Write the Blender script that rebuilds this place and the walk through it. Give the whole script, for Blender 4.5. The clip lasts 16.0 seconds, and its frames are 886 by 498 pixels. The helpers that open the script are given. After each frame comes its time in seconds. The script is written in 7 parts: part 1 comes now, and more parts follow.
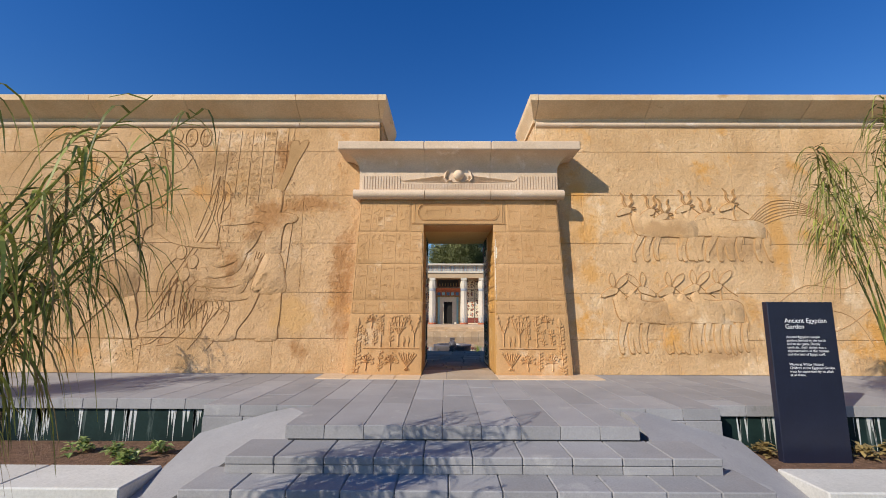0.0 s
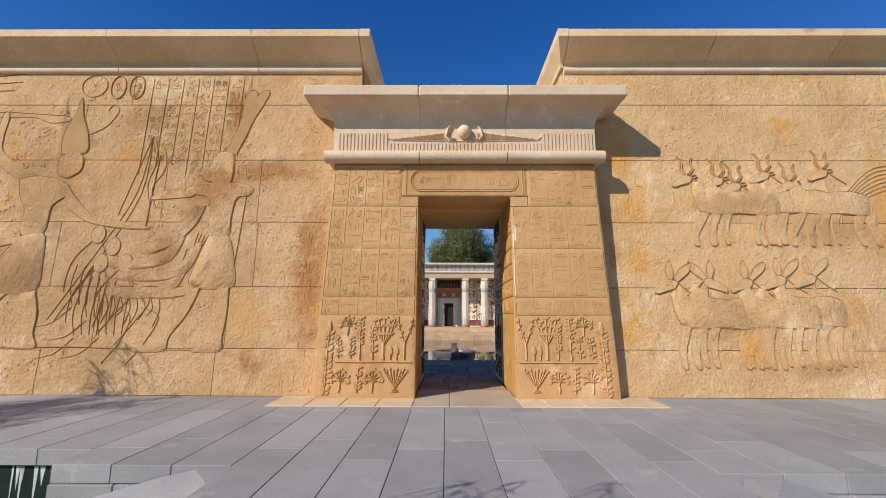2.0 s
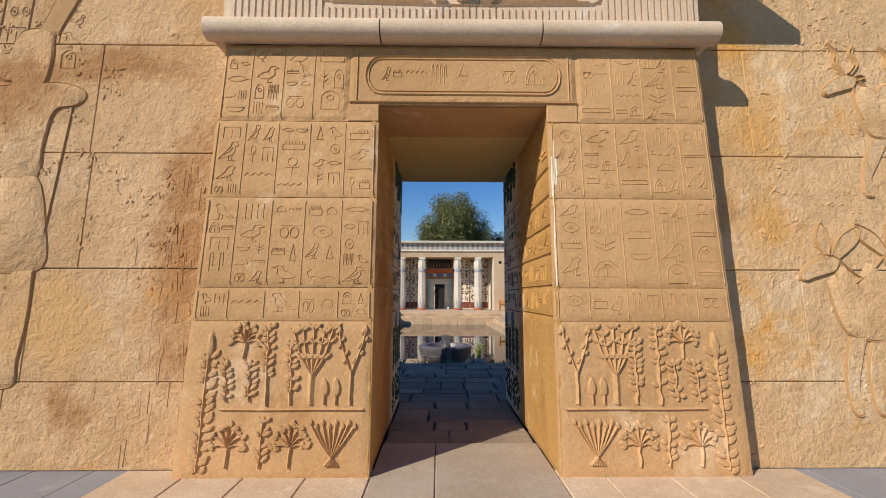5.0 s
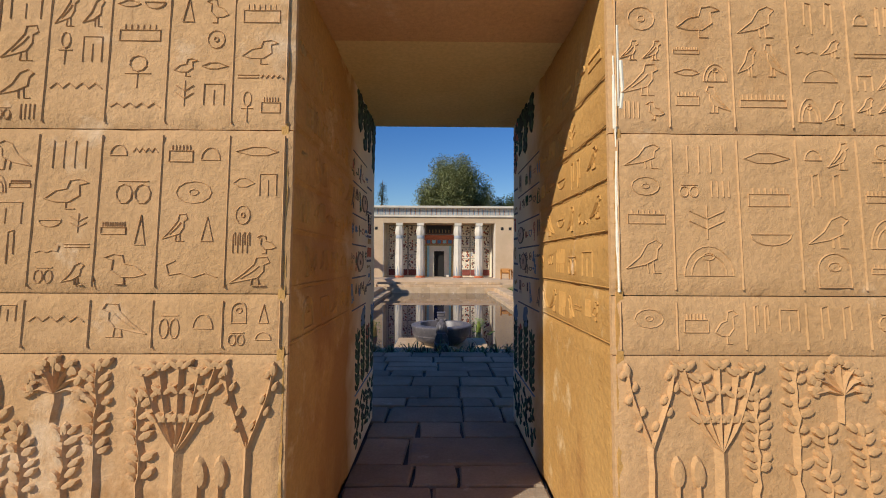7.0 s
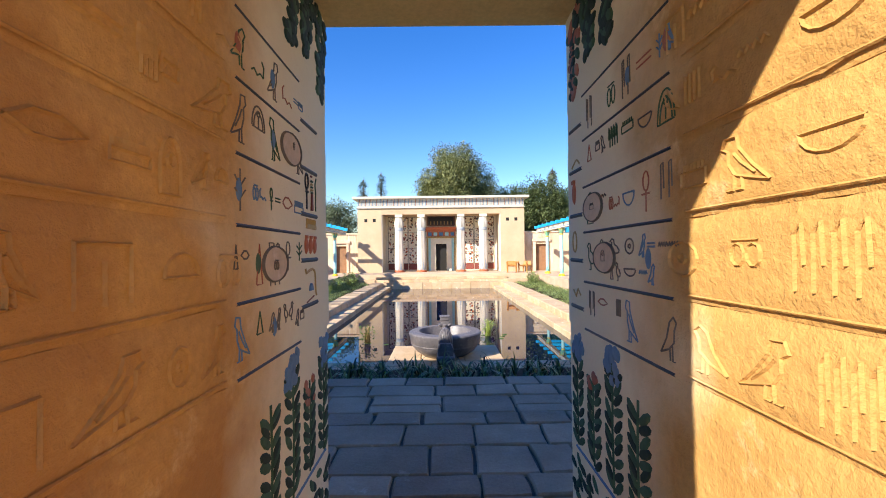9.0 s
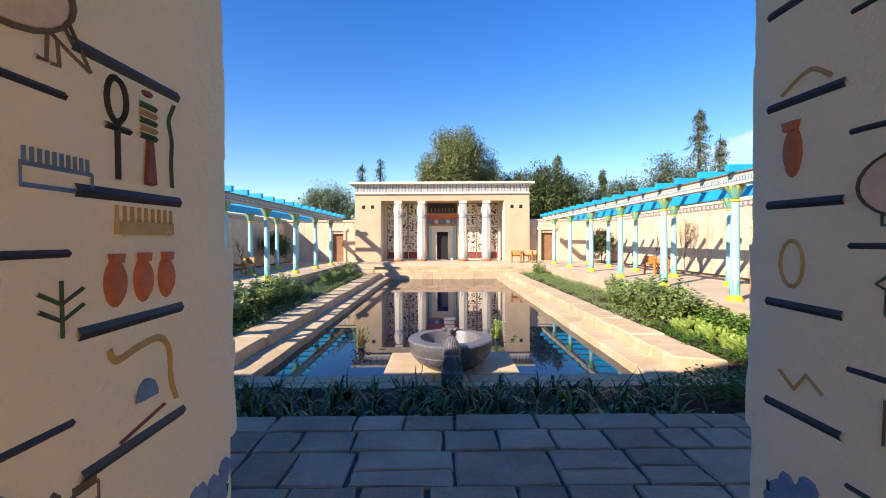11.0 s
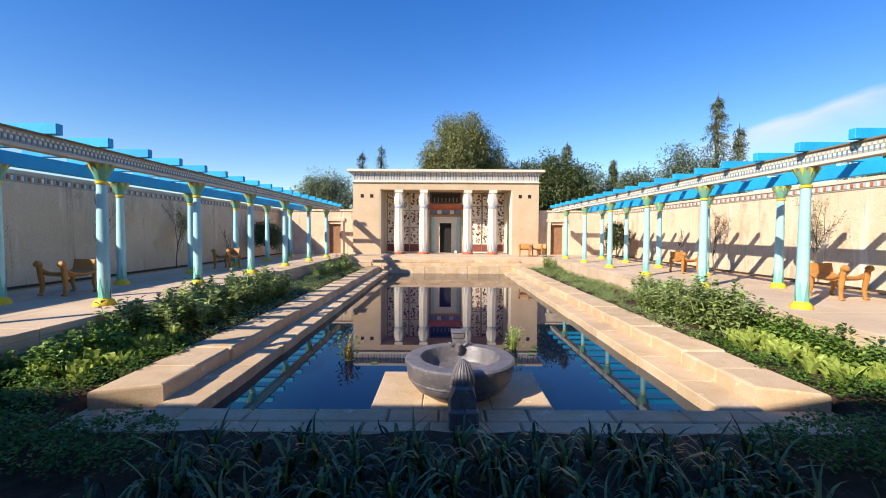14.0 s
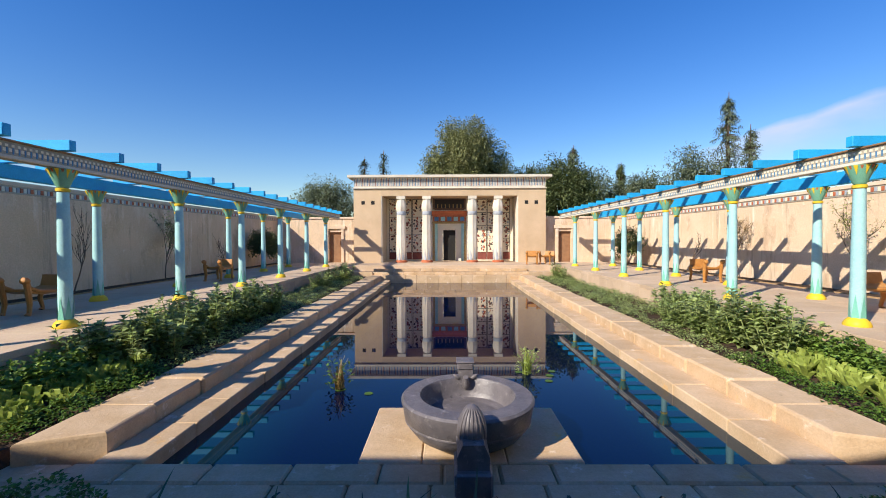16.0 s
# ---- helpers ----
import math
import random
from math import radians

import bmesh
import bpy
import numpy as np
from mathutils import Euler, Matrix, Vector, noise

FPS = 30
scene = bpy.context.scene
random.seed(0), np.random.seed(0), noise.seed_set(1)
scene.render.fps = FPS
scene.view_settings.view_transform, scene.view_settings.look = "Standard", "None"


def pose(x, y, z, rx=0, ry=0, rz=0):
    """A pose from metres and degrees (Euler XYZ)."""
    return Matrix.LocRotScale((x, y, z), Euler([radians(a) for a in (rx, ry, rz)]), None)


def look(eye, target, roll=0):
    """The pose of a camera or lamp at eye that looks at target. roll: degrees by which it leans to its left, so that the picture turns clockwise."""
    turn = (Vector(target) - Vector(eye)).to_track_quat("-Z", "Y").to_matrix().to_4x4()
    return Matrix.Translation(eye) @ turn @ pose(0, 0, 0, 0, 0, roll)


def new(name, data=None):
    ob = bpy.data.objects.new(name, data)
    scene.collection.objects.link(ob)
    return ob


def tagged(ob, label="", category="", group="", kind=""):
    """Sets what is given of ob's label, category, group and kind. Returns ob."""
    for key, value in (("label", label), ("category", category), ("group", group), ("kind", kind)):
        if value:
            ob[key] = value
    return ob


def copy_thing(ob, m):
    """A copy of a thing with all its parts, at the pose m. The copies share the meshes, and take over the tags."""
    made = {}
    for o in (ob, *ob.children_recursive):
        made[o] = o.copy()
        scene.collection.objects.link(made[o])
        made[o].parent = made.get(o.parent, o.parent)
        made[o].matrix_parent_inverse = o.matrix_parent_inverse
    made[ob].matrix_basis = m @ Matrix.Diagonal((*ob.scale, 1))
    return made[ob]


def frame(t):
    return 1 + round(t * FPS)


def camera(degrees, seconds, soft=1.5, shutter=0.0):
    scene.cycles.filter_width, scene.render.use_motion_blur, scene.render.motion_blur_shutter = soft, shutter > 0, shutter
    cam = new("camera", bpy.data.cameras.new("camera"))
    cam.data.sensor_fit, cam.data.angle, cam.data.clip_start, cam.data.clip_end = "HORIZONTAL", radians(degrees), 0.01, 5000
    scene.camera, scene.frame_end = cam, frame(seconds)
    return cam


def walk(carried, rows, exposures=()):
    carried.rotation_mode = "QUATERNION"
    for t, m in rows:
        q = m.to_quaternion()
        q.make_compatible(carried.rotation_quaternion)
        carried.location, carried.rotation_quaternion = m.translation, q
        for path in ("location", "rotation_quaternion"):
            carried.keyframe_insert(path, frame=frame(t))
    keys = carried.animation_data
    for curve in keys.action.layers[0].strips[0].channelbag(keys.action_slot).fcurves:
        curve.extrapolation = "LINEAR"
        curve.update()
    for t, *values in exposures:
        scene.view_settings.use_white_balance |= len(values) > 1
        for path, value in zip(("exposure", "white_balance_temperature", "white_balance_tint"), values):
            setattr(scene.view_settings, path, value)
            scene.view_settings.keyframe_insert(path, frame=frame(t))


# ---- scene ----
cam = camera(92.0, 16.0, 1.0)
PATH = [
    (0, (-0.229, 1.492, 1.024), (-0.241, 3.47, 1.325), 0.2),
    (0.5, (-0.204, 1.972, 1.04), (-0.228, 3.95, 1.34), 0.1),
    (1, (-0.279, 2.47, 1.023), (-0.29, 4.446, 1.334), 0.1),
    (1.5, (-0.268, 2.948, 1.033), (-0.275, 4.924, 1.346), 0.0),
    (2, (-0.246, 3.408, 1.017), (-0.26, 5.384, 1.328), 0.2),
    (2.5, (-0.232, 3.865, 1.008), (-0.248, 5.841, 1.319), 0.3),
    (3, (-0.233, 4.321, 1.018), (-0.238, 6.297, 1.323), 0.6),
    (5.5, (-0.141, 6.322, 1.271), (-0.111, 8.314, 1.452), -0.0),
    (6, (-0.066, 6.654, 1.336), (-0.035, 8.649, 1.473), -0.0),
    (6.5, (-0.036, 6.939, 1.379), (-0.013, 8.937, 1.465), 0.2),
    (7, (-0.05, 7.292, 1.393), (-0.029, 9.292, 1.447), 0.3),
    (7.5, (-0.033, 7.683, 1.371), (-0.015, 9.682, 1.412), 0.2),
    (8, (-0.031, 8.126, 1.377), (-0.016, 10.126, 1.419), 0.1),
    (8.5, (-0.066, 8.539, 1.401), (-0.055, 10.539, 1.431), -0.4),
    (9, (-0.042, 8.928, 1.41), (-0.031, 10.928, 1.431), -0.7),
    (11.5, (-0.175, 10.43, 1.525), (-0.16, 12.429, 1.473), -0.2),
    (12, (-0.21, 10.74, 1.495), (-0.188, 12.739, 1.436), -0.2),
    (12.5, (-0.179, 11.025, 1.522), (-0.16, 13.024, 1.454), -0.7),
    (13, (-0.234, 11.221, 1.501), (-0.217, 13.22, 1.426), -0.2),
    (13.5, (-0.266, 11.452, 1.525), (-0.256, 13.45, 1.446), 0.0),
    (14, (-0.201, 11.738, 1.49), (-0.198, 13.737, 1.413), 0.3),
    (14.5, (-0.154, 11.957, 1.524), (-0.158, 13.956, 1.451), 0.4),
    (15, (-0.187, 12.178, 1.528), (-0.197, 14.177, 1.465), 0.5),
    (15.5, (-0.238, 12.375, 1.571), (-0.251, 14.374, 1.512), 0.0),
    (16, (-0.189, 12.627, 1.547), (-0.205, 14.626, 1.5), -0.2),
]
walk(cam, [(t, look(eye, target, roll)) for t, eye, target, roll in PATH],
     [(0.0, 0.22, 6500, 10), (5.0, 0.13, 6500, 10), (7.0, 0.12, 6500, 10), (8.0, 0.36, 6500, 10), (8.5, 0.88, 6500, 10), (9.2, 1.32, 6500, 10), (11.4, 1.06, 6630, 11), (12.4, 0.84, 6630, 11), (13.4, 0.88, 6630, 11), (14.3, 0.95, 6630, 11), (15.1, 0.78, 6630, 11), (16.0, 0.70, 6630, 11)])

import itertools

# ---- world, sun ----
SUN = Vector((-1.25, -1.1, 1.1)).normalized()
world = bpy.data.worlds.new("sky")
scene.world = world
world.use_nodes = True
wn, wl = world.node_tree.nodes, world.node_tree.links
wn.clear()
sky = wn.new("ShaderNodeTexSky")
sky.sky_type, sky.sun_disc = "NISHITA", False
sky.sun_elevation = math.asin(SUN.z)
sky.sun_rotation = math.atan2(SUN.x, SUN.y)
sky.air_density, sky.dust_density, sky.ozone_density = 1.3, 0.0, 5.0
bg = wn.new("ShaderNodeBackground")
bg.inputs[1].default_value = 0.1
wout = wn.new("ShaderNodeOutputWorld")
hsv = wn.new("ShaderNodeHueSaturation")
hsv.inputs["Hue"].default_value, hsv.inputs["Saturation"].default_value, hsv.inputs["Value"].default_value = 0.517, 1.32, 0.97
wl.new(sky.outputs[0], hsv.inputs["Color"])
# one long thin cloud low over the trees
wtc, wmap, wnz0 = wn.new("ShaderNodeTexCoord"), wn.new("ShaderNodeMapping"), wn.new("ShaderNodeTexNoise")
wmap.inputs["Scale"].default_value = (5, 5, 14.0)
wnz0.inputs["Scale"].default_value, wnz0.inputs["Detail"].default_value = 1.6, 7.0
wl.new(wtc.outputs["Generated"], wmap.inputs[0])
wl.new(wmap.outputs[0], wnz0.inputs["Vector"])
wsep = wn.new("ShaderNodeSeparateXYZ")
wl.new(wtc.outputs["Generated"], wsep.inputs[0])


def wmath(op, a, b):
    x = wn.new("ShaderNodeMath")
    x.operation = op
    for sock, v in zip(x.inputs, (a, b)):
        if isinstance(v, (int, float)):
            sock.default_value = v
        else:
            wl.new(v, sock)
    return x.outputs[0]


# its upper edge climbs with x and is crisp, the lower one soft
wnz1 = wn.new("ShaderNodeTexNoise")
wnz1.inputs["Scale"].default_value, wnz1.inputs["Detail"].default_value = 14.0, 7.0
wl.new(wtc.outputs["Generated"], wnz1.inputs["Vector"])
edge = wmath("ADD", wmath("MULTIPLY", wsep.outputs[0], 0.327), 0.0145)
edge = wmath("ADD", edge, wmath("MULTIPLY", wmath("SUBTRACT", wnz1.outputs[0], 0.5), 0.022))
depth = wmath("SUBTRACT", edge, wsep.outputs[2])
crisp = wmath("MULTIPLY", depth, 70.0)
soft = wmath("SUBTRACT", 1.15, wmath("MULTIPLY", depth, 15.0))
east = wmath("MULTIPLY", wmath("SUBTRACT", wsep.outputs[0], 0.47), 7.0)
ahead = wmath("MULTIPLY", wsep.outputs[1], 4.0)
amount = wmath("MINIMUM", wmath("MINIMUM", wmath("MINIMUM", crisp, soft), wmath("MINIMUM", east, ahead)), 1.0)
amount = wmath("MULTIPLY", wmath("MAXIMUM", amount, 0.0), wmath("MINIMUM", wmath("MULTIPLY", wnz0.outputs[0], 1.35), 0.8))
cmix = wn.new("ShaderNodeMix")
cmix.data_type = "RGBA"
wl.new(amount, cmix.inputs[0])
wl.new(hsv.outputs[0], cmix.inputs[6])
cmix.inputs[7].default_value = (4.7, 4.9, 5.6, 1)
wl.new(cmix.outputs[2], bg.inputs[0])
wl.new(bg.outputs[0], wout.inputs[0])
sun = new("sun", bpy.data.lights.new("sun", "SUN"))
sun.data.energy, sun.data.angle, sun.data.color = 4.2, radians(0.5), (1.0, 0.93, 0.82)
sun.matrix_world = look((0, 0, 30), Vector((0, 0, 30)) - SUN)


# ---- materials ----
def mk(name, col, col2=None, scale=2.0, fine=45.0, rough=0.85, bump=0.25, dist=0.01, rnd=0.08, stain=None,
       metal=0.0, spec=0.3, coat=0.0, island=False):
    m = bpy.data.materials.new(name)
    m.use_nodes = True
    n, l = m.node_tree.nodes, m.node_tree.links
    b = n["Principled BSDF"]
    b.inputs["Roughness"].default_value = rough
    b.inputs["Metallic"].default_value = metal
    b.inputs["Specular IOR Level"].default_value = spec
    b.inputs["Coat Weight"].default_value = coat
    tc = n.new("ShaderNodeTexCoord")
    def nz(sc, detail=5.0, r=0.6):
        x = n.new("ShaderNodeTexNoise")
        x.inputs["Scale"].default_value, x.inputs["Detail"].default_value, x.inputs["Roughness"].default_value = sc, detail, r
        l.new(tc.outputs["Object"], x.inputs["Vector"])
        return x
    def mixc(fac, a, bb, mode="MIX"):
        x = n.new("ShaderNodeMix")
        x.data_type, x.blend_type = "RGBA", mode
        for sock, v in ((x.inputs[0], fac), (x.inputs[6], a), (x.inputs[7], bb)):
            if isinstance(v, (int, float)):
                sock.default_value = v
            elif isinstance(v, tuple):
                sock.default_value = (*v, 1)
            else:
                l.new(v, sock)
        return x.outputs[2]
    def ramp(src, lo, hi):
        x = n.new("ShaderNodeMapRange")
        x.inputs[1].default_value, x.inputs[2].default_value = lo, hi
        l.new(src, x.inputs[0])
        return x.outputs[0]
    big, small = nz(scale), nz(fine, 4.0, 0.7)
    c2 = col2 or tuple(v * 0.75 for v in col)
    c = mixc(ramp(big.outputs[0], 0.35, 0.68), col, c2)
    for st_ in (stain if isinstance(stain, list) else [stain] if stain else []):
        scol, ssc, lo = st_[:3]
        st = nz(ssc, 8.0, 0.68)
        if len(st_) > 3:
            mp = n.new("ShaderNodeMapping")
            mp.inputs["Scale"].default_value = (1, 1, st_[3])
            mp.inputs["Location"].default_value = (3.7 * ssc, 1.3, 2.1)
            l.new(tc.outputs["Object"], mp.inputs[0])
            l.new(mp.outputs[0], st.inputs["Vector"])
        c = mixc(ramp(st.outputs[0], lo, lo + 0.09), c, scol)
    g = n.new("ShaderNodeMapRange")
    g.inputs[1].default_value, g.inputs[2].default_value, g.inputs[3].default_value, g.inputs[4].default_value = 0.3, 0.7, 0.88, 1.1
    l.new(small.outputs[0], g.inputs[0])
    if rnd:
        src = n.new("ShaderNodeNewGeometry").outputs["Random Per Island"] if island else n.new("ShaderNodeObjectInfo").outputs["Random"]
        rr = n.new("ShaderNodeMapRange")
        rr.inputs[3].default_value, rr.inputs[4].default_value = 1 - rnd, 1 + rnd
        l.new(src, rr.inputs[0])
        mm = n.new("ShaderNodeMath")
        mm.operation = "MULTIPLY"
        l.new(g.outputs[0], mm.inputs[0])
        l.new(rr.outputs[0], mm.inputs[1])
        gv = mm.outputs[0]
    else:
        gv = g.outputs[0]
    vm = n.new("ShaderNodeVectorMath")
    vm.operation = "SCALE"
    l.new(c, vm.inputs[0])
    l.new(gv, vm.inputs["Scale"])
    l.new(vm.outputs[0], b.inputs["Base Color"])
    if bump:
        mid = nz(fine * 0.22, 6.0, 0.7)
        ad = n.new("ShaderNodeMath")
        ad.operation = "MULTIPLY_ADD"
        l.new(small.outputs[0], ad.inputs[0])
        ad.inputs[1].default_value = 0.35
        l.new(mid.outputs[0], ad.inputs[2])
        bp = n.new("ShaderNodeBump")
        bp.inputs["Strength"].default_value, bp.inputs["Distance"].default_value = bump, dist
        l.new(ad.outputs[0], bp.inputs["Height"])
        l.new(bp.outputs[0], b.inputs["Normal"])
    return m


M_WALL = mk("facade_render", (0.71, 0.47, 0.25), (0.58, 0.35, 0.16), 1.1, 30, 0.9, 1.0, 0.035, 0.05,
            [((0.76, 0.55, 0.33), 1.3, 0.56, 0.8), ((0.66, 0.335, 0.09), 0.75, 0.565), ((0.78, 0.58, 0.36), 4.5, 0.63), ((0.50, 0.27, 0.11), 1.2, 0.63, 0.6), ((0.46, 0.28, 0.13), 5.0, 0.65, 0.12)])
M_PORTAL = mk("portal_stone", (0.61, 0.36, 0.165), (0.51, 0.29, 0.12), 1.2, 40, 0.9, 0.65, 0.018, 0.05, [((0.68, 0.46, 0.26), 1.6, 0.58), ((0.46, 0.24, 0.09), 1.1, 0.60, 0.6), ((0.42, 0.23, 0.10), 6.0, 0.64, 0.15)])
M_WALLW = mk("stained_facade_render", (0.66, 0.42, 0.22), (0.51, 0.30, 0.13), 1.1, 30, 0.9, 1.1, 0.035, 0.05,
             [((0.73, 0.52, 0.32), 1.1, 0.57, 0.8), ((0.60, 0.30, 0.095), 0.75, 0.57), ((0.74, 0.55, 0.35), 4.0, 0.63), ((0.40, 0.20, 0.075), 0.9, 0.59, 0.7), ((0.41, 0.23, 0.10), 4.0, 0.62, 0.12)])
M_WTOP = mk("cornice_render", (0.78, 0.58, 0.36), (0.68, 0.46, 0.25), 1.5, 35, 0.9, 0.5, 0.015, 0.06, [((0.50, 0.30, 0.13), 1.4, 0.6, 2.0)])
# dark from dirt in the carving and from groove shade put into the colour
M_CARVE = mk("weathered_shaded_carving", (0.47, 0.28, 0.125), (0.38, 0.22, 0.09), 2, 40, 0.95, 0.4, 0.01, 0)
M_CORN = mk("cornice_stone", (0.72, 0.555, 0.395), (0.64, 0.47, 0.315), 2.5, 40, 0.9, 0.45, 0.012, 0.06, [((0.80, 0.66, 0.53), 3.0, 0.58), ((0.50, 0.33, 0.2), 2.0, 0.64, 1.6)])
M_JOINT = mk("joint_mortar", (0.42, 0.27, 0.13), None, 3, 30, 0.95, 0.3)
M_PAVER = mk("grey_paver", (0.33, 0.32, 0.318), (0.28, 0.272, 0.27), 1.7, 60, 0.75, 0.3, 0.008, 0.12, [((0.39, 0.375, 0.36), 2.2, 0.60), ((0.21, 0.20, 0.195), 3.5, 0.63), ((0.44, 0.42, 0.40), 9.0, 0.66)])
M_FOOT = mk("footing_stone", (0.68, 0.51, 0.34), (0.58, 0.42, 0.26), 2.0, 45, 0.88, 0.5, 0.015, 0.06, [((0.74, 0.58, 0.40), 3.0, 0.58), ((0.42, 0.31, 0.20), 4.0, 0.64)])
M_SILL = mk("threshold_stone", (0.50, 0.40, 0.29), (0.42, 0.32, 0.22), 2.0, 45, 0.85, 0.4, 0.01, 0.06, [((0.50, 0.42, 0.33), 3.0, 0.6)])
M_PGAP = mk("paver_joint", (0.11, 0.105, 0.10), None, 3, 30, 0.95, 0.2)
M_WHITE = mk("white_concrete", (0.62, 0.60, 0.55), (0.55, 0.53, 0.48), 2, 40, 0.85, 0.2, 0.006)
M_FLAG = mk("courtyard_flagstone", (0.37, 0.285, 0.20), (0.25, 0.19, 0.13), 1.8, 45, 0.8, 0.55, 0.02, 0.22, [((0.26, 0.22, 0.18), 3, 0.58), ((0.46, 0.38, 0.29), 4.5, 0.62), ((0.13, 0.10, 0.075), 9.0, 0.66)])
M_SANDST = mk("pool_sandstone", (0.60, 0.435, 0.275), (0.50, 0.34, 0.19), 2.2, 45, 0.85, 0.5, 0.015, 0.11, [((0.64, 0.38, 0.14), 2.5, 0.62), ((0.74, 0.60, 0.44), 4.0, 0.60), ((0.36, 0.25, 0.15), 6.0, 0.66)])
M_WALK = mk("walk_stone", (0.58, 0.435, 0.30), (0.50, 0.36, 0.235), 1.0, 40, 0.88, 0.3, 0.01, 0.07)
M_CWALL = mk("courtyard_render", (0.74, 0.56, 0.385), (0.66, 0.485, 0.31), 0.8, 25, 0.9, 0.9, 0.025, 0.04, [((0.54, 0.38, 0.245), 1.1, 0.56, 0.5), ((0.79, 0.62, 0.45), 1.5, 0.57, 0.35), ((0.82, 0.68, 0.52), 2.6, 0.56, 0.12), ((0.50, 0.37, 0.25), 4.0, 0.57, 0.1), ((0.80, 0.66, 0.50), 7.0, 0.62)])
M_TEMPLE = mk("temple_render", (0.60, 0.435, 0.275), (0.52, 0.37, 0.225), 1.0, 30, 0.9, 0.4, 0.012, 0.05, ((0.50, 0.35, 0.2), 1.4, 0.64))
M_COLUMN = mk("column_limewash", (0.70, 0.63, 0.51), (0.61, 0.53, 0.42), 2, 40, 0.8, 0.2, 0.006)
M_LIME = mk("painted_limewash", (0.83, 0.75, 0.58), (0.76, 0.66, 0.48), 1.5, 40, 0.8, 0.25, 0.006, 0.05, ((0.6, 0.42, 0.24), 1.2, 0.66))
M_TURQ = mk("turquoise_paint", (0.40, 0.66, 0.64), (0.33, 0.60, 0.60), 3, 50, 0.55, 0.1, 0.004, 0.06)
M_BLUE = mk("blue_paint", (0.02, 0.40, 0.72), (0.015, 0.34, 0.66), 3, 40, 0.5, 0.1, 0.004, 0.08)
M_GREEN = mk("green_paint", (0.20, 0.48, 0.33), None, 4, 50, 0.5, 0.08)
M_SHOOT = mk("sea_green_paint", (0.16, 0.48, 0.36), (0.22, 0.55, 0.44), 4, 50, 0.5, 0.08)
M_YEL = mk("yellow_paint", (0.78, 0.55, 0.03), (0.70, 0.46, 0.03), 4, 50, 0.5, 0.08)
M_TERRA = mk("terracotta_paint", (0.55, 0.16, 0.07), None, 4, 50, 0.7, 0.1)
M_BLUEP = mk("dull_blue_paint", (0.10, 0.25, 0.42), None, 4, 50, 0.6, 0.1)
M_BLACK = mk("dark_paint", (0.035, 0.035, 0.04), None, 4, 50, 0.5, 0.1)
M_BEAM = mk("beam_frieze", (0.46, 0.40, 0.30), (0.36, 0.32, 0.24), 8, 60, 0.6, 0.15, 0.005)
M_WOOD = mk("chair_wood", (0.50, 0.23, 0.06), (0.40, 0.17, 0.04), 6, 60, 0.45, 0.15, 0.004, 0.06)
M_DOOR = mk("brown_door", (0.30, 0.16, 0.08), (0.24, 0.12, 0.06), 5, 40, 0.6, 0.2, 0.005)
M_DARK = mk("dark_opening", (0.02, 0.018, 0.016), None, 4, 40, 0.7, 0.1)
M_BASALT = mk("basin_basalt", (0.16, 0.142, 0.145), (0.10, 0.09, 0.095), 7, 70, 0.40, 0.55, 0.010, 0.03, [((0.24, 0.215, 0.21), 12, 0.57), ((0.06, 0.055, 0.06), 16, 0.62), ((0.30, 0.27, 0.26), 40, 0.66)], spec=0.5)
M_SOIL = mk("bed_soil", (0.085, 0.05, 0.028), (0.045, 0.026, 0.016), 6, 30, 0.95, 1.0, 0.05)
M_MULCH = mk("bark_mulch", (0.27, 0.155, 0.095), (0.15, 0.085, 0.05), 14, 60, 0.95, 1.0, 0.05, 0.0, ((0.40, 0.25, 0.16), 30, 0.58))
M_GRASS = mk("far_grass", (0.10, 0.13, 0.04), (0.07, 0.10, 0.03), 0.3, 8, 0.95, 0.6, 0.05)
M_NAVY = mk("navy_sign", (0.013, 0.016, 0.034), (0.010, 0.012, 0.027), 3, 40, 0.35, 0.03, 0.002, spec=0.5)
M_TEXT = mk("white_lettering", (0.85, 0.85, 0.85), None, 4, 40, 0.6, 0.0, rnd=0)
M_TANK = mk("green_wall_panel", (0.016, 0.036, 0.032), (0.008, 0.018, 0.017), 3, 40, 0.65, 0.15, 0.004, 0.02, ((0.10, 0.13, 0.12), 9.0, 0.60, 0.08), spec=0.15)
M_SALT = mk("lime_streak", (0.66, 0.68, 0.66), None, 5, 60, 0.7, 0.1)


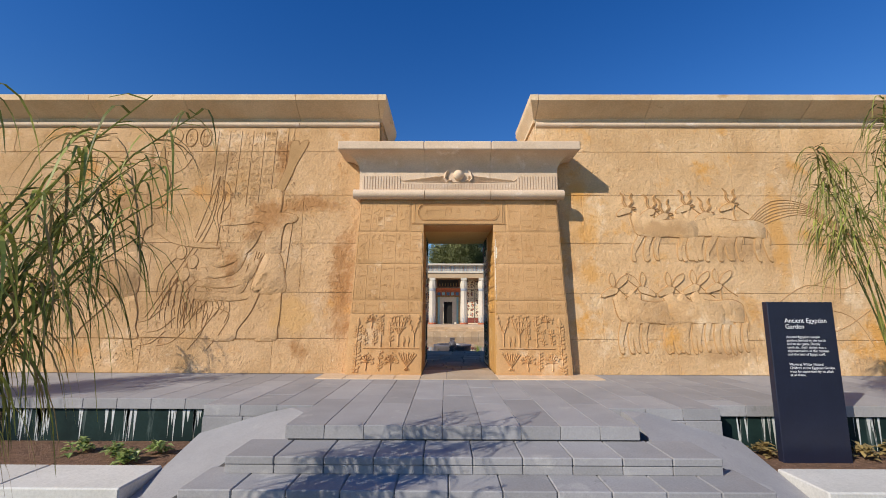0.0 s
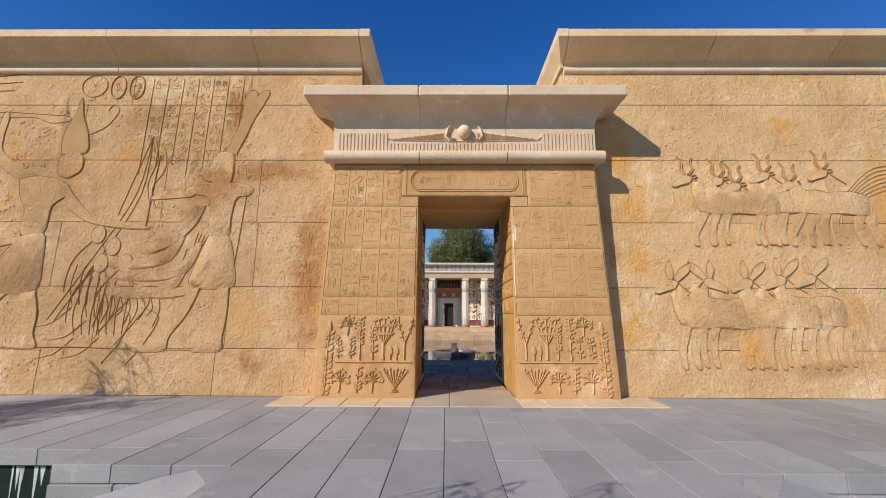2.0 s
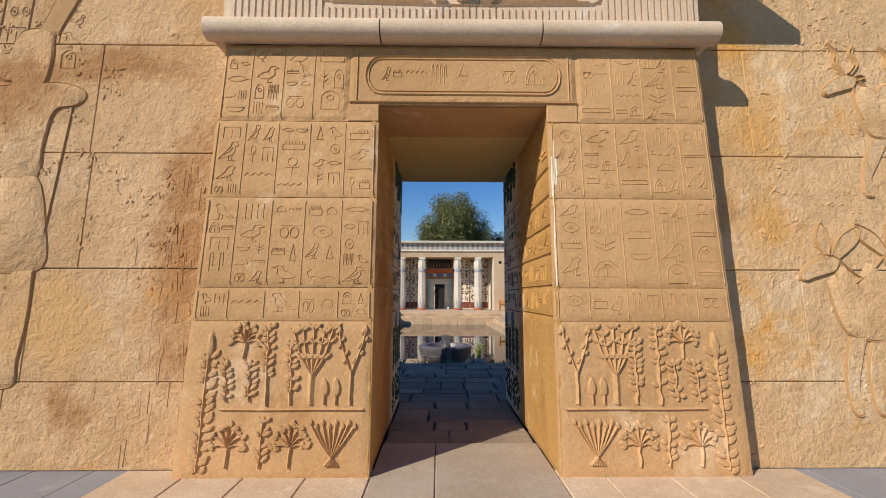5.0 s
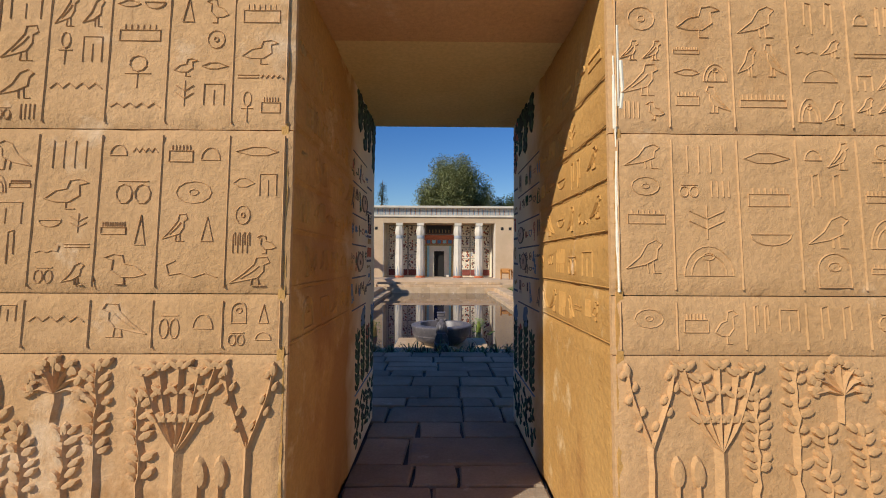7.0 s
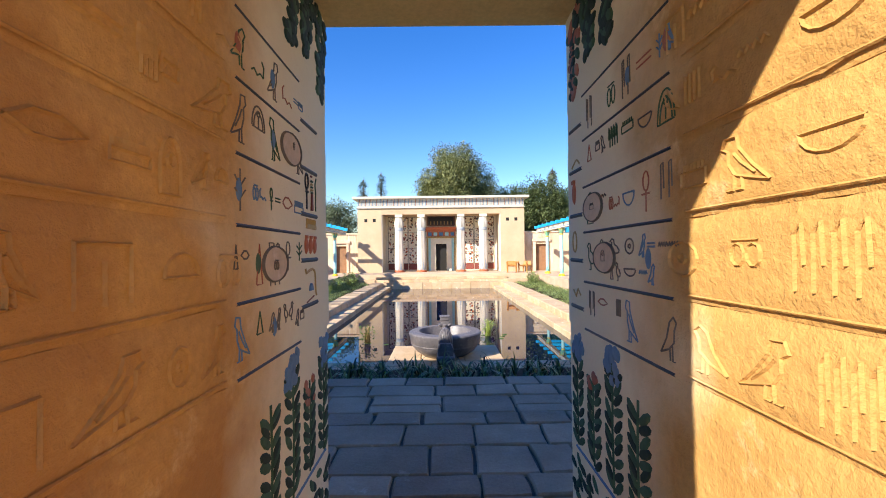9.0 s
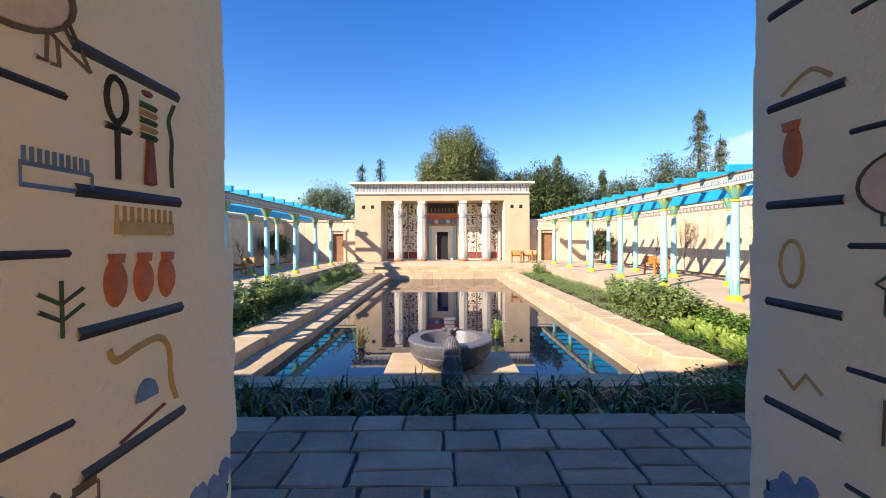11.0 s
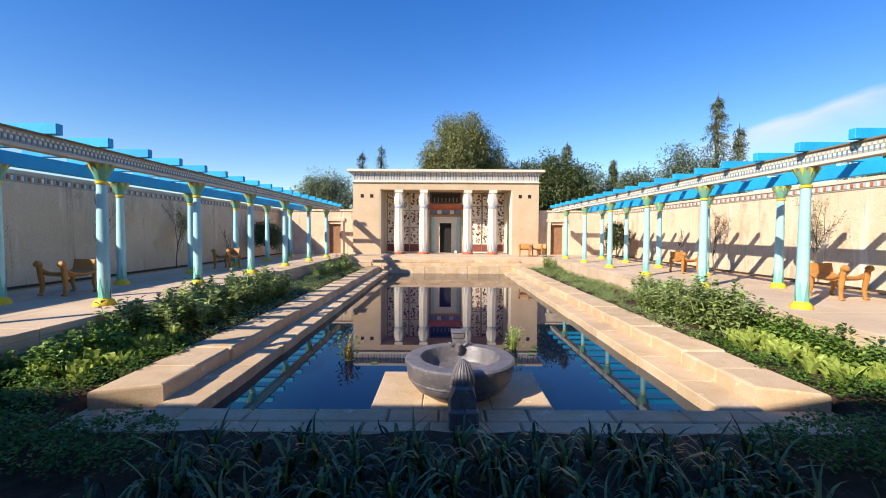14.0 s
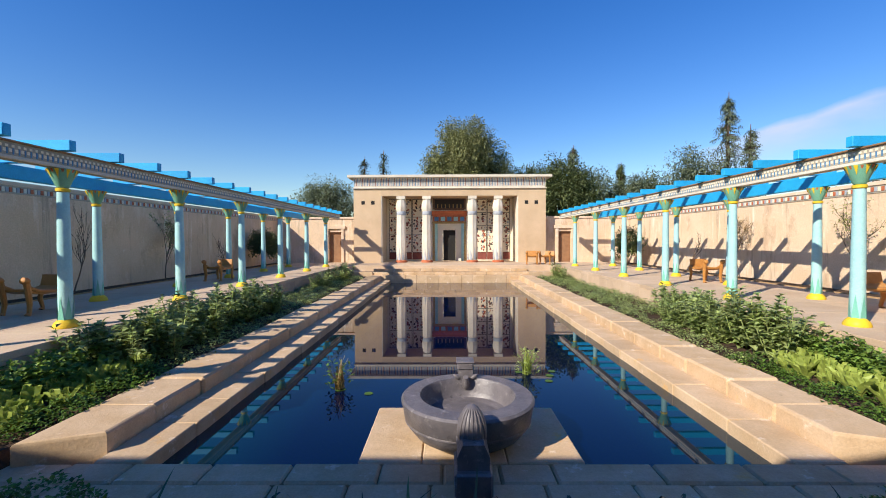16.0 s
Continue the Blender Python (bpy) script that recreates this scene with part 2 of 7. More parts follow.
def stain_tone_spot(m, place, size, col, strength=0.85, grain=3.0):
    """A ragged patch of another tone, such as a stain, on a material round one place of the wall."""
    n, l = m.node_tree.nodes, m.node_tree.links
    tc, mp, ln, nz, ad, rg_, mx = (n.new("ShaderNode" + k) for k in ("TexCoord", "Mapping", "VectorMath", "TexNoise", "Math", "MapRange", "Mix"))
    mp.vector_type = "TEXTURE"
    mp.inputs["Location"].default_value, mp.inputs["Scale"].default_value = place, size
    l.new(tc.outputs["Object"], mp.inputs[0])
    ln.operation = "LENGTH"
    l.new(mp.outputs[0], ln.inputs[0])
    nz.inputs["Scale"].default_value, nz.inputs["Detail"].default_value, nz.inputs["Roughness"].default_value = grain, 8.0, 0.7
    l.new(tc.outputs["Object"], nz.inputs["Vector"])
    ad.operation, ad.inputs[1].default_value = "MULTIPLY_ADD", 2.6
    l.new(nz.outputs[0], ad.inputs[0])
    l.new(ln.outputs["Value"], ad.inputs[2])
    rg_.inputs[1].default_value, rg_.inputs[2].default_value, rg_.inputs[3].default_value, rg_.inputs[4].default_value = 1.7, 2.25, strength, 0.0
    l.new(ad.outputs[0], rg_.inputs[0])
    mx.data_type = "RGBA"
    b = n["Principled BSDF"]
    l.new(rg_.outputs[0], mx.inputs[0])
    l.new(b.inputs["Base Color"].links[0].from_socket, mx.inputs[6])
    mx.inputs[7].default_value = (*col, 1)
    l.new(mx.outputs[2], b.inputs["Base Color"])


RUST, DUN, AMBER = (0.40, 0.19, 0.065), (0.43, 0.25, 0.11), (0.66, 0.33, 0.08)
for px, pz, sx, sz, col in ((-2.08, 1.5, 0.28, 1.2, RUST), (-2.75, 3.05, 0.75, 0.22, RUST), (-3.55, 2.75, 0.55, 0.45, RUST), (-3.3, 3.9, 0.25, 0.55, RUST), (-5.9, 2.9, 0.8, 0.9, DUN),
                           (-6.3, 1.6, 0.7, 0.6, DUN), (-4.7, 1.3, 0.7, 0.5, DUN), (-2.9, 1.0, 0.5, 0.4, (0.62, 0.36, 0.14)), (-4.6, 3.9, 0.5, 0.3, DUN)):
    stain_tone_spot(M_WALLW, (px, 9.2, pz), (sx, 1.5, sz), col)
for px, pz, sx, sz, col in ((2.35, 2.6, 0.35, 0.55, AMBER), (2.4, 1.75, 0.3, 0.3, AMBER), (3.6, 2.55, 0.7, 0.22, DUN), (5.85, 2.5, 0.22, 1.2, AMBER), (5.0, 2.2, 0.5, 0.3, DUN), (3.5, 1.0, 0.8, 0.3, DUN), (2.2, 3.3, 0.25, 0.3, AMBER), (4.6, 0.35, 0.7, 0.15, DUN)):
    stain_tone_spot(M_WALL, (px, 9.2, pz), (sx, 1.5, sz), col, 0.7)

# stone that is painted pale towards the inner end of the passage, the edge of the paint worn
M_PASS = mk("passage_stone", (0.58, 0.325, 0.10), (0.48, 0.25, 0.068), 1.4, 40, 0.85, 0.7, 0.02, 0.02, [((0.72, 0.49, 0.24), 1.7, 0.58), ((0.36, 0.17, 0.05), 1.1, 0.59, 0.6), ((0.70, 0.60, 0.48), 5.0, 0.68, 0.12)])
# brown patches on the west side only, put in to darken its lower part
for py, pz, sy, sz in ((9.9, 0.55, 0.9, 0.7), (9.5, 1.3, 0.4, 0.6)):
    stain_tone_spot(M_PASS, (-0.64, py, pz), (0.4, sy, sz), (0.36, 0.16, 0.045), 0.65)
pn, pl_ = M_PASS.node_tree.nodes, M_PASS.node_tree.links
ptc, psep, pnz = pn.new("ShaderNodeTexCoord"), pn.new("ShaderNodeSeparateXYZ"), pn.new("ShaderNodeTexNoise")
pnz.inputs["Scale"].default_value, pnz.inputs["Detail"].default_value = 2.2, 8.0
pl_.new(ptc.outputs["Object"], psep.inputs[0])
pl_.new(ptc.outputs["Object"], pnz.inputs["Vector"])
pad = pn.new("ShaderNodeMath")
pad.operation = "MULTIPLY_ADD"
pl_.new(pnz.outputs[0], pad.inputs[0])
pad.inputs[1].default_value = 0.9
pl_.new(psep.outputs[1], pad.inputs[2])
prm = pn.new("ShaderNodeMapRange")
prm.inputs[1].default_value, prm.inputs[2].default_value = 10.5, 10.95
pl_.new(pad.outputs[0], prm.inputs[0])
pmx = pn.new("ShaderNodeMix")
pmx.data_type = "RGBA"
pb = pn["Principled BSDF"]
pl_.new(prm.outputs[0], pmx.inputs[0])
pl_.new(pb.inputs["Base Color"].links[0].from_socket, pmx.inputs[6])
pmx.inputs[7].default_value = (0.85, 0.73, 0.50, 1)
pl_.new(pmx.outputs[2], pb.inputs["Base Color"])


def leafmat(name, col, col2, rnd=0.25, rough=0.5, trans=0.25):
    m = mk(name, col, col2, 3, 30, rough, 0.0, rnd=rnd, island=True)
    n, l = m.node_tree.nodes, m.node_tree.links
    b = n["Principled BSDF"]
    b.inputs["Transmission Weight"].default_value = 0.0
    tr = n.new("ShaderNodeBsdfTranslucent")
    src = b.inputs["Base Color"].links[0].from_socket
    l.new(src, tr.inputs[0])
    mx = n.new("ShaderNodeMixShader")
    mx.inputs[0].default_value = trans
    l.new(b.outputs[0], mx.inputs[1])
    l.new(tr.outputs[0], mx.inputs[2])
    l.new(mx.outputs[0], n["Material Output"].inputs[0])
    return m


M_BEAN = leafmat("bean_leaf", (0.42, 0.48, 0.19), (0.21, 0.30, 0.08), 0.55, 0.34, 0.4)
M_LETT = leafmat("lettuce_leaf", (0.36, 0.42, 0.09), (0.24, 0.33, 0.06))
M_PARS = leafmat("parsley_leaf", (0.12, 0.215, 0.028), (0.055, 0.11, 0.015), 0.4)
M_LEEK = leafmat("leek_leaf", (0.125, 0.175, 0.07), (0.05, 0.08, 0.028), 0.8, 0.28, 0.15)
M_CHARD = leafmat("dark_herb_leaf", (0.22, 0.33, 0.06), (0.11, 0.20, 0.035), 0.45, 0.4)
M_PGRN = mk("faded_leaf_paint", (0.07, 0.13, 0.075), (0.035, 0.07, 0.04), 9, 50, 0.8, 0.1)
M_PDK = mk("dark_leaf_paint", (0.03, 0.05, 0.035), None, 9, 50, 0.8, 0.1)
M_PBLU = mk("faded_blue_paint", (0.10, 0.19, 0.32), (0.16, 0.24, 0.34), 9, 50, 0.8, 0.1)
M_PRED = mk("faded_red_paint", (0.34, 0.10, 0.06), (0.42, 0.19, 0.12), 9, 50, 0.8, 0.1)
M_PINK = mk("faded_ink_paint", (0.11, 0.095, 0.085), (0.22, 0.18, 0.14), 6, 50, 0.8, 0.1)
M_GREYB = mk("faded_grey_paint", (0.40, 0.42, 0.44), (0.32, 0.35, 0.38), 4, 50, 0.7, 0.1)
M_BROWN = mk("brown_mural_paint", (0.20, 0.11, 0.075), (0.14, 0.08, 0.06), 5, 50, 0.7, 0.1)
M_MAROON = mk("maroon_mural_paint", (0.27, 0.08, 0.06), None, 5, 50, 0.7, 0.1)
M_OCHRE = mk("ochre_paint", (0.50, 0.33, 0.12), None, 4, 50, 0.6, 0.1)
M_SOFFIT = mk("passage_soffit", (0.72, 0.55, 0.24), (0.66, 0.48, 0.19), 1.2, 40, 0.85, 0.3, 0.008, 0.02, ((0.62, 0.42, 0.16), 1.6, 0.6))
M_TREE = leafmat("tree_leaf", (0.33, 0.33, 0.15), (0.21, 0.23, 0.09))
M_TREED = leafmat("dark_tree_leaf", (0.17, 0.20, 0.075), (0.09, 0.12, 0.045))
M_CONI = leafmat("conifer_needle", (0.24, 0.27, 0.17), (0.14, 0.18, 0.10))
M_CONID = leafmat("dark_conifer_needle", (0.11, 0.14, 0.085), (0.06, 0.085, 0.05))
M_PAPY = leafmat("long_leaf", (0.30, 0.31, 0.065), (0.14, 0.16, 0.03), 0.5)
M_DRY = leafmat("dry_leaf", (0.36, 0.26, 0.10), (0.26, 0.19, 0.08))
M_BARK = mk("bark", (0.16, 0.11, 0.075), None, 8, 50, 0.9, 0.5, 0.01)

water = bpy.data.materials.new("pool_water")
water.use_nodes = True
wb = water.node_tree.nodes["Principled BSDF"]
wtc2, wsx, wab, wrg, wcm = (water.node_tree.nodes.new("ShaderNode" + k) for k in ("TexCoord", "SeparateXYZ", "Math", "MapRange", "Mix"))
# teal towards the pool's sides: pergola reflections put into the water's base colour
wab.operation = "ABSOLUTE"
wrg.inputs[1].default_value, wrg.inputs[2].default_value = 1.8, 3.0
wcm.data_type = "RGBA"
wcm.inputs[6].default_value, wcm.inputs[7].default_value = (0.0, 0.003, 0.022, 1), (0.0, 0.024, 0.040, 1)
water.node_tree.links.new(wtc2.outputs["Object"], wsx.inputs[0])
water.node_tree.links.new(wsx.outputs[0], wab.inputs[0])
water.node_tree.links.new(wab.outputs[0], wrg.inputs[0])
water.node_tree.links.new(wrg.outputs[0], wcm.inputs[0])
water.node_tree.links.new(wcm.outputs[2], wb.inputs["Base Color"])
wb.inputs["Roughness"].default_value = 0.012
wb.inputs["IOR"].default_value = 1.38
wnz = water.node_tree.nodes.new("ShaderNodeTexNoise")
wnz.inputs["Scale"].default_value = 1.6
wbp = water.node_tree.nodes.new("ShaderNodeBump")
wbp.inputs["Strength"].default_value, wbp.inputs["Distance"].default_value = 0.02, 0.02
water.node_tree.links.new(wnz.outputs[0], wbp.inputs["Height"])
water.node_tree.links.new(wbp.outputs[0], wb.inputs["Normal"])


# ---- mesh helpers ----
class Geo:
    """Vertices and faces gathered for one mesh."""
    def __init__(self):
        self.v, self.f = [], []

    def add(self, verts, faces, m=None):
        k = len(self.v)
        self.v.extend([tuple(m @ Vector(p)) for p in verts] if m else verts)
        self.f.extend([tuple(k + i for i in q) for q in faces])
        return self

    def box(self, x0, x1, y0, y1, z0, z1, c=0.0, m=None):
        """A box; c chamfers all its edges."""
        if not c:
            v = [(x, y, z) for z in (z0, z1) for y in (y0, y1) for x in (x0, x1)]
            return self.add(v, [(0, 2, 3, 1), (4, 5, 7, 6), (0, 1, 5, 4), (2, 6, 7, 3), (0, 4, 6, 2), (1, 3, 7, 5)], m)
        v = []
        for z, i in ((z0, c), (z0 + c, 0), (z1 - c, 0), (z1, c)):
            a, b, d, e = x0 + i, x1 - i, y0 + i, y1 - i
            if i:
                v += [(a, d, z), (b, d, z), (b, e, z), (a, e, z)]
            else:
                v += [(x0 + c, y0, z), (x1 - c, y0, z), (x1, y0 + c, z), (x1, y1 - c, z), (x1 - c, y1, z), (x0 + c, y1, z), (x0, y1 - c, z), (x0, y0 + c, z)]
        bot = [0, 1, 2, 3]
        r1, r2 = list(range(4, 12)), list(range(12, 20))
        top = [20, 21, 22, 23]
        f = [tuple(reversed(bot)), tuple(top)]
        for i in range(8):
            f.append((r1[i], r1[(i + 1) % 8], r2[(i + 1) % 8], r2[i]))
        for i in range(4):
            f.append((bot[i], bot[(i + 1) % 4], r1[(2 * i + 1) % 8], r1[2 * i]))
            f.append((bot[(i + 1) % 4], r1[(2 * i + 2) % 8], r1[2 * i + 1]))
            f.append((r2[2 * i], r2[2 * i + 1], top[(i + 1) % 4], top[i]))
            f.append((r2[2 * i + 1], r2[(2 * i + 2) % 8], top[(i + 1) % 4]))
        return self.add(v, f, m)

    def lathe(self, prof, n=20, m=None, squash=1.0):
        """Turns (radius, height) pairs round the z axis."""
        v, f = [], []
        for r, z in prof:
            for i in range(n):
                a = 2 * math.pi * i / n
                v.append((r * math.cos(a), r * squash * math.sin(a), z))
        for k in range(len(prof) - 1):
            for i in range(n):
                j = (i + 1) % n
                f.append((k * n + i, k * n + j, (k + 1) * n + j, (k + 1) * n + i))
        f.append(tuple(reversed(range(n))))
        f.append(tuple(range((len(prof) - 1) * n, len(prof) * n)))
        return self.add(v, f, m)

    def extrude(self, prof, a, b, axis="x", m=None):
        """A closed outline of pairs drawn out from a to b; for x the pairs are (y, z), for y (x, z)."""
        n = len(prof)
        pt = (lambda s, p: (s, p[0], p[1])) if axis == "x" else (lambda s, p: (p[0], s, p[1]))
        v = [pt(a, p) for p in prof] + [pt(b, p) for p in prof]
        f = [(i, (i + 1) % n, n + (i + 1) % n, n + i) for i in range(n)] + [tuple(reversed(range(n))), tuple(range(n, 2 * n))]
        return self.add(v, f, m)

    def tube(self, pts, rad, n=6):
        """A limb along points; rad is one radius or one for each point."""
        pts = [Vector(p) for p in pts]
        k = len(self.v)
        for i, p in enumerate(pts):
            d = (pts[min(i + 1, len(pts) - 1)] - pts[max(i - 1, 0)]).normalized()
            u = d.orthogonal().normalized()
            w = d.cross(u)
            r = rad[i] if isinstance(rad, (list, tuple)) else rad
            for j in range(n):
                a = 2 * math.pi * j / n
                self.v.append(tuple(p + u * (r * math.cos(a)) + w * (r * math.sin(a))))
        for i in range(len(pts) - 1):
            for j in range(n):
                q = (j + 1) % n
                self.f.append((k + i * n + j, k + i * n + q, k + (i + 1) * n + q, k + (i + 1) * n + j))
        self.f.append(tuple(k + j for j in reversed(range(n))))
        self.f.append(tuple(k + (len(pts) - 1) * n + j for j in range(n)))
        return self

    def mesh(self, name, mat, smooth=False):
        me = bpy.data.meshes.new(name)
        me.from_pydata(self.v, [], self.f)
        bm = bmesh.new()
        bm.from_mesh(me)
        if len(bm.faces) < 20000:
            bmesh.ops.recalc_face_normals(bm, faces=bm.faces)
        bm.to_mesh(me)
        bm.free()
        me.materials.append(mat)
        if smooth:
            me.shade_smooth()
            me.set_sharp_from_angle(angle=radians(40))
        return me


JOINED = {"painted_line", "carved_plants", "figure_relief", "crown_relief", "beast_bodies_relief", "petals", "foot_leaves", "base_leaves", "fluting", "lime_streaks", "frieze_marks", "frieze_bars", "frieze_blocks", "cornice_stripes",
          "carved_signs", "carved_lines", "painted_signs", "foliage", "needles", "ears", "mural_shapes", "text_bars", "twigs", "pebbles"}


def part(name, geo, mat, parent=None, label="", smooth=False):
    ob = new(name, geo.mesh(name, mat, smooth) if isinstance(geo, Geo) else geo)
    if parent:
        ob.parent = parent
    return tagged(ob, label, kind="stuff" if name in JOINED else "")


def thing(name, label, category, group="", kind="", at=None):
    ob = new(name)
    if at:
        ob.matrix_basis = at
    return tagged(ob, label, category, group, kind)


def piece(parent, name, mat, *box, c=0.01):
    return part(name, Geo().box(*box, c=c), mat, parent)


def facing(u0, u1, v0, v1, d, c, at):
    """A block on a face: u across, v up, standing d proud with chamfer c; at(u, v, w) gives its place."""
    v = [at(u0, v0, 0), at(u1, v0, 0), at(u1, v1, 0), at(u0, v1, 0)]
    v += [at(u0, v0, d - c), at(u1, v0, d - c), at(u1, v1, d - c), at(u0, v1, d - c)]
    v += [at(u0 + c, v0 + c, d), at(u1 - c, v0 + c, d), at(u1 - c, v1 - c, d), at(u0 + c, v1 - c, d)]
    f = [(8, 9, 10, 11)]
    for b in (0, 4):
        f += [(b + i, b + (i + 1) % 4, b + 4 + (i + 1) % 4, b + 4 + i) for i in range(4)]
    return Geo().add(v, f)


def worn(u0, u1, v0, v1, d, at, seed, span=0.0, fade=9.0):
    """A block on a face with rubbed, chipped edges and a slightly uneven face; span is the length when u runs 0 to 1."""
    L = span or (u1 - u0)
    nu, nv = max(4, min(70, int(L / 0.032))), max(4, int((v1 - v0) / 0.032))
    v, f = [], []
    for j in range(nv + 1):
        for i in range(nu + 1):
            q, p = i / nu, j / nv
            du, dv = min(q, 1 - q) * L, min(p, 1 - p) * (v1 - v0)
            e = min(du, dv)
            n1 = noise.noise(Vector((q * L * 9, p * (v1 - v0) * 9, seed * 3.7)))
            n2 = noise.noise(Vector((q * L * 26, p * (v1 - v0) * 26, seed * 1.3 + 5)))
            if q > fade and du > 0.03:
                h = d
            elif e < 1e-6:
                h = d * 0.75 - 0.010 * max(0, n1) - 0.006 * abs(n2)
            else:
                h = d + 0.0018 * n1 - (0.012 * max(0, n1 + 0.6 * n2 - 0.12) if e < 0.05 else 0)
            v.append(at(u0 + (u1 - u0) * q, v0 + (v1 - v0) * p, h))
    for j in range(nv):
        for i in range(nu):
            k = j * (nu + 1) + i
            f.append((k, k + 1, k + nu + 2, k + nu + 1))
    rim = [i for i in range(nu + 1)] + [j * (nu + 1) + nu for j in range(1, nv + 1)]
    rim += [nv * (nu + 1) + i for i in range(nu - 1, -1, -1)] + [j * (nu + 1) for j in range(nv - 1, 0, -1)]
    k0 = len(v)
    for r in rim:
        q, p = (r % (nu + 1)) / nu, (r // (nu + 1)) / nv
        v.append(at(u0 + (u1 - u0) * q, v0 + (v1 - v0) * p, -0.005))
    n = len(rim)
    f += [(rim[i], rim[(i + 1) % n], k0 + (i + 1) % n, k0 + i) for i in range(n)]
    return Geo().add(v, f)


def strokes(geo, polys, w, h, at):
    """Carved lines: ridges w wide and h high along polylines of (u, v)."""
    for p in polys:
        k = len(geo.v)
        n = len(p)
        for i in range(n):
            a, b = p[max(i - 1, 0)], p[min(i + 1, n - 1)]
            du, dv = b[0] - a[0], b[1] - a[1]
            L = math.hypot(du, dv) or 1
            nu, nv = -dv / L * w / 2, du / L * w / 2
            u, v = p[i]
            geo.v += [at(u + nu, v + nv, 0), at(u, v, h), at(u - nu, v - nv, 0)]
        for i in range(n - 1):
            q = k + 3 * i
            geo.f += [(q, q + 3, q + 4, q + 1), (q + 1, q + 4, q + 5, q + 2)]
    return geo


def dome(geo, u, v, ru, rv, ang, h, at, n=8):
    """A raised oval on a face."""
    k = len(geo.v)
    ca, sa = math.cos(ang), math.sin(ang)
    for r, hh in ((1.0, 0.0), (0.75, h * 0.8)):
        for i in range(n):
            t = 2 * math.pi * i / n
            x, y = ru * r * math.cos(t), rv * r * math.sin(t)
            geo.v.append(at(u + ca * x - sa * y, v + sa * x + ca * y, hh))
    geo.v.append(at(u, v, h))
    for i in range(n):
        j = (i + 1) % n
        geo.f += [(k + i, k + j, k + n + j, k + n + i), (k + n + i, k + n + j, k + 2 * n)]
    return geo


LAYER = itertools.count()


def slab_relief(geo, pts, h, at):
    """A flat raised shape with a sloped rim, from a convex or plain outline of (u, v)."""
    h += 0.0004 * (next(LAYER) % 12)
    cu, cv = sum(p[0] for p in pts) / len(pts), sum(p[1] for p in pts) / len(pts)
    n, k = len(pts), len(geo.v)
    geo.v += [at(u, v, 0) for u, v in pts]
    geo.v += [at(u + (cu - u) * 0.06, v + (cv - v) * 0.06, h) for u, v in pts]
    geo.f += [(k + i, k + (i + 1) % n, k + n + (i + 1) % n, k + n + i) for i in range(n)]
    geo.f.append(tuple(k + n + i for i in range(n)))
    return geo


# ---- setting: ground ----
rng = random.Random(7)
Z_PAVE, Z_WALK, Z_COP, Z_LEDGE, Z_WATER, Z_FRONT = 0.0, 0.17, -0.27, -0.48, -0.63, -0.56
g = Geo()
g.add([(-900, -900, -1.3), (900, -900, -1.3), (900, 900, -1.3), (-900, 900, -1.3)], [(0, 1, 2, 3)])
tagged(part("ground", g, M_GRASS), "green grass ground reaching to the distance", "ground", kind="structure")

# front terrace of grey pavers with steps
terrace = thing("front_terrace", "raised terrace of smooth blue-grey stone pavers", "terrace", kind="structure")
YP, YW, XW = {-1: 6.87, 1: 6.62}, {-1: 6.53, 1: 6.43}, {-1: 2.96, 1: 2.80}
for s in (-1, 1):
    a, b = sorted((0.0, s * 13))
    c, d = sorted((0.0, s * (XW[s] - 0.02)))
    part("core", Geo().box(a, b, YP[s] + 0.08, 9.0, -1.3, -0.03).box(c, d, YW[s] + 0.03, YP[s] + 0.1, -1.3, -0.03), M_PGAP, terrace)
part("core", Geo().box(-1.69, 1.55, 5.68, 6.6, -1.3, -0.03), M_PGAP, terrace)
part("plaza_base", Geo().box(-13, 13, -12, 5.2, -1.3, Z_FRONT - 0.02), M_PGAP, terrace)
cols = [-1.715 + 0.365 * i for i in range(10)]
cols = [-2.96 + 0.415 * i for i in range(-24, 3)] + cols + [1.57 + 0.41 * i for i in range(1, 28)]
for i, (x0, x1) in enumerate(zip(cols, cols[1:])):
    mid = (x0 + x1) / 2
    s = -1 if mid < 0 else 1
    yfront = 5.66 if -1.72 < mid < 1.57 else (YW[s] if abs(mid) < XW[s] else YP[s])
    y = 9.12
    k = 0
    while y > yfront + 0.05:
        ln = 0.85 + 0.25 * ((i * 7 + k * 5) % 3)
        y1 = max(y - ln, yfront)
        if y1 - yfront < 0.25:
            y1 = yfront
        piece(terrace, "paver", M_PAVER, x0 + 0.0022, x1 - 0.0022, y1 + 0.0022, y - 0.0022, -0.12, rng.uniform(-0.0012, 0.0012), c=0.003)
        y, k = y1, k + 1
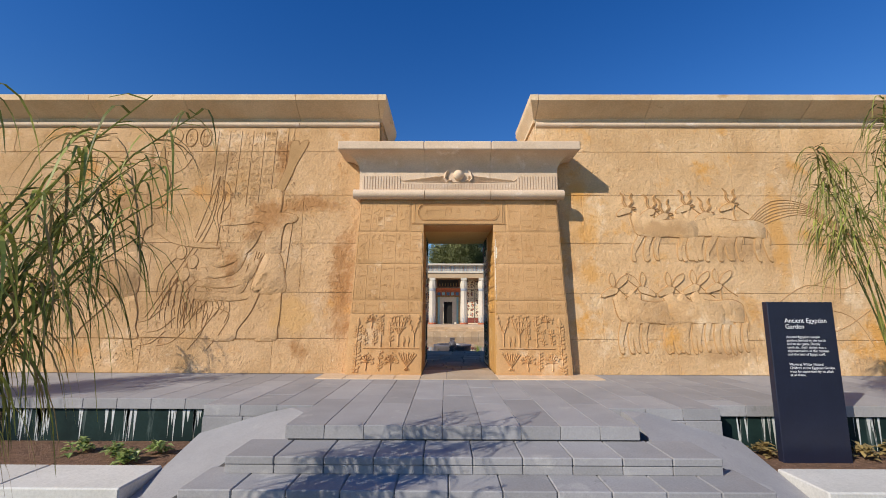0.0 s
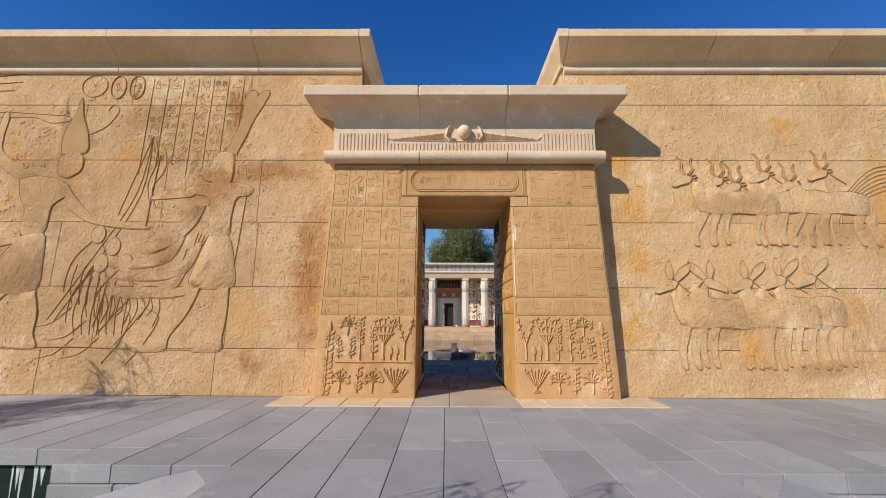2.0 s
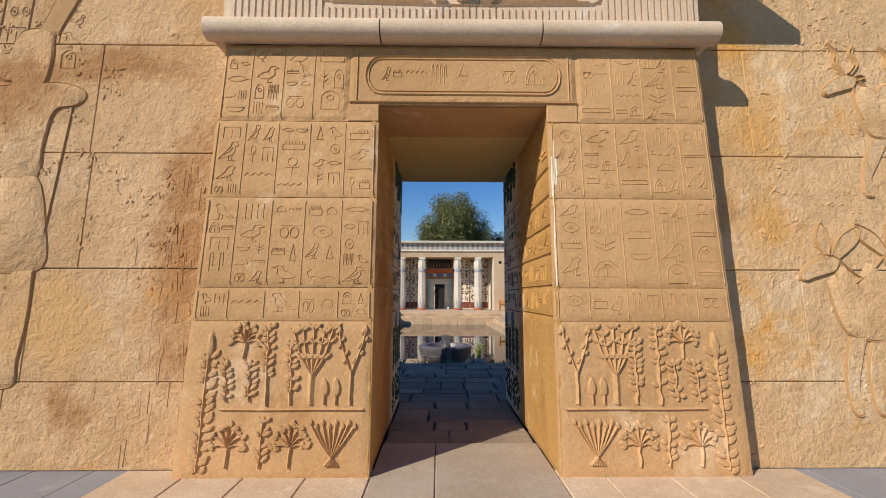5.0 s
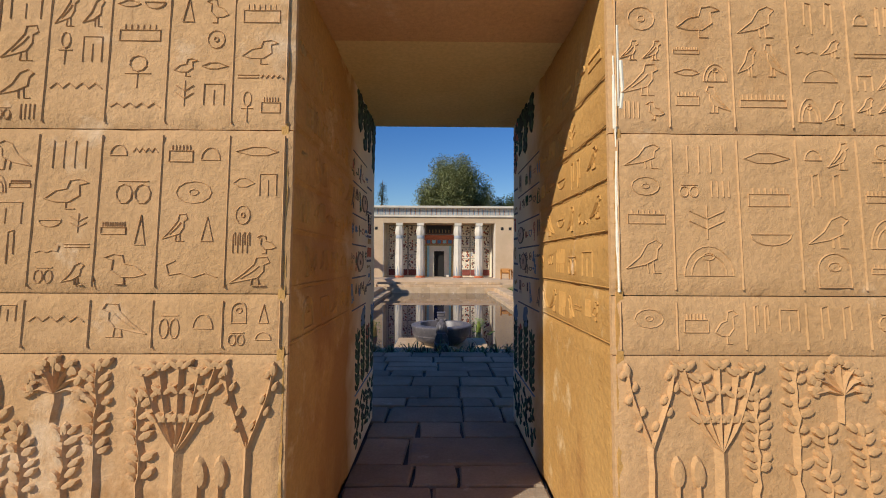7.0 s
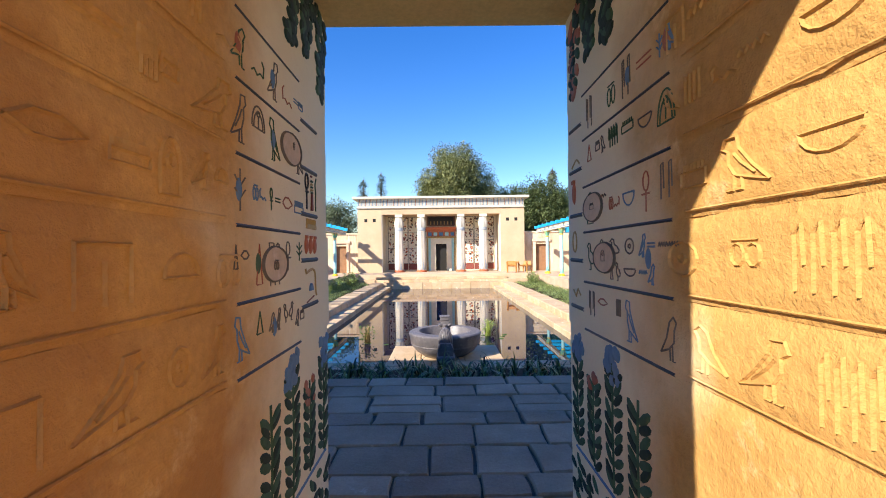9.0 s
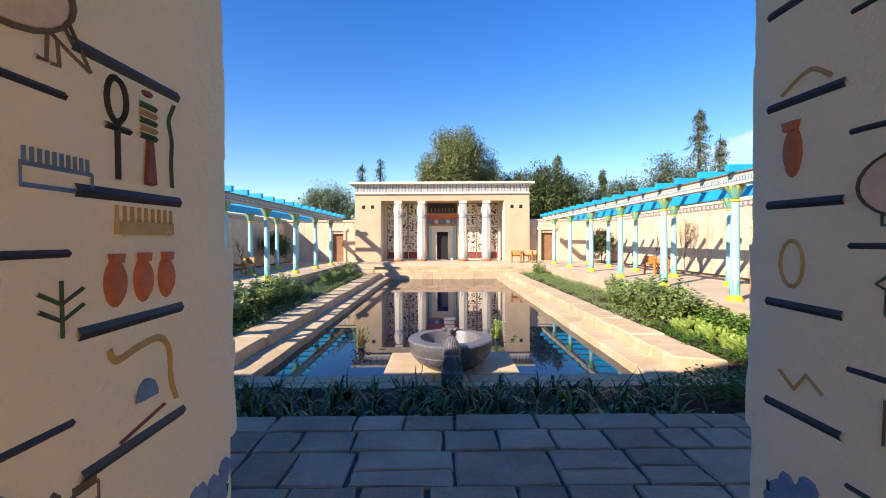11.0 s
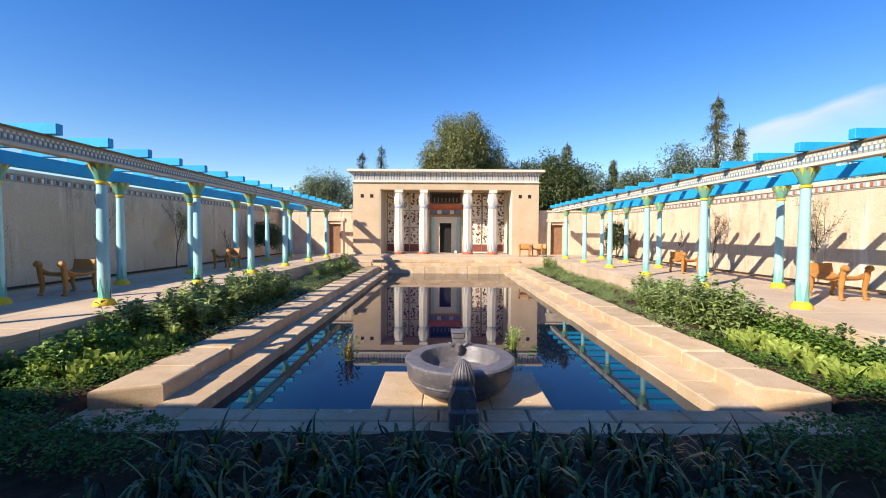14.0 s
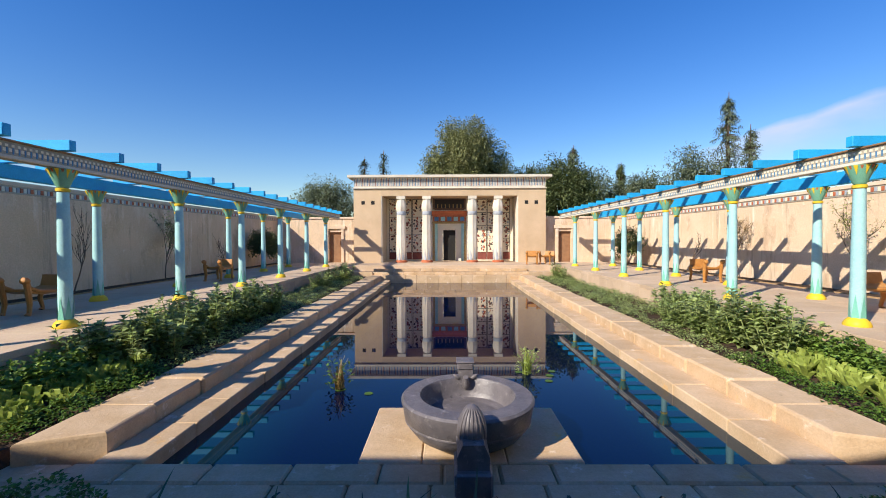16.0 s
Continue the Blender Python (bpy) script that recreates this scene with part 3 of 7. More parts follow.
for s in (-1, 1):
    # front faces of the wing
    for k in range(3):
        w = (XW[s] - 1.60) / 3
        a, b = sorted((s * (1.60 + w * k), s * (1.60 + w * (k + 1) - 0.005)))
        piece(terrace, "face_slab", M_PAVER, a, b, YW[s] - 0.02, YW[s] + 0.05, -0.9, -0.124, c=0.006)
    a, b = sorted((s * (XW[s] - 0.06), s * (XW[s] + 0.01)))
    piece(terrace, "face_slab", M_PAVER, a, b, YW[s] + 0.052, YP[s] + 0.2, -0.9, -0.124, c=0.006)
    # flanks of the steps, sloping down outwards and forwards
    v = []
    for x in (1.70, 1.95, 2.20, 2.45, 2.70, 2.97):
        for y in [4.1 + (YW[s] - 0.018 - 4.1) * q / 8 for q in range(9)]:
            v.append((s * x, y, max(min(-0.245 - 0.29 * (x - 2.82) + 0.27 * (y - 6.55), -0.02), Z_FRONT - 0.02)))
    n = len(v)
    v += [(x, y, -1.3) for x, y, z in v]
    f = []
    for i in range(5):
        for j in range(8):
            q = 9 * i + j
            f += [(q, q + 1, q + 10, q + 9)]
    rim = list(range(9)) + [17 + 9 * i for i in range(5)] + list(range(52, 44, -1)) + [36, 27, 18, 9]
    k = len(rim)
    f += [(rim[i], rim[(i + 1) % k], rim[(i + 1) % k] + n, rim[i] + n) for i in range(k)]
    part("step_flank", Geo().add(v, f), M_PAVER, terrace)
steps = thing("entrance_steps", "wide grey stone steps up to the terrace", "steps", kind="structure")
for k in range(3):
    z1 = -0.135 * (k + 1)
    yf, hw = 5.21 - 0.32 * k, (2.04, 2.22, 2.42)[k]
    part("tread_core", Geo().box(-hw + 0.01, hw - 0.01, yf + 0.02, 5.7, -1.3, z1 - 0.03), M_PGAP, steps)
    n = round(2 * hw / 0.415)
    for j in range(n):
        xa, xb = -hw + 2 * hw * j / n, -hw + 2 * hw * (j + 1) / n
        piece(steps, "tread", M_PAVER, xa + 0.003, xb - 0.003, yf, yf + 0.49, z1 - 0.065, z1, c=0.008)
        piece(steps, "riser", M_PAVER, xa + 0.003, xb - 0.003, yf + 0.008, yf + 0.05, z1 - 0.135, z1 - 0.068, c=0.004)
plaza = thing("front_path", "grey paved path before the steps", "path", kind="structure")
for i in range(-6, 6):
    for j in range(14):
        piece(plaza, "paver", M_PAVER, i * 0.8 + 0.004, i * 0.8 + 0.796, 4.72 - (j + 1) * 0.9 + 0.004, 4.72 - j * 0.9 - 0.004, Z_FRONT - 0.1, Z_FRONT, c=0.006)
for s in (-1, 1):
    bed = thing("front_bed_soil", "dry brown mulched planting bed by the terrace", "planting bed", kind="structure")
    a, b = sorted((s * 2.975, s * 13))
    part("soil", Geo().box(a, b, 5.9, YP[s] + 0.05, -1.3, -0.5), M_MULCH, bed)
    kerb = thing("white_kerb", "low white concrete edging slabs", "kerb", kind="structure")
    for k in range(9):
        a, b = sorted((s * (2.98 + 1.1 * k), s * (2.98 + 1.1 * k + 1.09)))
        piece(kerb, "slab", M_WHITE, a, b, 5.35, 5.92, -1.2, -0.44, c=0.012)
    tank = thing("wet_wall_panel", "dark green wet wall with pale lime streaks under the terrace edge", "wall panel", kind="structure")
    a, b = sorted((s * (XW[s] + 0.012), s * 13))
    part("panel", Geo().box(a, b, YP[s] + 0.04, YP[s] + 0.078, -1.0, -0.122), M_TANK, tank)
    st = Geo()
    for k in range(26):
        xc, n = s * rng.uniform(3.15, 9), rng.randint(2, 7)
        for i in range(n):
            x = xc + rng.gauss(0, 0.045)
            w, z0 = rng.uniform(0.004, 0.022), -rng.uniform(0.24, 0.62)
            kk = len(st.v)
            st.v += [(x - w, YP[s] + 0.037, -0.135), (x + w, YP[s] + 0.037, -0.135), (x + w * 0.6, YP[s] + 0.037, (z0 - 0.135) / 2), (x + w * 0.1, YP[s] + 0.037, z0), (x - w * 0.5, YP[s] + 0.037, (z0 - 0.135) / 2)]
            st.f.append((kk, kk + 1, kk + 2, kk + 3, kk + 4))
    part("lime_streaks", st, M_SALT, tank)


# ---- pylon walls and portal ----
def on_wall(u, v, w):
    """A place on the battered front wall: u along x, v up, w out of it."""
    return (u, 9.1 + 0.055 * v - w, v)


def on_portal(u, v, w):
    """A place on the gateway's front: the opening stands nearly upright, the outer edges lean inwards."""
    a = abs(u)
    inner, outer = 0.632 * (1 - 0.008 * v), 1.925 - 0.052 * v
    x = a * (1 - 0.008 * v) if a <= 0.632 else inner + (a - 0.632) / 1.183 * (outer - inner)
    return (math.copysign(x, u), 8.95 + 0.02 * v - w, v)


Y_BACK, Z_TOP = 11.25, 5.10
COURSES = (0.0, 0.59, 1.40, 2.30, 3.22, 4.09, 4.60)
for s, nm in ((-1, "wall_front_west"), (1, "wall_front_east")):
    wall = thing(nm, "tall battered sandstone-coloured temple wall with sunk reliefs and a cavetto cornice", "wall", kind="structure")
    a, b = sorted((s * 1.50, s * 13.0))
    core = Geo().extrude([(9.12, -1.3), (9.12, 0), (9.12 + 0.055 * 4.6, 4.6), (9.37, 4.9), (10.95, 4.9), (11.0, 0), (11.0, -1.3)], a, b, "x")
    part("core", core, M_JOINT, wall)
    for ci in range(6):
        z0, z1 = COURSES[ci], COURSES[ci + 1]
        x = 1.50
        k = 0
        while x < 12.9:
            ln = (1.75, 2.3, 1.35, 2.75)[(ci * 3 + k + (s > 0)) % 4] * (0.6 if k == 0 and ci % 2 else 1)
            x1 = min(x + ln, 12.95)
            u0, u1 = sorted((s * x, s * x1))
            part("block", facing(u0 + 0.0012, u1 - 0.0012, z0 + 0.003, z1 - 0.003, 0.02, 0.005, on_wall), M_WALLW if s < 0 else M_WALL, wall)
            x, k = x1, k + 1
    # end face and back face
    a, b = sorted((s * 1.47, s * 1.51))
    part("end_face", Geo().extrude([(9.37, 3.0), (9.37, 4.62), (10.75, 4.62), (10.9, 3.0)], a, b, "x"), M_WALL, wall)
    a, b = sorted((s * 0.67, s * 13.0))
    part("back_face", Geo().extrude([(10.96, 4.9), (10.8, 4.9), (10.9, -1.3), (11.18, -1.3), (11.18, 0)], a, b, "x"), M_CWALL, wall)
    # torus roll and cavetto cornice in lengths
    x, k = 1.505, 0
    while x < 12.9:
        ln = (1.55, 2.1, 1.8, 1.2)[(k + (s > 0)) % 4]
        x1 = min(x + ln, 13)
        u0, u1 = sorted((s * (x + 0.004), s * (x1 - 0.004)))
        ya = 9.33
        prof = [(10.97, 4.70), (ya, 4.70), (ya - 0.02, 4.76)]
        prof += [(ya - 0.02 - 0.31 * (t / 6) ** 0.92, 4.76 + 0.215 * (t / 6)) for t in range(1, 7)]
        prof += [(ya - 0.345, 4.985), (ya - 0.35, Z_TOP - 0.015), (ya - 0.335, Z_TOP), (10.97, Z_TOP)]
        part("cornice_block", Geo().extrude(prof, u0, u1, "x"), M_WTOP, wall)
        roll = [(ya + 0.03 + 0.06 * math.cos(t * math.pi / 6) - 0.02, 4.65 + 0.055 * math.sin(t * math.pi / 6)) for t in range(12)]
        part("torus_roll", Geo().extrude(roll, u0, u1, "x"), M_CORN, wall, smooth=True)
        x, k = x1, k + 1
    # return of the cornice along the gap, mitred at the corner
    prof = [(9.33, 4.70, 0.0), (9.31, 4.76, 0.0)]
    prof += [(9.31 - 0.31 * (t / 6) ** 0.92, 4.76 + 0.215 * (t / 6), 0.10 * (t / 6)) for t in range(1, 7)]
    prof += [(8.985, 4.985, 0.105), (8.98, Z_TOP - 0.004, 0.11)]
    v, f = [], []
    for yy, zz, e in prof:
        v += [(s * 1.50, yy, zz), (s * (1.46 - e), yy, zz), (s * (1.46 - e), 10.7, zz), (s * 1.50, 10.7, zz)]
    for k in range(len(prof) - 1):
        f += [(4 * k + i, 4 * k + (i + 1) % 4, 4 * k + 4 + (i + 1) % 4, 4 * k + 4 + i) for i in range(4)]
    f += [(0, 1, 2, 3), tuple(len(v) - 4 + i for i in range(4))]
    part("cornice_return", Geo().add(v, f), M_WTOP, wall)

portal = thing("portal", "tan carved stone gateway with a pale cavetto cornice over an open passage", "gateway", kind="structure")
PC = (0.0, 1.03, 1.26, 1.90, 2.47, 3.07)
for s in (-1, 1):
    a, b = sorted((s * 0.645, s * 1.755))
    back = Geo().extrude([(8.975, -0.3), (8.975, 0), (9.036, 3.05), (9.4, 3.05), (9.4, -0.3)], a, b, "x")
    part("jamb_core", back, M_JOINT, portal)
    for k in range(4):
        u0, u1 = sorted((s * 0.632, s * 1.815))
        part("jamb_block", worn(u0, u1, PC[k] + 0.002, PC[k + 1] - 0.002, 0.03, on_portal, k + 10 * s), M_PORTAL, portal, smooth=True)
    # outer cheek of the jamb
    v = [(s * (1.925 - 0.052 * z - d), y, z) for d in (0.004, 0.03) for y, z in ((8.932, 0), (8.992, 3.05), (9.4, 3.05), (9.3, 0))]
    part("jamb_cheek", Geo().add(v, [(0, 1, 2, 3), (4, 5, 6, 7), (0, 1, 5, 4), (1, 2, 6, 5), (2, 3, 7, 6), (3, 0, 4, 7)]), M_PORTAL, portal)
for u0, u1, v0 in ((-1.815, -0.86, 2.47), (-0.858, 0.858, 2.60), (0.86, 1.815, 2.47)):
    part("lintel_block", worn(u0, u1, v0 + 0.002, 3.068, 0.03, on_portal, 3 + u0), M_PORTAL, portal)
for u0, u1 in ((-0.858, -0.632), (0.632, 0.858)):
    part("lintel_block", facing(u0, u1, 2.472, 2.602, 0.03, 0.004, on_portal), M_PORTAL, portal)
part("lintel_core", Geo().box(-1.78, 1.78, 9.02, 9.62, 2.60, 3.4), M_PORTAL, portal)
# cornice of the portal: roll, upright band, hollow, top slab
yb = 8.97
for u0, u1 in ((-2.13, -0.61), (-0.605, 0.57), (0.575, 2.13)):
    e0, e1 = (0.30 if u0 < -2 else 0), (0.30 if u1 > 2 else 0)
    part("cornice_top", Geo().box(u0, u1, 8.64, 9.9, 3.88, 4.035, c=0.014), M_CORN, portal)
    g = Geo()
    rings = [(yb, 3.06, 0.0), (yb, 3.58, 0.0)]
    rings += [(yb - 0.30 * (1 - math.cos(t * math.pi / 14)), 3.58 + 0.30 * math.sin(t * math.pi / 14), 0.30 * (1 - math.cos(t * math.pi / 14))) for t in range(1, 8)]
    v, f = [], []
    for yy, zz, ex in rings:
        xa = u0 + e0 + 0.04 * (e0 > 0) - (ex if e0 else 0)
        xb = u1 - e1 - 0.04 * (e1 > 0) + (ex if e1 else 0)
        v += [(xa, yy, zz), (xb, yy, zz), (xb, 9.8, zz), (xa, 9.8, zz)]
    for k in range(len(rings) - 1):
        f += [(4 * k + i, 4 * k + (i + 1) % 4, 4 * k + 4 + (i + 1) % 4, 4 * k + 4 + i) for i in range(4)]
    part("cavetto_block", g.add(v, f), M_CORN, portal, smooth=True)
    ra, rb = u0 + (0.25 if e0 else 0.003), u1 - (0.25 if e1 else 0.003)
    roll = [(8.93 + 0.09 * math.cos(t * math.pi / 8), 3.145 + 0.085 * math.sin(t * math.pi / 8)) for t in range(16)]
    part("torus_roll", Geo().extrude(roll, ra, rb, "x"), M_CORN, portal, smooth=True)
for s in (-1, 1):
    roll = [(s * 1.80 + 0.085 * math.cos(t * math.pi / 8), 3.145 + 0.085 * math.sin(t * math.pi / 8)) for t in range(16)]
    part("torus_roll", Geo().extrude(roll, 8.93, 9.35, "y"), M_CORN, portal, smooth=True)
fl = Geo()
x = -1.74
while x < 1.74:
    lo = 3.22
    hi = 3.50 if abs(x) > 1.05 else 3.36
    fl.box(x, x + 0.034, yb - 0.014, yb, lo, hi)
    x += 0.05
part("fluting", fl, M_CORN, portal)


def on_band(u, v, w):
    return (u, yb - w, v)


wing = Geo()
strokes(wing, [[(-1.15, 3.50), (-0.98, 3.40), (-0.2, 3.385), (0.2, 3.385), (0.98, 3.40), (1.15, 3.50)]], 0.02, 0.016, on_band)
for k in range(9):
    for s in (-1, 1):
        strokes(wing, [[(s * 0.18, 3.40 + 0.012 * k), (s * (1.05 - 0.09 * k), 3.41 + 0.011 * k)]], 0.009, 0.012, on_band)
for s in (-1, 1):
    strokes(wing, [[(s * 0.13, 3.42), (s * 0.2, 3.40), (s * 0.25, 3.45), (s * 0.22, 3.56), (s * 0.19, 3.60)]], 0.05, 0.05, on_band)
part("winged_disc_ornament", wing, M_CORN, portal, "carved winged disc with coiled uraei")
part("disc", Geo().lathe([(0.001, -0.098), (0.053, -0.083), (0.09, -0.038), (0.098, 0), (0.09, 0.038), (0.053, 0.083), (0.001, 0.098)], 18, pose(0.0, yb - 0.02, 3.51)), M_CORN, portal, smooth=True)
# footings and threshold
for a, b in ((-2.3, -1.86), (-1.855, -1.46), (-1.455, -1.05), (-1.045, -0.63), (0.63, 0.93), (0.935, 1.36), (1.365, 1.80), (1.805, 2.3)):
    part("footing", Geo().box(a, b, 8.47, 9.06, -0.1, 0.012, c=0.006), M_FOOT, portal, "pale ochre footing slab")
for a, b in ((-0.625, -0.20), (-0.195, 0.625)):
    part("threshold_slab", Geo().box(a, b, 8.47, 9.6, -0.1, 0.010, c=0.006), M_SILL, portal)

# ---- passage ----
passage = thing("passage", "narrow passage with tan stone walls turning to white painted plaster", "passage", kind="structure")


END = {-1: (11.165, 11.2, 11.195, 11.16, 11.165, 11.16, 11.165), 1: (11.19, 11.21, 11.2, 11.19, 11.19, 11.185, 11.19)}
part("ceiling_slab", Geo().box(-1.5, 1.5, 9.62, 11.19, 2.62, 3.4), M_SOFFIT, passage)
for s in (-1, 1):
    a, b = sorted((s * 0.665, s * 1.5))
    part("wall_core", Geo().box(a, b, 9.3, 11.19, -0.3, 2.62), M_JOINT, passage)
    zz = (0.0, 1.05, 1.27, 1.50, 1.71, 1.93, 2.14, 2.618)
    for k in range(7):
        def along(u, v, w, s=s, k=k):
            ys = 8.925 + 0.02 * v
            return (s * (0.662 - w), ys + u * (END[s][k] - ys), v)
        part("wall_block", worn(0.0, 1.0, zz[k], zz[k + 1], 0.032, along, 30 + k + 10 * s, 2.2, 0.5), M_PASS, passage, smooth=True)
    a, b = sorted((s * 0.668, s * 1.9))
    part("back_jamb", Geo().box(a, b, 11.15, 11.205, 0.0, 2.62, c=0.012), M_LIME, passage)
part("back_lintel", Geo().box(-1.9, 1.9, 11.15, 11.208, 2.622, 3.4, c=0.01), M_LIME, passage)

# ---- courtyard floor, beds, pool ----
def flag(x0, x1, y0, y1, z):
    """One flagstone: eight-sided, its corners out of true, edges rubbed."""
    j = lambda q: rng.uniform(-q, q)
    xm, ym = (x0 + x1) / 2 + j(0.05), (y0 + y1) / 2 + j(0.04)
    ring = [(x0 + j(0.012), y0 + j(0.012)), (xm, y0 + j(0.010)), (x1 + j(0.012), y0 + j(0.012)), (x1 + j(0.010), ym),
            (x1 + j(0.012), y1 + j(0.012)), (xm, y1 + j(0.010)), (x0 + j(0.012), y1 + j(0.012)), (x0 + j(0.010), ym)]
    tz, ty = j(0.006), j(0.006)
    v = [(x, y, -0.06) for x, y in ring] + [(x, y, z - 0.012) for x, y in ring]
    v += [(x + (xm - x) * 0.05, y + (ym - y) * 0.05, z + tz * (x - xm) + ty * (y - ym)) for x, y in ring]
    f = [(16, 17, 18, 19, 20, 21, 22, 23)]
    for b in (0, 8):
        f += [(b + i, b + (i + 1) % 8, b + 8 + (i + 1) % 8, b + 8 + i) for i in range(8)]
    part("flagstone", Geo().add(v, f), M_FLAG, court)


court = thing("courtyard_floor", "courtyard paving of irregular grey-brown flagstones", "paving", kind="structure")
part("base", Geo().box(-10.3, 10.3, 11.2, 13.8, -1.3, -0.03).box(-0.64, 0.64, 9.6, 11.3, -1.0, -0.03), M_PGAP, court)
y = 9.6
row = 0
while y < 13.80:
    d = (0.38, 0.27, 0.45, 0.33, 0.40, 0.25, 0.42)[row % 7]
    if 13.83 - (y + d) < 0.3:
        d = 13.83 - y
    hw = 0.63 if y + d < 11.25 else 10.2
    x = -hw
    while x < hw - 0.01:
        ln = rng.choice((0.30, 0.42, 0.55, 0.68, 0.36))
        x1 = min(x + ln, hw)
        if hw - x1 < 0.25:
            x1 = hw
        if rng.random() < 0.25 and d > 0.4 and x1 - x > 0.4:
            q = y + d * rng.uniform(0.4, 0.6)
            flag(x + 0.011, x1 - 0.011, y + 0.011, q - 0.010, rng.uniform(-0.004, 0.004))
            flag(x + 0.011, x1 - 0.011, q + 0.010, y + d - 0.010, rng.uniform(-0.004, 0.004))
        else:
            flag(x + 0.011, x1 - 0.011, y + 0.011, y + d - 0.010, rng.uniform(-0.004, 0.004))
        x = x1
    y += d
    row += 1

X_IN, X_COPI, X_COPO, X_BED, Y_N, Y_F = 2.95, 3.42, 4.08, 5.6, 16.45, 33.9
bedsoil = thing("sunken_bed_soil", "dark moist soil of the sunken planting beds", "soil", kind="structure")
nx, ny = 60, 80
g = Geo()
for j in range(ny + 1):
    for i in range(nx + 1):
        x, y = -9 + 18 * i / nx, 13.7 + 20.5 * j / ny
        z = -0.42 + 0.05 * noise.noise(Vector((x * 1.7, y * 1.7, 0))) + (0.08 if abs(x) > X_COPO else 0)
        if y < 15.9:
            z = -0.42 + 0.05 * noise.noise(Vector((x * 2, y * 2, 3)))
        elif abs(x) < X_COPO - 0.1:
            z = -1.0
        g.v.append((x, y, z))
for j in range(ny):
    for i in range(nx):
        k = j * (nx + 1) + i
        g.f.append((k, k + 1, k + nx + 2, k + nx + 1))
part("soil", g, M_SOIL, bedsoil, smooth=True)

pool = thing("pool_surround", "sandstone pool surround with a raised coping and a lower ledge", "pool edge", kind="structure")
part("water_body", Geo().box(-X_IN - 0.02, X_IN + 0.02, Y_N - 0.02, Y_F + 0.02, -0.9, Z_WATER), water, pool, "still dark blue mirror-like water")
part("near_base", Geo().box(-4.7, 4.7, 15.90, Y_N - 0.02, -1.2, Z_LEDGE - 0.04), M_JOINT, pool)
for r, (ya, yb2) in enumerate(((15.87, 16.13), (16.13, Y_N))):
    x = -4.75
    while x < 4.7:
        x1 = min(x + rng.uniform(0.45, 0.95), 4.75)
        if 4.75 - x1 < 0.3:
            x1 = 4.75
        piece(pool, "edge_stone", M_SANDST, x + 0.006, x1 - 0.006, ya + 0.005, yb2 - 0.005, -0.75, Z_LEDGE + rng.uniform(-0.004, 0.004), c=0.02)
        x = x1
for s in (-1, 1):
    y = Y_N
    while y < Y_F:
        y1 = min(y + rng.uniform(0.7, 1.15), Y_F)
        a, b = sorted((s * (X_IN + rng.uniform(-0.015, 0.015)), s * X_COPI))
        piece(pool, "ledge_stone", M_SANDST, a, b - 0.004, y + 0.004, y1 - 0.004, -0.95, Z_LEDGE + rng.uniform(-0.005, 0.005), c=0.012)
        y = y1
    end = Geo()
    ring = [(s * X_COPI, 16.62), (s * X_COPO, 16.36), (s * X_COPO, 17.3), (s * X_COPI, 17.3)]
    xm, ym = s * (X_COPI + X_COPO) / 2, 16.8
    rims = [[(x + (xm - x) * q, y + (ym - y) * q * 0.6, z) for x, y in ring] for q, z in ((0, -0.9), (0, Z_COP - 0.035), (0.03, Z_COP - 0.01), (0.09, Z_COP))]
    end.add(sum(rims, []), [(4 * k + i, 4 * k + (i + 1) % 4, 4 * k + 4 + (i + 1) % 4, 4 * k + 4 + i) for k in range(3) for i in range(4)] + [(12, 13, 14, 15)])
    part("coping_stone", end, M_SANDST, pool)
    y = 17.304
    while y < Y_F:
        y1 = min(y + rng.uniform(0.75, 1.3), Y_F)
        a, b = sorted((s * (X_COPI + rng.uniform(-0.015, 0.015)), s * (X_COPO + rng.uniform(-0.03, 0.03))))
        piece(pool, "coping_stone", M_SANDST, a, b, y + 0.004, y1 - 0.004, -0.9, Z_COP + rng.uniform(-0.012, 0.012), c=0.03)
        y = y1

# raised side walks
for s, nm in ((-1, "walk_west"), (1, "walk_east")):
    w = thing(nm, "raised side walk of pale buff stone slabs", "walkway", kind="structure")
    a, b = sorted((s * (X_BED + 0.03), s * 10.3))
    part("base", Geo().box(a, b, 13.85, 38.2, -1.2, Z_WALK - 0.05), M_JOINT, w)
    y = 13.85
    while y < 38:
        d = rng.uniform(1.0, 1.6)
        y1 = min(y + d, 38.2)
        x = X_BED
        while x < 10.1:
            x1 = min(x + rng.uniform(0.9, 1.5), 10.25)
            a, b = sorted((s * (x + 0.003), s * (x1 - 0.003)))
            piece(w, "slab", M_WALK, a, b, y + 0.003, y1 - 0.003, Z_WALK - 0.1, Z_WALK, c=0.006)
            x = x1
        a, b = sorted((s * (X_BED + 0.004), s * (X_BED + 0.06)))
        for k in range(2):
            piece(w, "face_stone", M_WALK, a, b, y + d * k / 2 + 0.003, min(y + d * (k + 1) / 2, y1) - 0.003, -0.5, Z_WALK - 0.103, c=0.006)
        y = y1

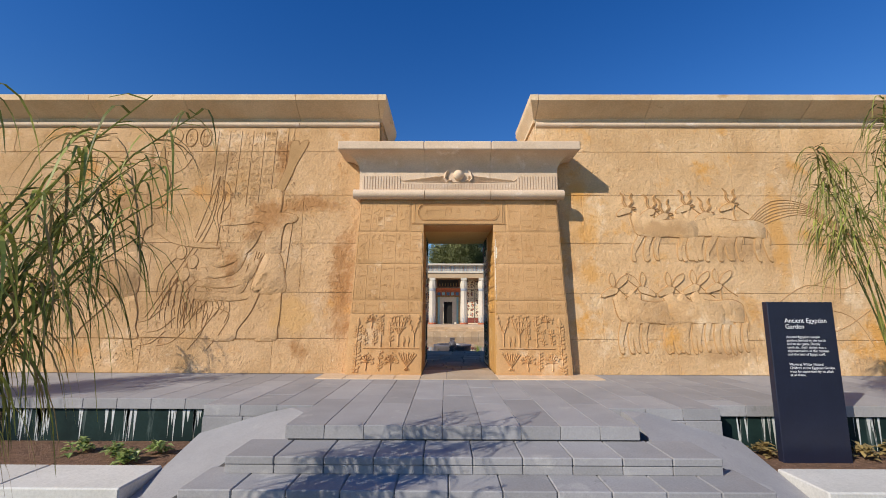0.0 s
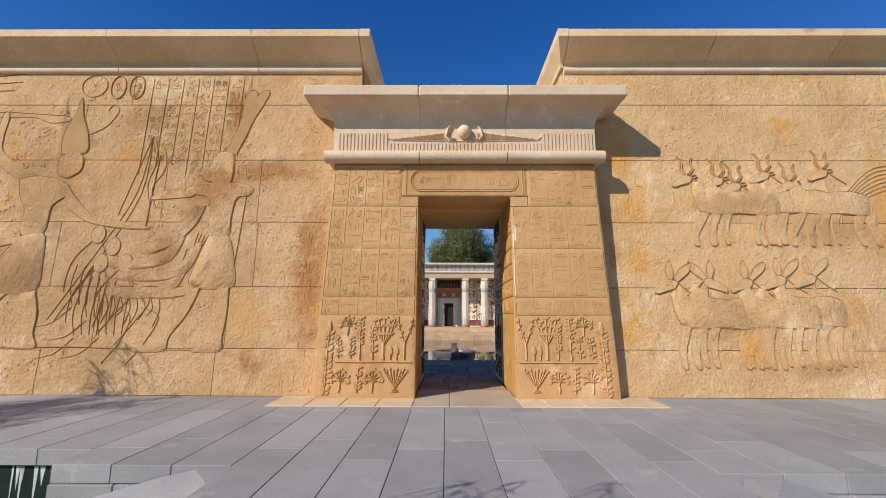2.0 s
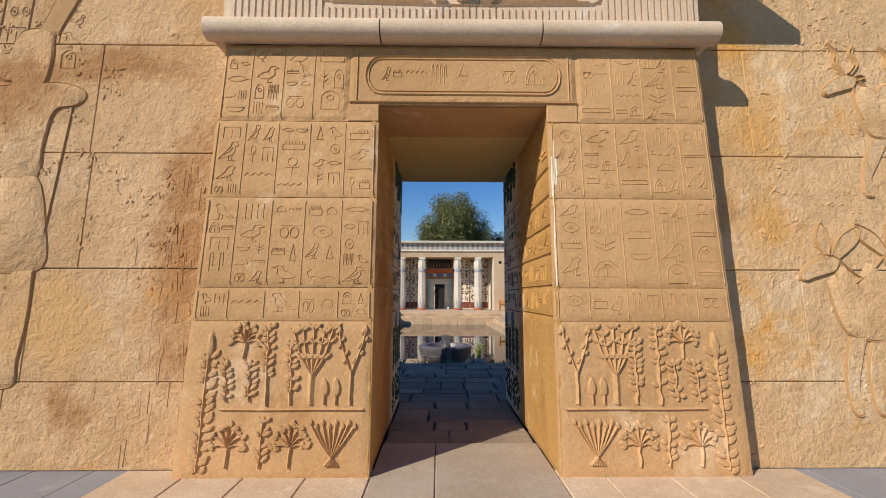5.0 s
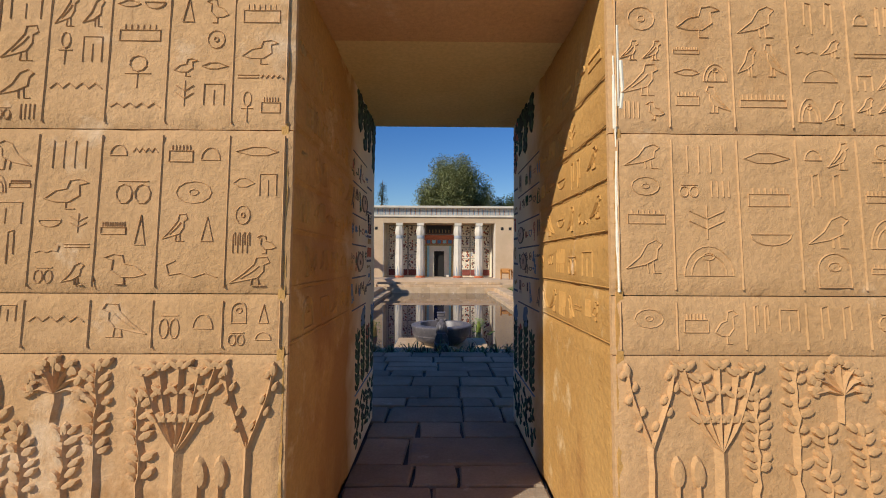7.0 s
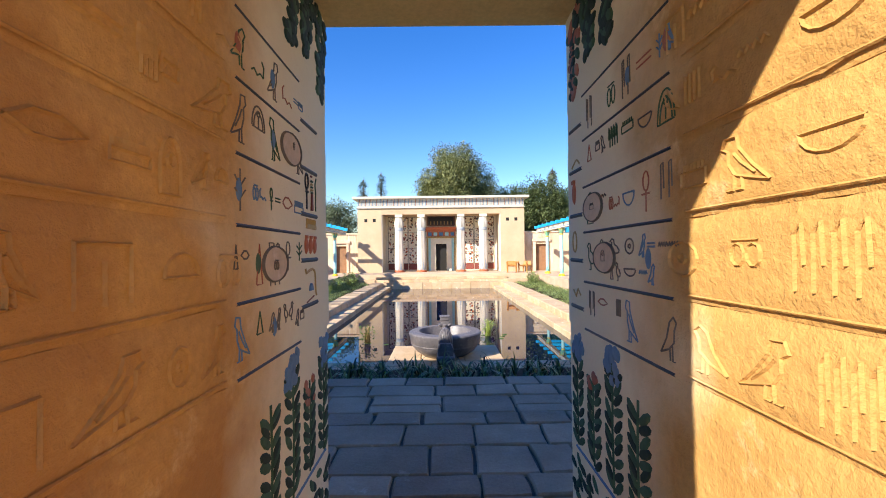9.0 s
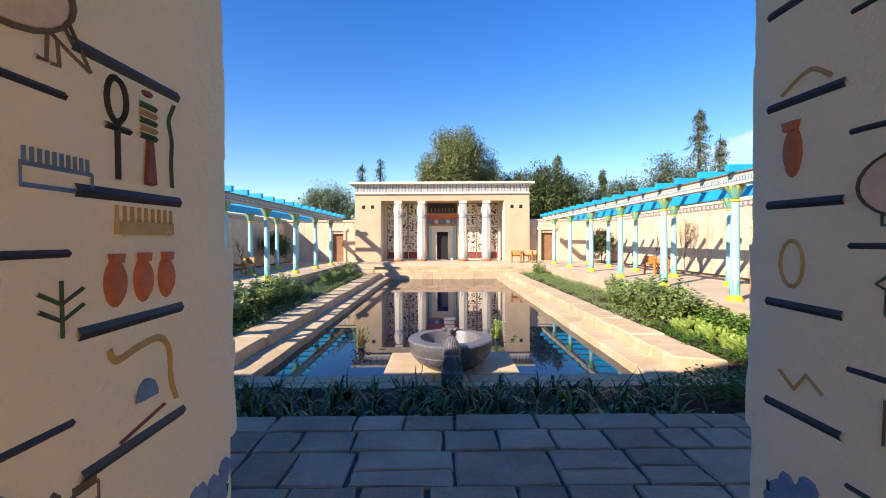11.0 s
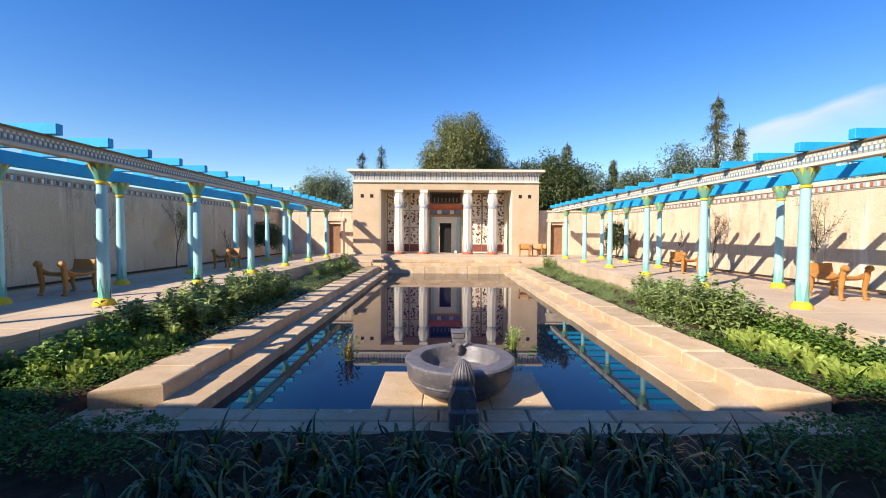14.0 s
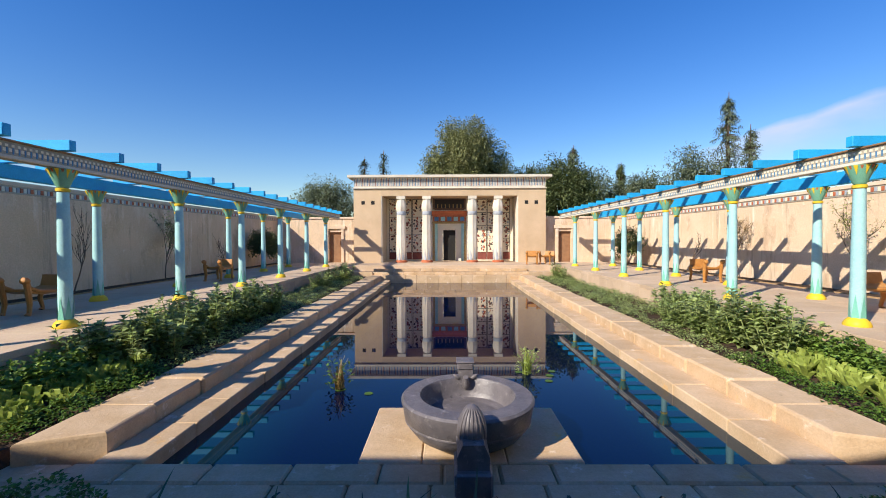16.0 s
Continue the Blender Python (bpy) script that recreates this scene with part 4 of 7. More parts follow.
# courtyard walls
X_W = 10.2
for s in (-1, 1):
    t = thing("wall_bed", "narrow dark soil strip along the foot of the wall", "soil", kind="structure")
    a, b = sorted((s * 9.55, s * 10.19))
    part("soil", Geo().box(a, b, 14.0, 37.8, Z_WALK - 0.05, Z_WALK + 0.012, c=0.004), M_SOIL, t)
    part("edging", Geo().box(*sorted((s * 9.50, s * 9.55)), 14.0, 37.8, Z_WALK - 0.05, Z_WALK + 0.03, c=0.008), M_JOINT, t)
for s, nm in ((-1, "wall_court_west"), (1, "wall_court_east")):
    w = thing(nm, "weathered buff rendered courtyard wall with a painted cap band", "wall", kind="structure")
    a, b = sorted((s * X_W, s * (X_W + 0.4)))
    part("body", Geo().box(a, b, 11.0, 38.4, -1.2, 2.62), M_CWALL, w)
    a, b = sorted((s * (X_W - 0.05), s * (X_W + 0.45)))
    part("cap", Geo().box(a, b, 11.26, 38.4, 2.80, 2.90, c=0.01), M_CORN, w)
    a, b = sorted((s * (X_W - 0.02), s * (X_W + 0.41)))
    part("frieze_band", Geo().box(a, b, 11.26, 38.4, 2.62, 2.80), M_BEAM, w)
    bands = [Geo(), Geo(), Geo()]
    y, k = 13.0, 0
    while y < 38:
        a, b = sorted((s * (X_W - 0.035), s * (X_W - 0.018)))
        bands[k % 3].box(a, b, y, y + 0.062, 2.66, 2.765)
        y, k = y + 0.085, k + 1
    for gb_, m in zip(bands, (M_LIME, M_GREYB, M_TERRA)):
        part("frieze_blocks", gb_, m, w)
wn_ = thing("wall_court_north", "buff rendered back wall with brown side doors", "wall", kind="structure")
for s in (-1, 1):
    for a, b, z0, z1 in ((5.4, 6.40, -1, 2.75), (7.15, 10.25, -1, 2.75), (6.40, 7.15, 1.98, 2.75), (6.40, 7.15, -1, 0.16)):
        p, q = sorted((s * a, s * b))
        part("body", Geo().box(p, q, 37.9, 38.3, z0, z1), M_CWALL, wn_)
    p, q = sorted((s * 5.4, s * 10.25))
    part("cap", Geo().box(p, q, 37.84, 38.34, 2.75, 2.86, c=0.01), M_CORN, wn_)
    d = thing("side_door", "closed brown wooden door in a stepped buff surround", "door", kind="structure")
    p, q = sorted((s * 6.42, s * 7.13))
    part("leaf", Geo().box(p, q, 38.05, 38.1, 0.17, 1.97, c=0.006), M_DOOR, d)
    for a, b in ((6.24, 6.40), (7.15, 7.31)):
        p, q = sorted((s * a, s * b))
        part("jamb", Geo().box(p, q, 37.82, 37.9, 0.17, 2.14, c=0.01), M_CORN, d)
    p, q = sorted((s * 6.14, s * 7.41))
    part("lintel", Geo().box(p, q, 37.80, 37.9, 2.142, 2.34, c=0.02), M_CORN, d)

# ---- temple ----
YT, ZT = 37.3, 0.19
temple = thing("temple_pavilion", "buff rendered temple pavilion with four white columns and a striped cornice", "temple", kind="structure")
for s in (-1, 1):
    a, b = sorted((s * 3.95, s * 5.53))
    body = Geo().box(a, b, YT, 42, -1.2, 4.42)
    part("wing_wall", body, M_TEMPLE, temple)
    for xw in (4.42, 4.98):
        a, b = sorted((s * (xw - 0.1), s * (xw + 0.1)))
        part("small_window", Geo().box(a, b, YT - 0.006, YT + 0.05, 3.54, 3.75), M_DARK, temple, "small square dark opening")
    a, b = sorted((s * 3.90, s * 3.955))
    part("side_lining", Geo().box(a, b, YT + 0.02, 39.3, ZT, 4.03), M_COLUMN, temple)
part("lintel_beam", Geo().box(-3.96, 3.96, YT - 0.003, YT + 0.7, 4.03, 4.43), M_TEMPLE, temple)
part("porch_ceiling", Geo().box(-3.95, 3.95, YT + 0.7, 39.5, 4.06, 4.4), M_TEMPLE, temple)
part("roof", Geo().box(-5.5, 5.5, YT + 0.05, 42, 4.42, 5.1), M_TEMPLE, temple)
ya = YT
prof = [(ya + 0.6, 4.50), (ya - 0.03, 4.50), (ya - 0.03, 4.58)]
prof += [(ya - 0.03 - 0.26 * (1 - math.cos(t * math.pi / 12)), 4.58 + 0.46 * math.sin(t * math.pi / 12)) for t in range(1, 7)]
prof += [(ya + 0.6, 5.04)]
part("cavetto", Geo().extrude(prof, -5.5, 5.5, "x"), M_COLUMN, temple)
part("cornice_slab", Geo().box(-5.82, 5.82, ya - 0.33, 42.2, 5.05, 5.2, c=0.012), M_COLUMN, temple)
part("torus_roll", Geo().extrude([(ya - 0.03 + 0.07 * math.cos(t * math.pi / 6), 4.465 + 0.045 * math.sin(t * math.pi / 6)) for t in range(12)], -5.56, 5.56, "x"), M_COLUMN, temple, smooth=True)
geos = {}
x, k = -5.46, 0
while x < 5.45:
    m = (M_BLUEP, None, M_MAROON, None, M_BLUEP, None, M_GREYB, None)[k % 8]
    if m:
        g = geos.setdefault(m.name, (Geo(), m))[0]
        pts = [(ya - 0.036 - 0.26 * (1 - math.cos(t * math.pi / 12)), 4.60 + 0.44 * math.sin(t * math.pi / 12)) for t in range(0, 6)]
        v = [(xx, p[0], p[1]) for p in pts for xx in (x, x + 0.038)]
        g.add(v, [(2 * i, 2 * i + 1, 2 * i + 3, 2 * i + 2) for i in range(5)])
    x, k = x + 0.046, k + 1
for g, m in geos.values():
    part("cornice_stripes", g, m, temple)
part("porch_floor", Geo().box(-5.4, 5.4, 34.6, 40, -1.2, ZT, c=0.01), M_WALK, temple)
tsteps = thing("temple_steps", "wide shallow buff stone steps below the porch", "steps", kind="structure")
for k in range(3):
    z1, yf = ZT - 0.15 * (k + 1), 34.6 - 0.26 * (k + 1)
    hw = 3.9
    n = (13, 15, 14)[k]
    for j in range(n):
        xa, xb = -hw + 2 * hw * j / n, -hw + 2 * hw * (j + 1) / n
        piece(tsteps, "step_stone", M_SANDST, xa + 0.003, xb - 0.003, yf, 34.62, z1 - (0.15 if k < 2 else 0.7), z1 - 0.002, c=0.01)
for s in (-1, 1):
    a, b = sorted((s * 3.9, s * 5.6))
    part("cheek", Geo().box(a, b, 34.0, 34.62, -1.2, -0.1, c=0.012), M_SANDST, tsteps)
part("far_coping", Geo().box(-4.28, 4.28, 33.9, 34.1, -1.0, -0.42, c=0.012), M_SANDST, tsteps)

# porch back wall with door, panels and window
YB = 39.3
bw = thing("porch_back_wall", "painted porch wall with mural panels round a dark doorway", "wall", kind="structure")
for a, b, z0, z1 in ((-3.95, -1.05, ZT, 4.06), (1.05, 3.95, ZT, 4.06), (-1.05, -0.38, ZT, 4.06), (0.38, 1.05, ZT, 4.06), (-0.38, 0.38, 2.1, 3.38), (-0.38, 0.38, 4.0, 4.06)):
    part("wall", Geo().box(a, b, YB, YB + 0.3, z0, z1), M_LIME, bw)
part("doorway_dark", Geo().box(-0.4, 0.4, YB + 0.25, YB + 0.3, ZT, 2.12), M_DARK, bw, "dark open doorway")
for s in (-1, 1):
    a, b = sorted((s * 0.74, s * 0.90))
    part("door_post", Geo().box(a, b, YB - 0.08, YB, ZT, 2.5, c=0.01), M_TURQ, bw)
    a, b = sorted((s * 0.92, s * 1.02))
    part("door_post_trim", Geo().box(a, b, YB - 0.07, YB, ZT, 2.5, c=0.01), M_OCHRE, bw)
part("door_head", Geo().box(-1.05, 1.05, YB - 0.12, YB, 2.5, 2.62, c=0.01), M_OCHRE, bw)
part("door_frieze", Geo().box(-1.02, 1.02, YB - 0.09, YB, 2.63, 2.95, c=0.01), M_TERRA, bw)
for k in range(5):
    x = -0.8 + 0.4 * k
    part("frieze_panel", Geo().box(x - 0.13, x + 0.13, YB - 0.1, YB - 0.088, 2.67, 2.91), M_BLUEP if k % 2 == 0 else M_TURQ, bw)
part("door_cornice", Geo().extrude([(YB, 2.96), (YB - 0.08, 2.96), (YB - 0.1, 3.1), (YB - 0.2, 3.28), (YB, 3.28)], -1.08, 1.08, "x"), M_TERRA, bw)
part("transom_dark", Geo().box(-0.9, 0.9, YB - 0.02, YB - 0.004, 3.45, 4.0), M_BLACK, bw, "dark window over the door")
for a, b, z0, z1 in ((-1.02, -0.9, 3.38, 4.06), (0.9, 1.02, 3.38, 4.06), (-0.9, 0.9, 3.34, 3.45), (-0.9, 0.9, 4.0, 4.06)):
    part("transom_frame", Geo().box(a, b, YB - 0.06, YB - 0.003, z0, z1), M_BROWN, bw)
for k in range(7):
    x = -0.72 + 0.24 * k
    part("transom_grille", Geo().box(x - 0.03, x + 0.03, YB - 0.05, YB - 0.02, 3.46, 3.7), M_OCHRE, bw)


def column(x):
    c = thing("temple_column", "white lotus-bud temple column with painted grey-blue base leaves", "column", "porch columns", "structure", pose(x, YT + 0.25, ZT))
    n = 24
    def fl(prof):
        g = Geo()
        v, f = [], []
        for r, z in prof:
            for i in range(n):
                a = 2 * math.pi * i / n
                q = r * (1 + 0.055 * math.cos(8 * a))
                v.append((q * math.cos(a), q * math.sin(a), z))
        for k in range(len(prof) - 1):
            f += [(k * n + i, k * n + (i + 1) % n, (k + 1) * n + (i + 1) % n, (k + 1) * n + i) for i in range(n)]
        return g.add(v, f)
    part("base", Geo().lathe([(0.33, 0), (0.35, 0.04), (0.34, 0.09), (0.27, 0.13)], 20), M_TERRA, c, smooth=True)
    part("shaft", fl([(0.25, 0.12), (0.285, 0.35), (0.285, 0.9), (0.25, 2.75)]), M_COLUMN, c, smooth=True)
    part("neck_band", Geo().lathe([(0.255, 2.74), (0.27, 2.76), (0.27, 2.94), (0.255, 2.96)], 20), M_GREYB, c, smooth=True)
    part("capital", fl([(0.25, 2.95), (0.30, 3.1), (0.295, 3.3), (0.22, 3.66)]), M_COLUMN, c, smooth=True)
    part("abacus", Geo().box(-0.25, 0.25, -0.25, 0.25, 3.66, 3.842, c=0.01), M_COLUMN, c)
    lv = Geo()
    for i in range(8):
        a = 2 * math.pi * (i + 0.5) / 8
        for w, h in ((0.05, 0.75), (0.03, 0.5)):
            d = 0 if w > 0.04 else 0.2
            ca, sa = math.cos(a + d), math.sin(a + d)
            lv.add([(0.296 * ca - w * sa, 0.296 * sa + w * ca, 0.16), (0.296 * ca + w * sa, 0.296 * sa - w * ca, 0.16), (0.30 * ca, 0.30 * sa, 0.16 + h)], [(0, 1, 2)])
    part("base_leaves", lv, M_GREYB, c)
    return c


for x in (-2.81, -1.32, 1.32, 2.81):
    column(x)

# ---- pergolas ----
POST_Y = [16.4 + 2.93 * k for k in range(7)]
Z_BEAM = 2.66


def pergola_post(at):
    p = thing("pergola_post", "turquoise papyrus-shaped pergola post with a yellow foot", "post", "pergola posts", "", at)
    h = Z_BEAM - Z_WALK
    part("foot", Geo().lathe([(0.175, 0.0), (0.178, 0.02), (0.15, 0.08), (0.10, 0.13)], 18), M_YEL, p, smooth=True)
    part("shaft", Geo().lathe([(0.088, 0.11), (0.098, 0.35), (0.092, 1.2), (0.078, h - 0.36)], 14), M_TURQ, p, smooth=True)
    sh = Geo()
    for i in range(6):
        a = 2 * math.pi * i / 6
        ca, sa = math.cos(a), math.sin(a)
        sh.add([(0.096 * ca - 0.05 * sa, 0.096 * sa + 0.05 * ca, 0.12), (0.096 * ca + 0.05 * sa, 0.096 * sa - 0.05 * ca, 0.12), (0.103 * ca, 0.103 * sa, 0.5)], [(0, 1, 2)])
    part("foot_leaves", sh, M_SHOOT, p)
    part("collar", Geo().lathe([(0.086, h - 0.352), (0.094, h - 0.345), (0.094, h - 0.305), (0.086, h - 0.298)], 14), M_YEL, p, smooth=True)
    cap = part("capital", Geo().lathe([(0.075, h - 0.29), (0.10, h - 0.24), (0.135, h - 0.15), (0.185, h - 0.05), (0.20, h - 0.005)], 18), M_GREEN, p, smooth=True)
    for m, off in ((M_YEL, 0.0), (M_TERRA, 0.5)):
        pt = Geo()
        for i in range(9):
            a = 2 * math.pi * (i + off) / 9
            ca, sa = math.cos(a), math.sin(a)
            r0, r1, w = 0.145, 0.207, (0.027 if off == 0 else 0.020)
            z0 = h - (0.16 if off == 0 else 0.12)
            pt.add([(r0 * ca, r0 * sa, z0), (r1 * ca - w * sa, r1 * sa + w * ca, h - 0.012), (r1 * ca + w * sa, r1 * sa - w * ca, h - 0.012)], [(0, 1, 2)])
        part("petals", pt, m, cap)
    return p


first = None
for s in (-1, 1):
    for xr in (6.22, 8.1):
        for y in POST_Y:
            m = pose(s * xr, y, Z_WALK, 0, 0, 11 * y)
            first = copy_thing(first, m) if first else pergola_post(m)
    for xr, nm in ((6.22, "front"), (8.1, "back")):
        bm_ = thing("pergola_beam", "long painted pergola beam with a patterned frieze" if xr < 7 else "long blue pergola beam by the wall", "beam")
        a, b = sorted((s * (xr - 0.07), s * (xr + 0.07)))
        part("beam", Geo().box(a, b, 14.6, 36.6, Z_BEAM, Z_BEAM + 0.26, c=0.008), M_BEAM if xr < 7 else M_BLUE, bm_)
        if xr < 7:
            a, b = sorted((s * (xr - 0.10), s * (xr + 0.10)))
            part("bottom_fillet", Geo().box(a, b, 14.6, 36.6, Z_BEAM + 0.001, Z_BEAM + 0.05, c=0.006), M_COLUMN, bm_)
            part("top_fillet", Geo().box(a, b, 14.6, 36.6, Z_BEAM + 0.235, Z_BEAM + 0.265, c=0.006), M_DOOR, bm_)
            dots, dots2 = Geo(), Geo()
            y = 14.7
            while y < 36.5:
                a, b = sorted((s * (xr - 0.076), s * (xr - 0.069)))
                dots.box(a, b, y, y + 0.042, Z_BEAM + 0.10, Z_BEAM + 0.145)
                dots.box(a, b, y + 0.035, y + 0.075, Z_BEAM + 0.165, Z_BEAM + 0.20)
                dots2.box(a, b, y + 0.05, y + 0.07, Z_BEAM + 0.07, Z_BEAM + 0.155)
                y += 0.085
            part("frieze_marks", dots, M_LIME, bm_)
            part("frieze_bars", dots2, M_BLUEP, bm_)
    y = 15.25
    while y < 36.6:
        r = thing("pergola_rafter", "bright blue painted pergola rafter", "rafter", "pergola rafters")
        a, b = sorted((s * 5.97, s * 8.45))
        part("board", Geo().box(a, b, y - 0.06, y + 0.06, Z_BEAM + 0.268, Z_BEAM + 0.43, c=0.008), M_BLUE, r)
        y += 1.0


# ---- stone basin on its slab ----
slab = thing("basin_slab", "pale sandstone slab jutting into the pool under the basin", "slab")
for a, b in ((-1.0, -0.42), (-0.415, 0.36), (0.365, 1.06)):
    part("slab_stone", Geo().box(a, b, Y_N + 0.003, 17.72, -0.9, Z_LEDGE + 0.004, c=0.012), M_SANDST, slab)
basin = thing("stone_basin", "round dark grey polished stone basin with carved heads on the rim", "basin", at=pose(0.02, 16.95, Z_LEDGE + 0.004))
SB = 1.04
prof = [(0.30, 0.0), (0.40, 0.02), (0.52, 0.10), (0.595, 0.20), (0.60, 0.235), (0.615, 0.25), (0.63, 0.36), (0.645, 0.40), (0.645, 0.425), (0.625, 0.445),
        (0.465, 0.452), (0.45, 0.43), (0.44, 0.33), (0.40, 0.26), (0.2, 0.24), (0.01, 0.238)]
part("bowl", Geo().lathe([(a * SB, b) for a, b in prof], 56), M_BASALT, basin, smooth=True)
part("bowl_groove", Geo().lathe([(0.619, 0.215), (0.636, 0.225), (0.636, 0.24), (0.624, 0.25)], 56), M_BASALT, basin, smooth=True)
fg = Geo()
fg.box(-0.15, 0.15, -1.06, -0.66, 0.0, 0.20, c=0.018)
fg.extrude([(-0.125, 0.195), (-0.13, 0.30), (-0.085, 0.40), (0.085, 0.40), (0.13, 0.30), (0.125, 0.195)], -1.0, -0.60, "y")
head = part("carved_head", fg, M_BASALT, basin, "plain carved head block with a striped headcloth")
part("headcloth", Geo().lathe([(0.125, 0.37), (0.127, 0.43), (0.115, 0.50), (0.09, 0.56), (0.055, 0.61), (0.018, 0.635), (0.001, 0.637)], 28, pose(0, -0.76, 0), 1.2), M_BASALT, head, smooth=True)
for k in range(7):
    a = math.radians(-90 + 17 * (k - 3))
    rib = [(q * math.cos(a), -0.76 + 1.2 * q * math.sin(a), z) for q, z in ((0.127, 0.39), (0.126, 0.44), (0.113, 0.508), (0.087, 0.567), (0.053, 0.614))]
    part("rib", Geo().tube(rib, 0.0075, 5), M_BASALT, head, smooth=True)
bg2 = Geo()
bg2.extrude([(-0.045, 0.30), (-0.085, 0.52), (-0.08, 0.55), (0.08, 0.55), (0.085, 0.52), (0.045, 0.30)], 0.45, 0.61, "y")
bg2.box(-0.09, 0.09, 0.44, 0.63, 0.551, 0.625, c=0.012)
back_head = part("carved_head", bg2, M_BASALT, basin, "plain carved head block on the rim")
part("block_cap", Geo().box(-0.10, 0.10, 0.43, 0.64, 0.626, 0.645, c=0.006), M_BASALT, back_head)
for f in (-1, 1):
    part("ear", Geo().lathe([(0.001, -0.05), (0.02, -0.03), (0.026, 0.0), (0.015, 0.04), (0.001, 0.055)], 10, pose(f * 0.092, 0.46, 0.47, 0, f * 55, 0)), M_BASALT, back_head, smooth=True)
part("muzzle", Geo().lathe([(0.001, -0.06), (0.035, -0.04), (0.045, 0.0), (0.04, 0.05), (0.03, 0.1)], 12, pose(0, 0.43, 0.40, 25, 0, 0)), M_BASALT, back_head, smooth=True)


# ---- chairs ----
def chair(at):
    c = thing("wooden_armchair", "low golden-brown carved wooden chair with beast-headed front legs", "chair", "garden chairs", "", at)
    for sx in (-1, 1):
        g = Geo()
        g.tube([(sx * 0.27, -0.36, 0.0), (sx * 0.27, -0.33, 0.05), (sx * 0.26, -0.31, 0.2), (sx * 0.27, -0.335, 0.4), (sx * 0.27, -0.36, 0.6)], [0.055, 0.035, 0.042, 0.052, 0.05], 8)
        leg = part("front_leg", g, M_WOOD, c, smooth=True)
        part("beast_head", Geo().lathe([(0.001, -0.075), (0.05, -0.055), (0.072, 0.0), (0.06, 0.05), (0.001, 0.075)], 10, pose(sx * 0.27, -0.385, 0.64, 70, 0, 0)), M_WOOD, leg, smooth=True)
        g = Geo()
        g.tube([(sx * 0.26, 0.33, 0.0), (sx * 0.26, 0.36, 0.05), (sx * 0.26, 0.31, 0.22), (sx * 0.26, 0.35, 0.42)], [0.05, 0.033, 0.04, 0.05], 8)
        part("back_leg", g, M_WOOD, c, smooth=True)
        part("side_rail", Geo().tube([(sx * 0.265, -0.33, 0.52), (sx * 0.265, -0.15, 0.43), (sx * 0.265, 0.15, 0.40), (sx * 0.265, 0.36, 0.46)], [0.04, 0.035, 0.035, 0.04], 8), M_WOOD, c, smooth=True)
    v, f = [], []
    for j in range(9):
        y = -0.33 + 0.68 * j / 8
        z = 0.40 + 0.09 * (2 * j / 8 - 0.9) ** 2
        v += [(-0.25, y, z), (0.25, y, z), (0.25, y, z - 0.04), (-0.25, y, z - 0.04)]
    for j in range(8):
        f += [(4 * j + i, 4 * j + (i + 1) % 4, 4 * j + 4 + (i + 1) % 4, 4 * j + 4 + i) for i in range(4)]
    f += [(0, 1, 2, 3), (32, 33, 34, 35)]
    part("seat", Geo().add(v, f), M_WOOD, c, smooth=True)
    part("backrest", Geo().extrude([(0.30, 0.44), (0.36, 0.70), (0.42, 0.70), (0.38, 0.42)], -0.25, 0.25, "x"), M_WOOD, c)
    return c


c0 = chair(pose(-8.02, 20.68, Z_WALK, 0, 0, -6))
for x, y, z, r in ((-7.9, 27.05, Z_WALK, -4), (8.07, 20.65, Z_WALK, 5), (8.0, 26.2, Z_WALK, 4), (4.35, 35.4, ZT, -10), (5.15, 35.3, ZT, -35)):
    copy_thing(c0, pose(x, y, z, 0, 0, r))


# ---- plants ----
def leaf(g, base, d, length, width, r, droop=0.25, up=Vector((0, 0, 1))):
    """One folded pointed leaf."""
    d = d.normalized()
    side = d.cross(up)
    side = side.normalized() if side.length > 0.05 else d.orthogonal().normalized()
    mid = base + d * length * 0.45 + Vector((0, 0, -droop * length * 0.1))
    tip = base + d * length + Vector((0, 0, -droop * length))
    fold = side.cross(d) * width * 0.15
    k = len(g.v)
    g.v += [tuple(base), tuple(mid + side * width / 2 + fold), tuple(tip), tuple(mid - side * width / 2 + fold), tuple(mid)]
    g.f += [(k, k + 1, k + 4), (k + 1, k + 2, k + 4), (k, k + 4, k + 3), (k + 4, k + 2, k + 3)]


def ribbon(g, pts, w):
    """A strap leaf along points, narrowing to its tip."""
    k, n = len(g.v), len(pts)
    for i, p in enumerate(pts):
        p = Vector(p)
        d = (Vector(pts[min(i + 1, n - 1)]) - Vector(pts[max(i - 1, 0)])).normalized()
        s = d.cross(Vector((0, 0, 1)))
        s = s.normalized() if s.length > 0.05 else Vector((1, 0, 0))
        q = w * (1 - (i / (n - 1)) ** 2.2) * 0.5 + 0.001
        g.v += [tuple(p + s * q), tuple(p - s * q)]
    for i in range(n - 1):
        g.f.append((k + 2 * i, k + 2 * i + 1, k + 2 * i + 3, k + 2 * i + 2))


def rdir(r, zlo=-0.2, zhi=1.0):
    a, z = r.uniform(0, 2 * math.pi), r.uniform(zlo, zhi)
    q = math.sqrt(max(0, 1 - z * z))
    return Vector((q * math.cos(a), q * math.sin(a), z))


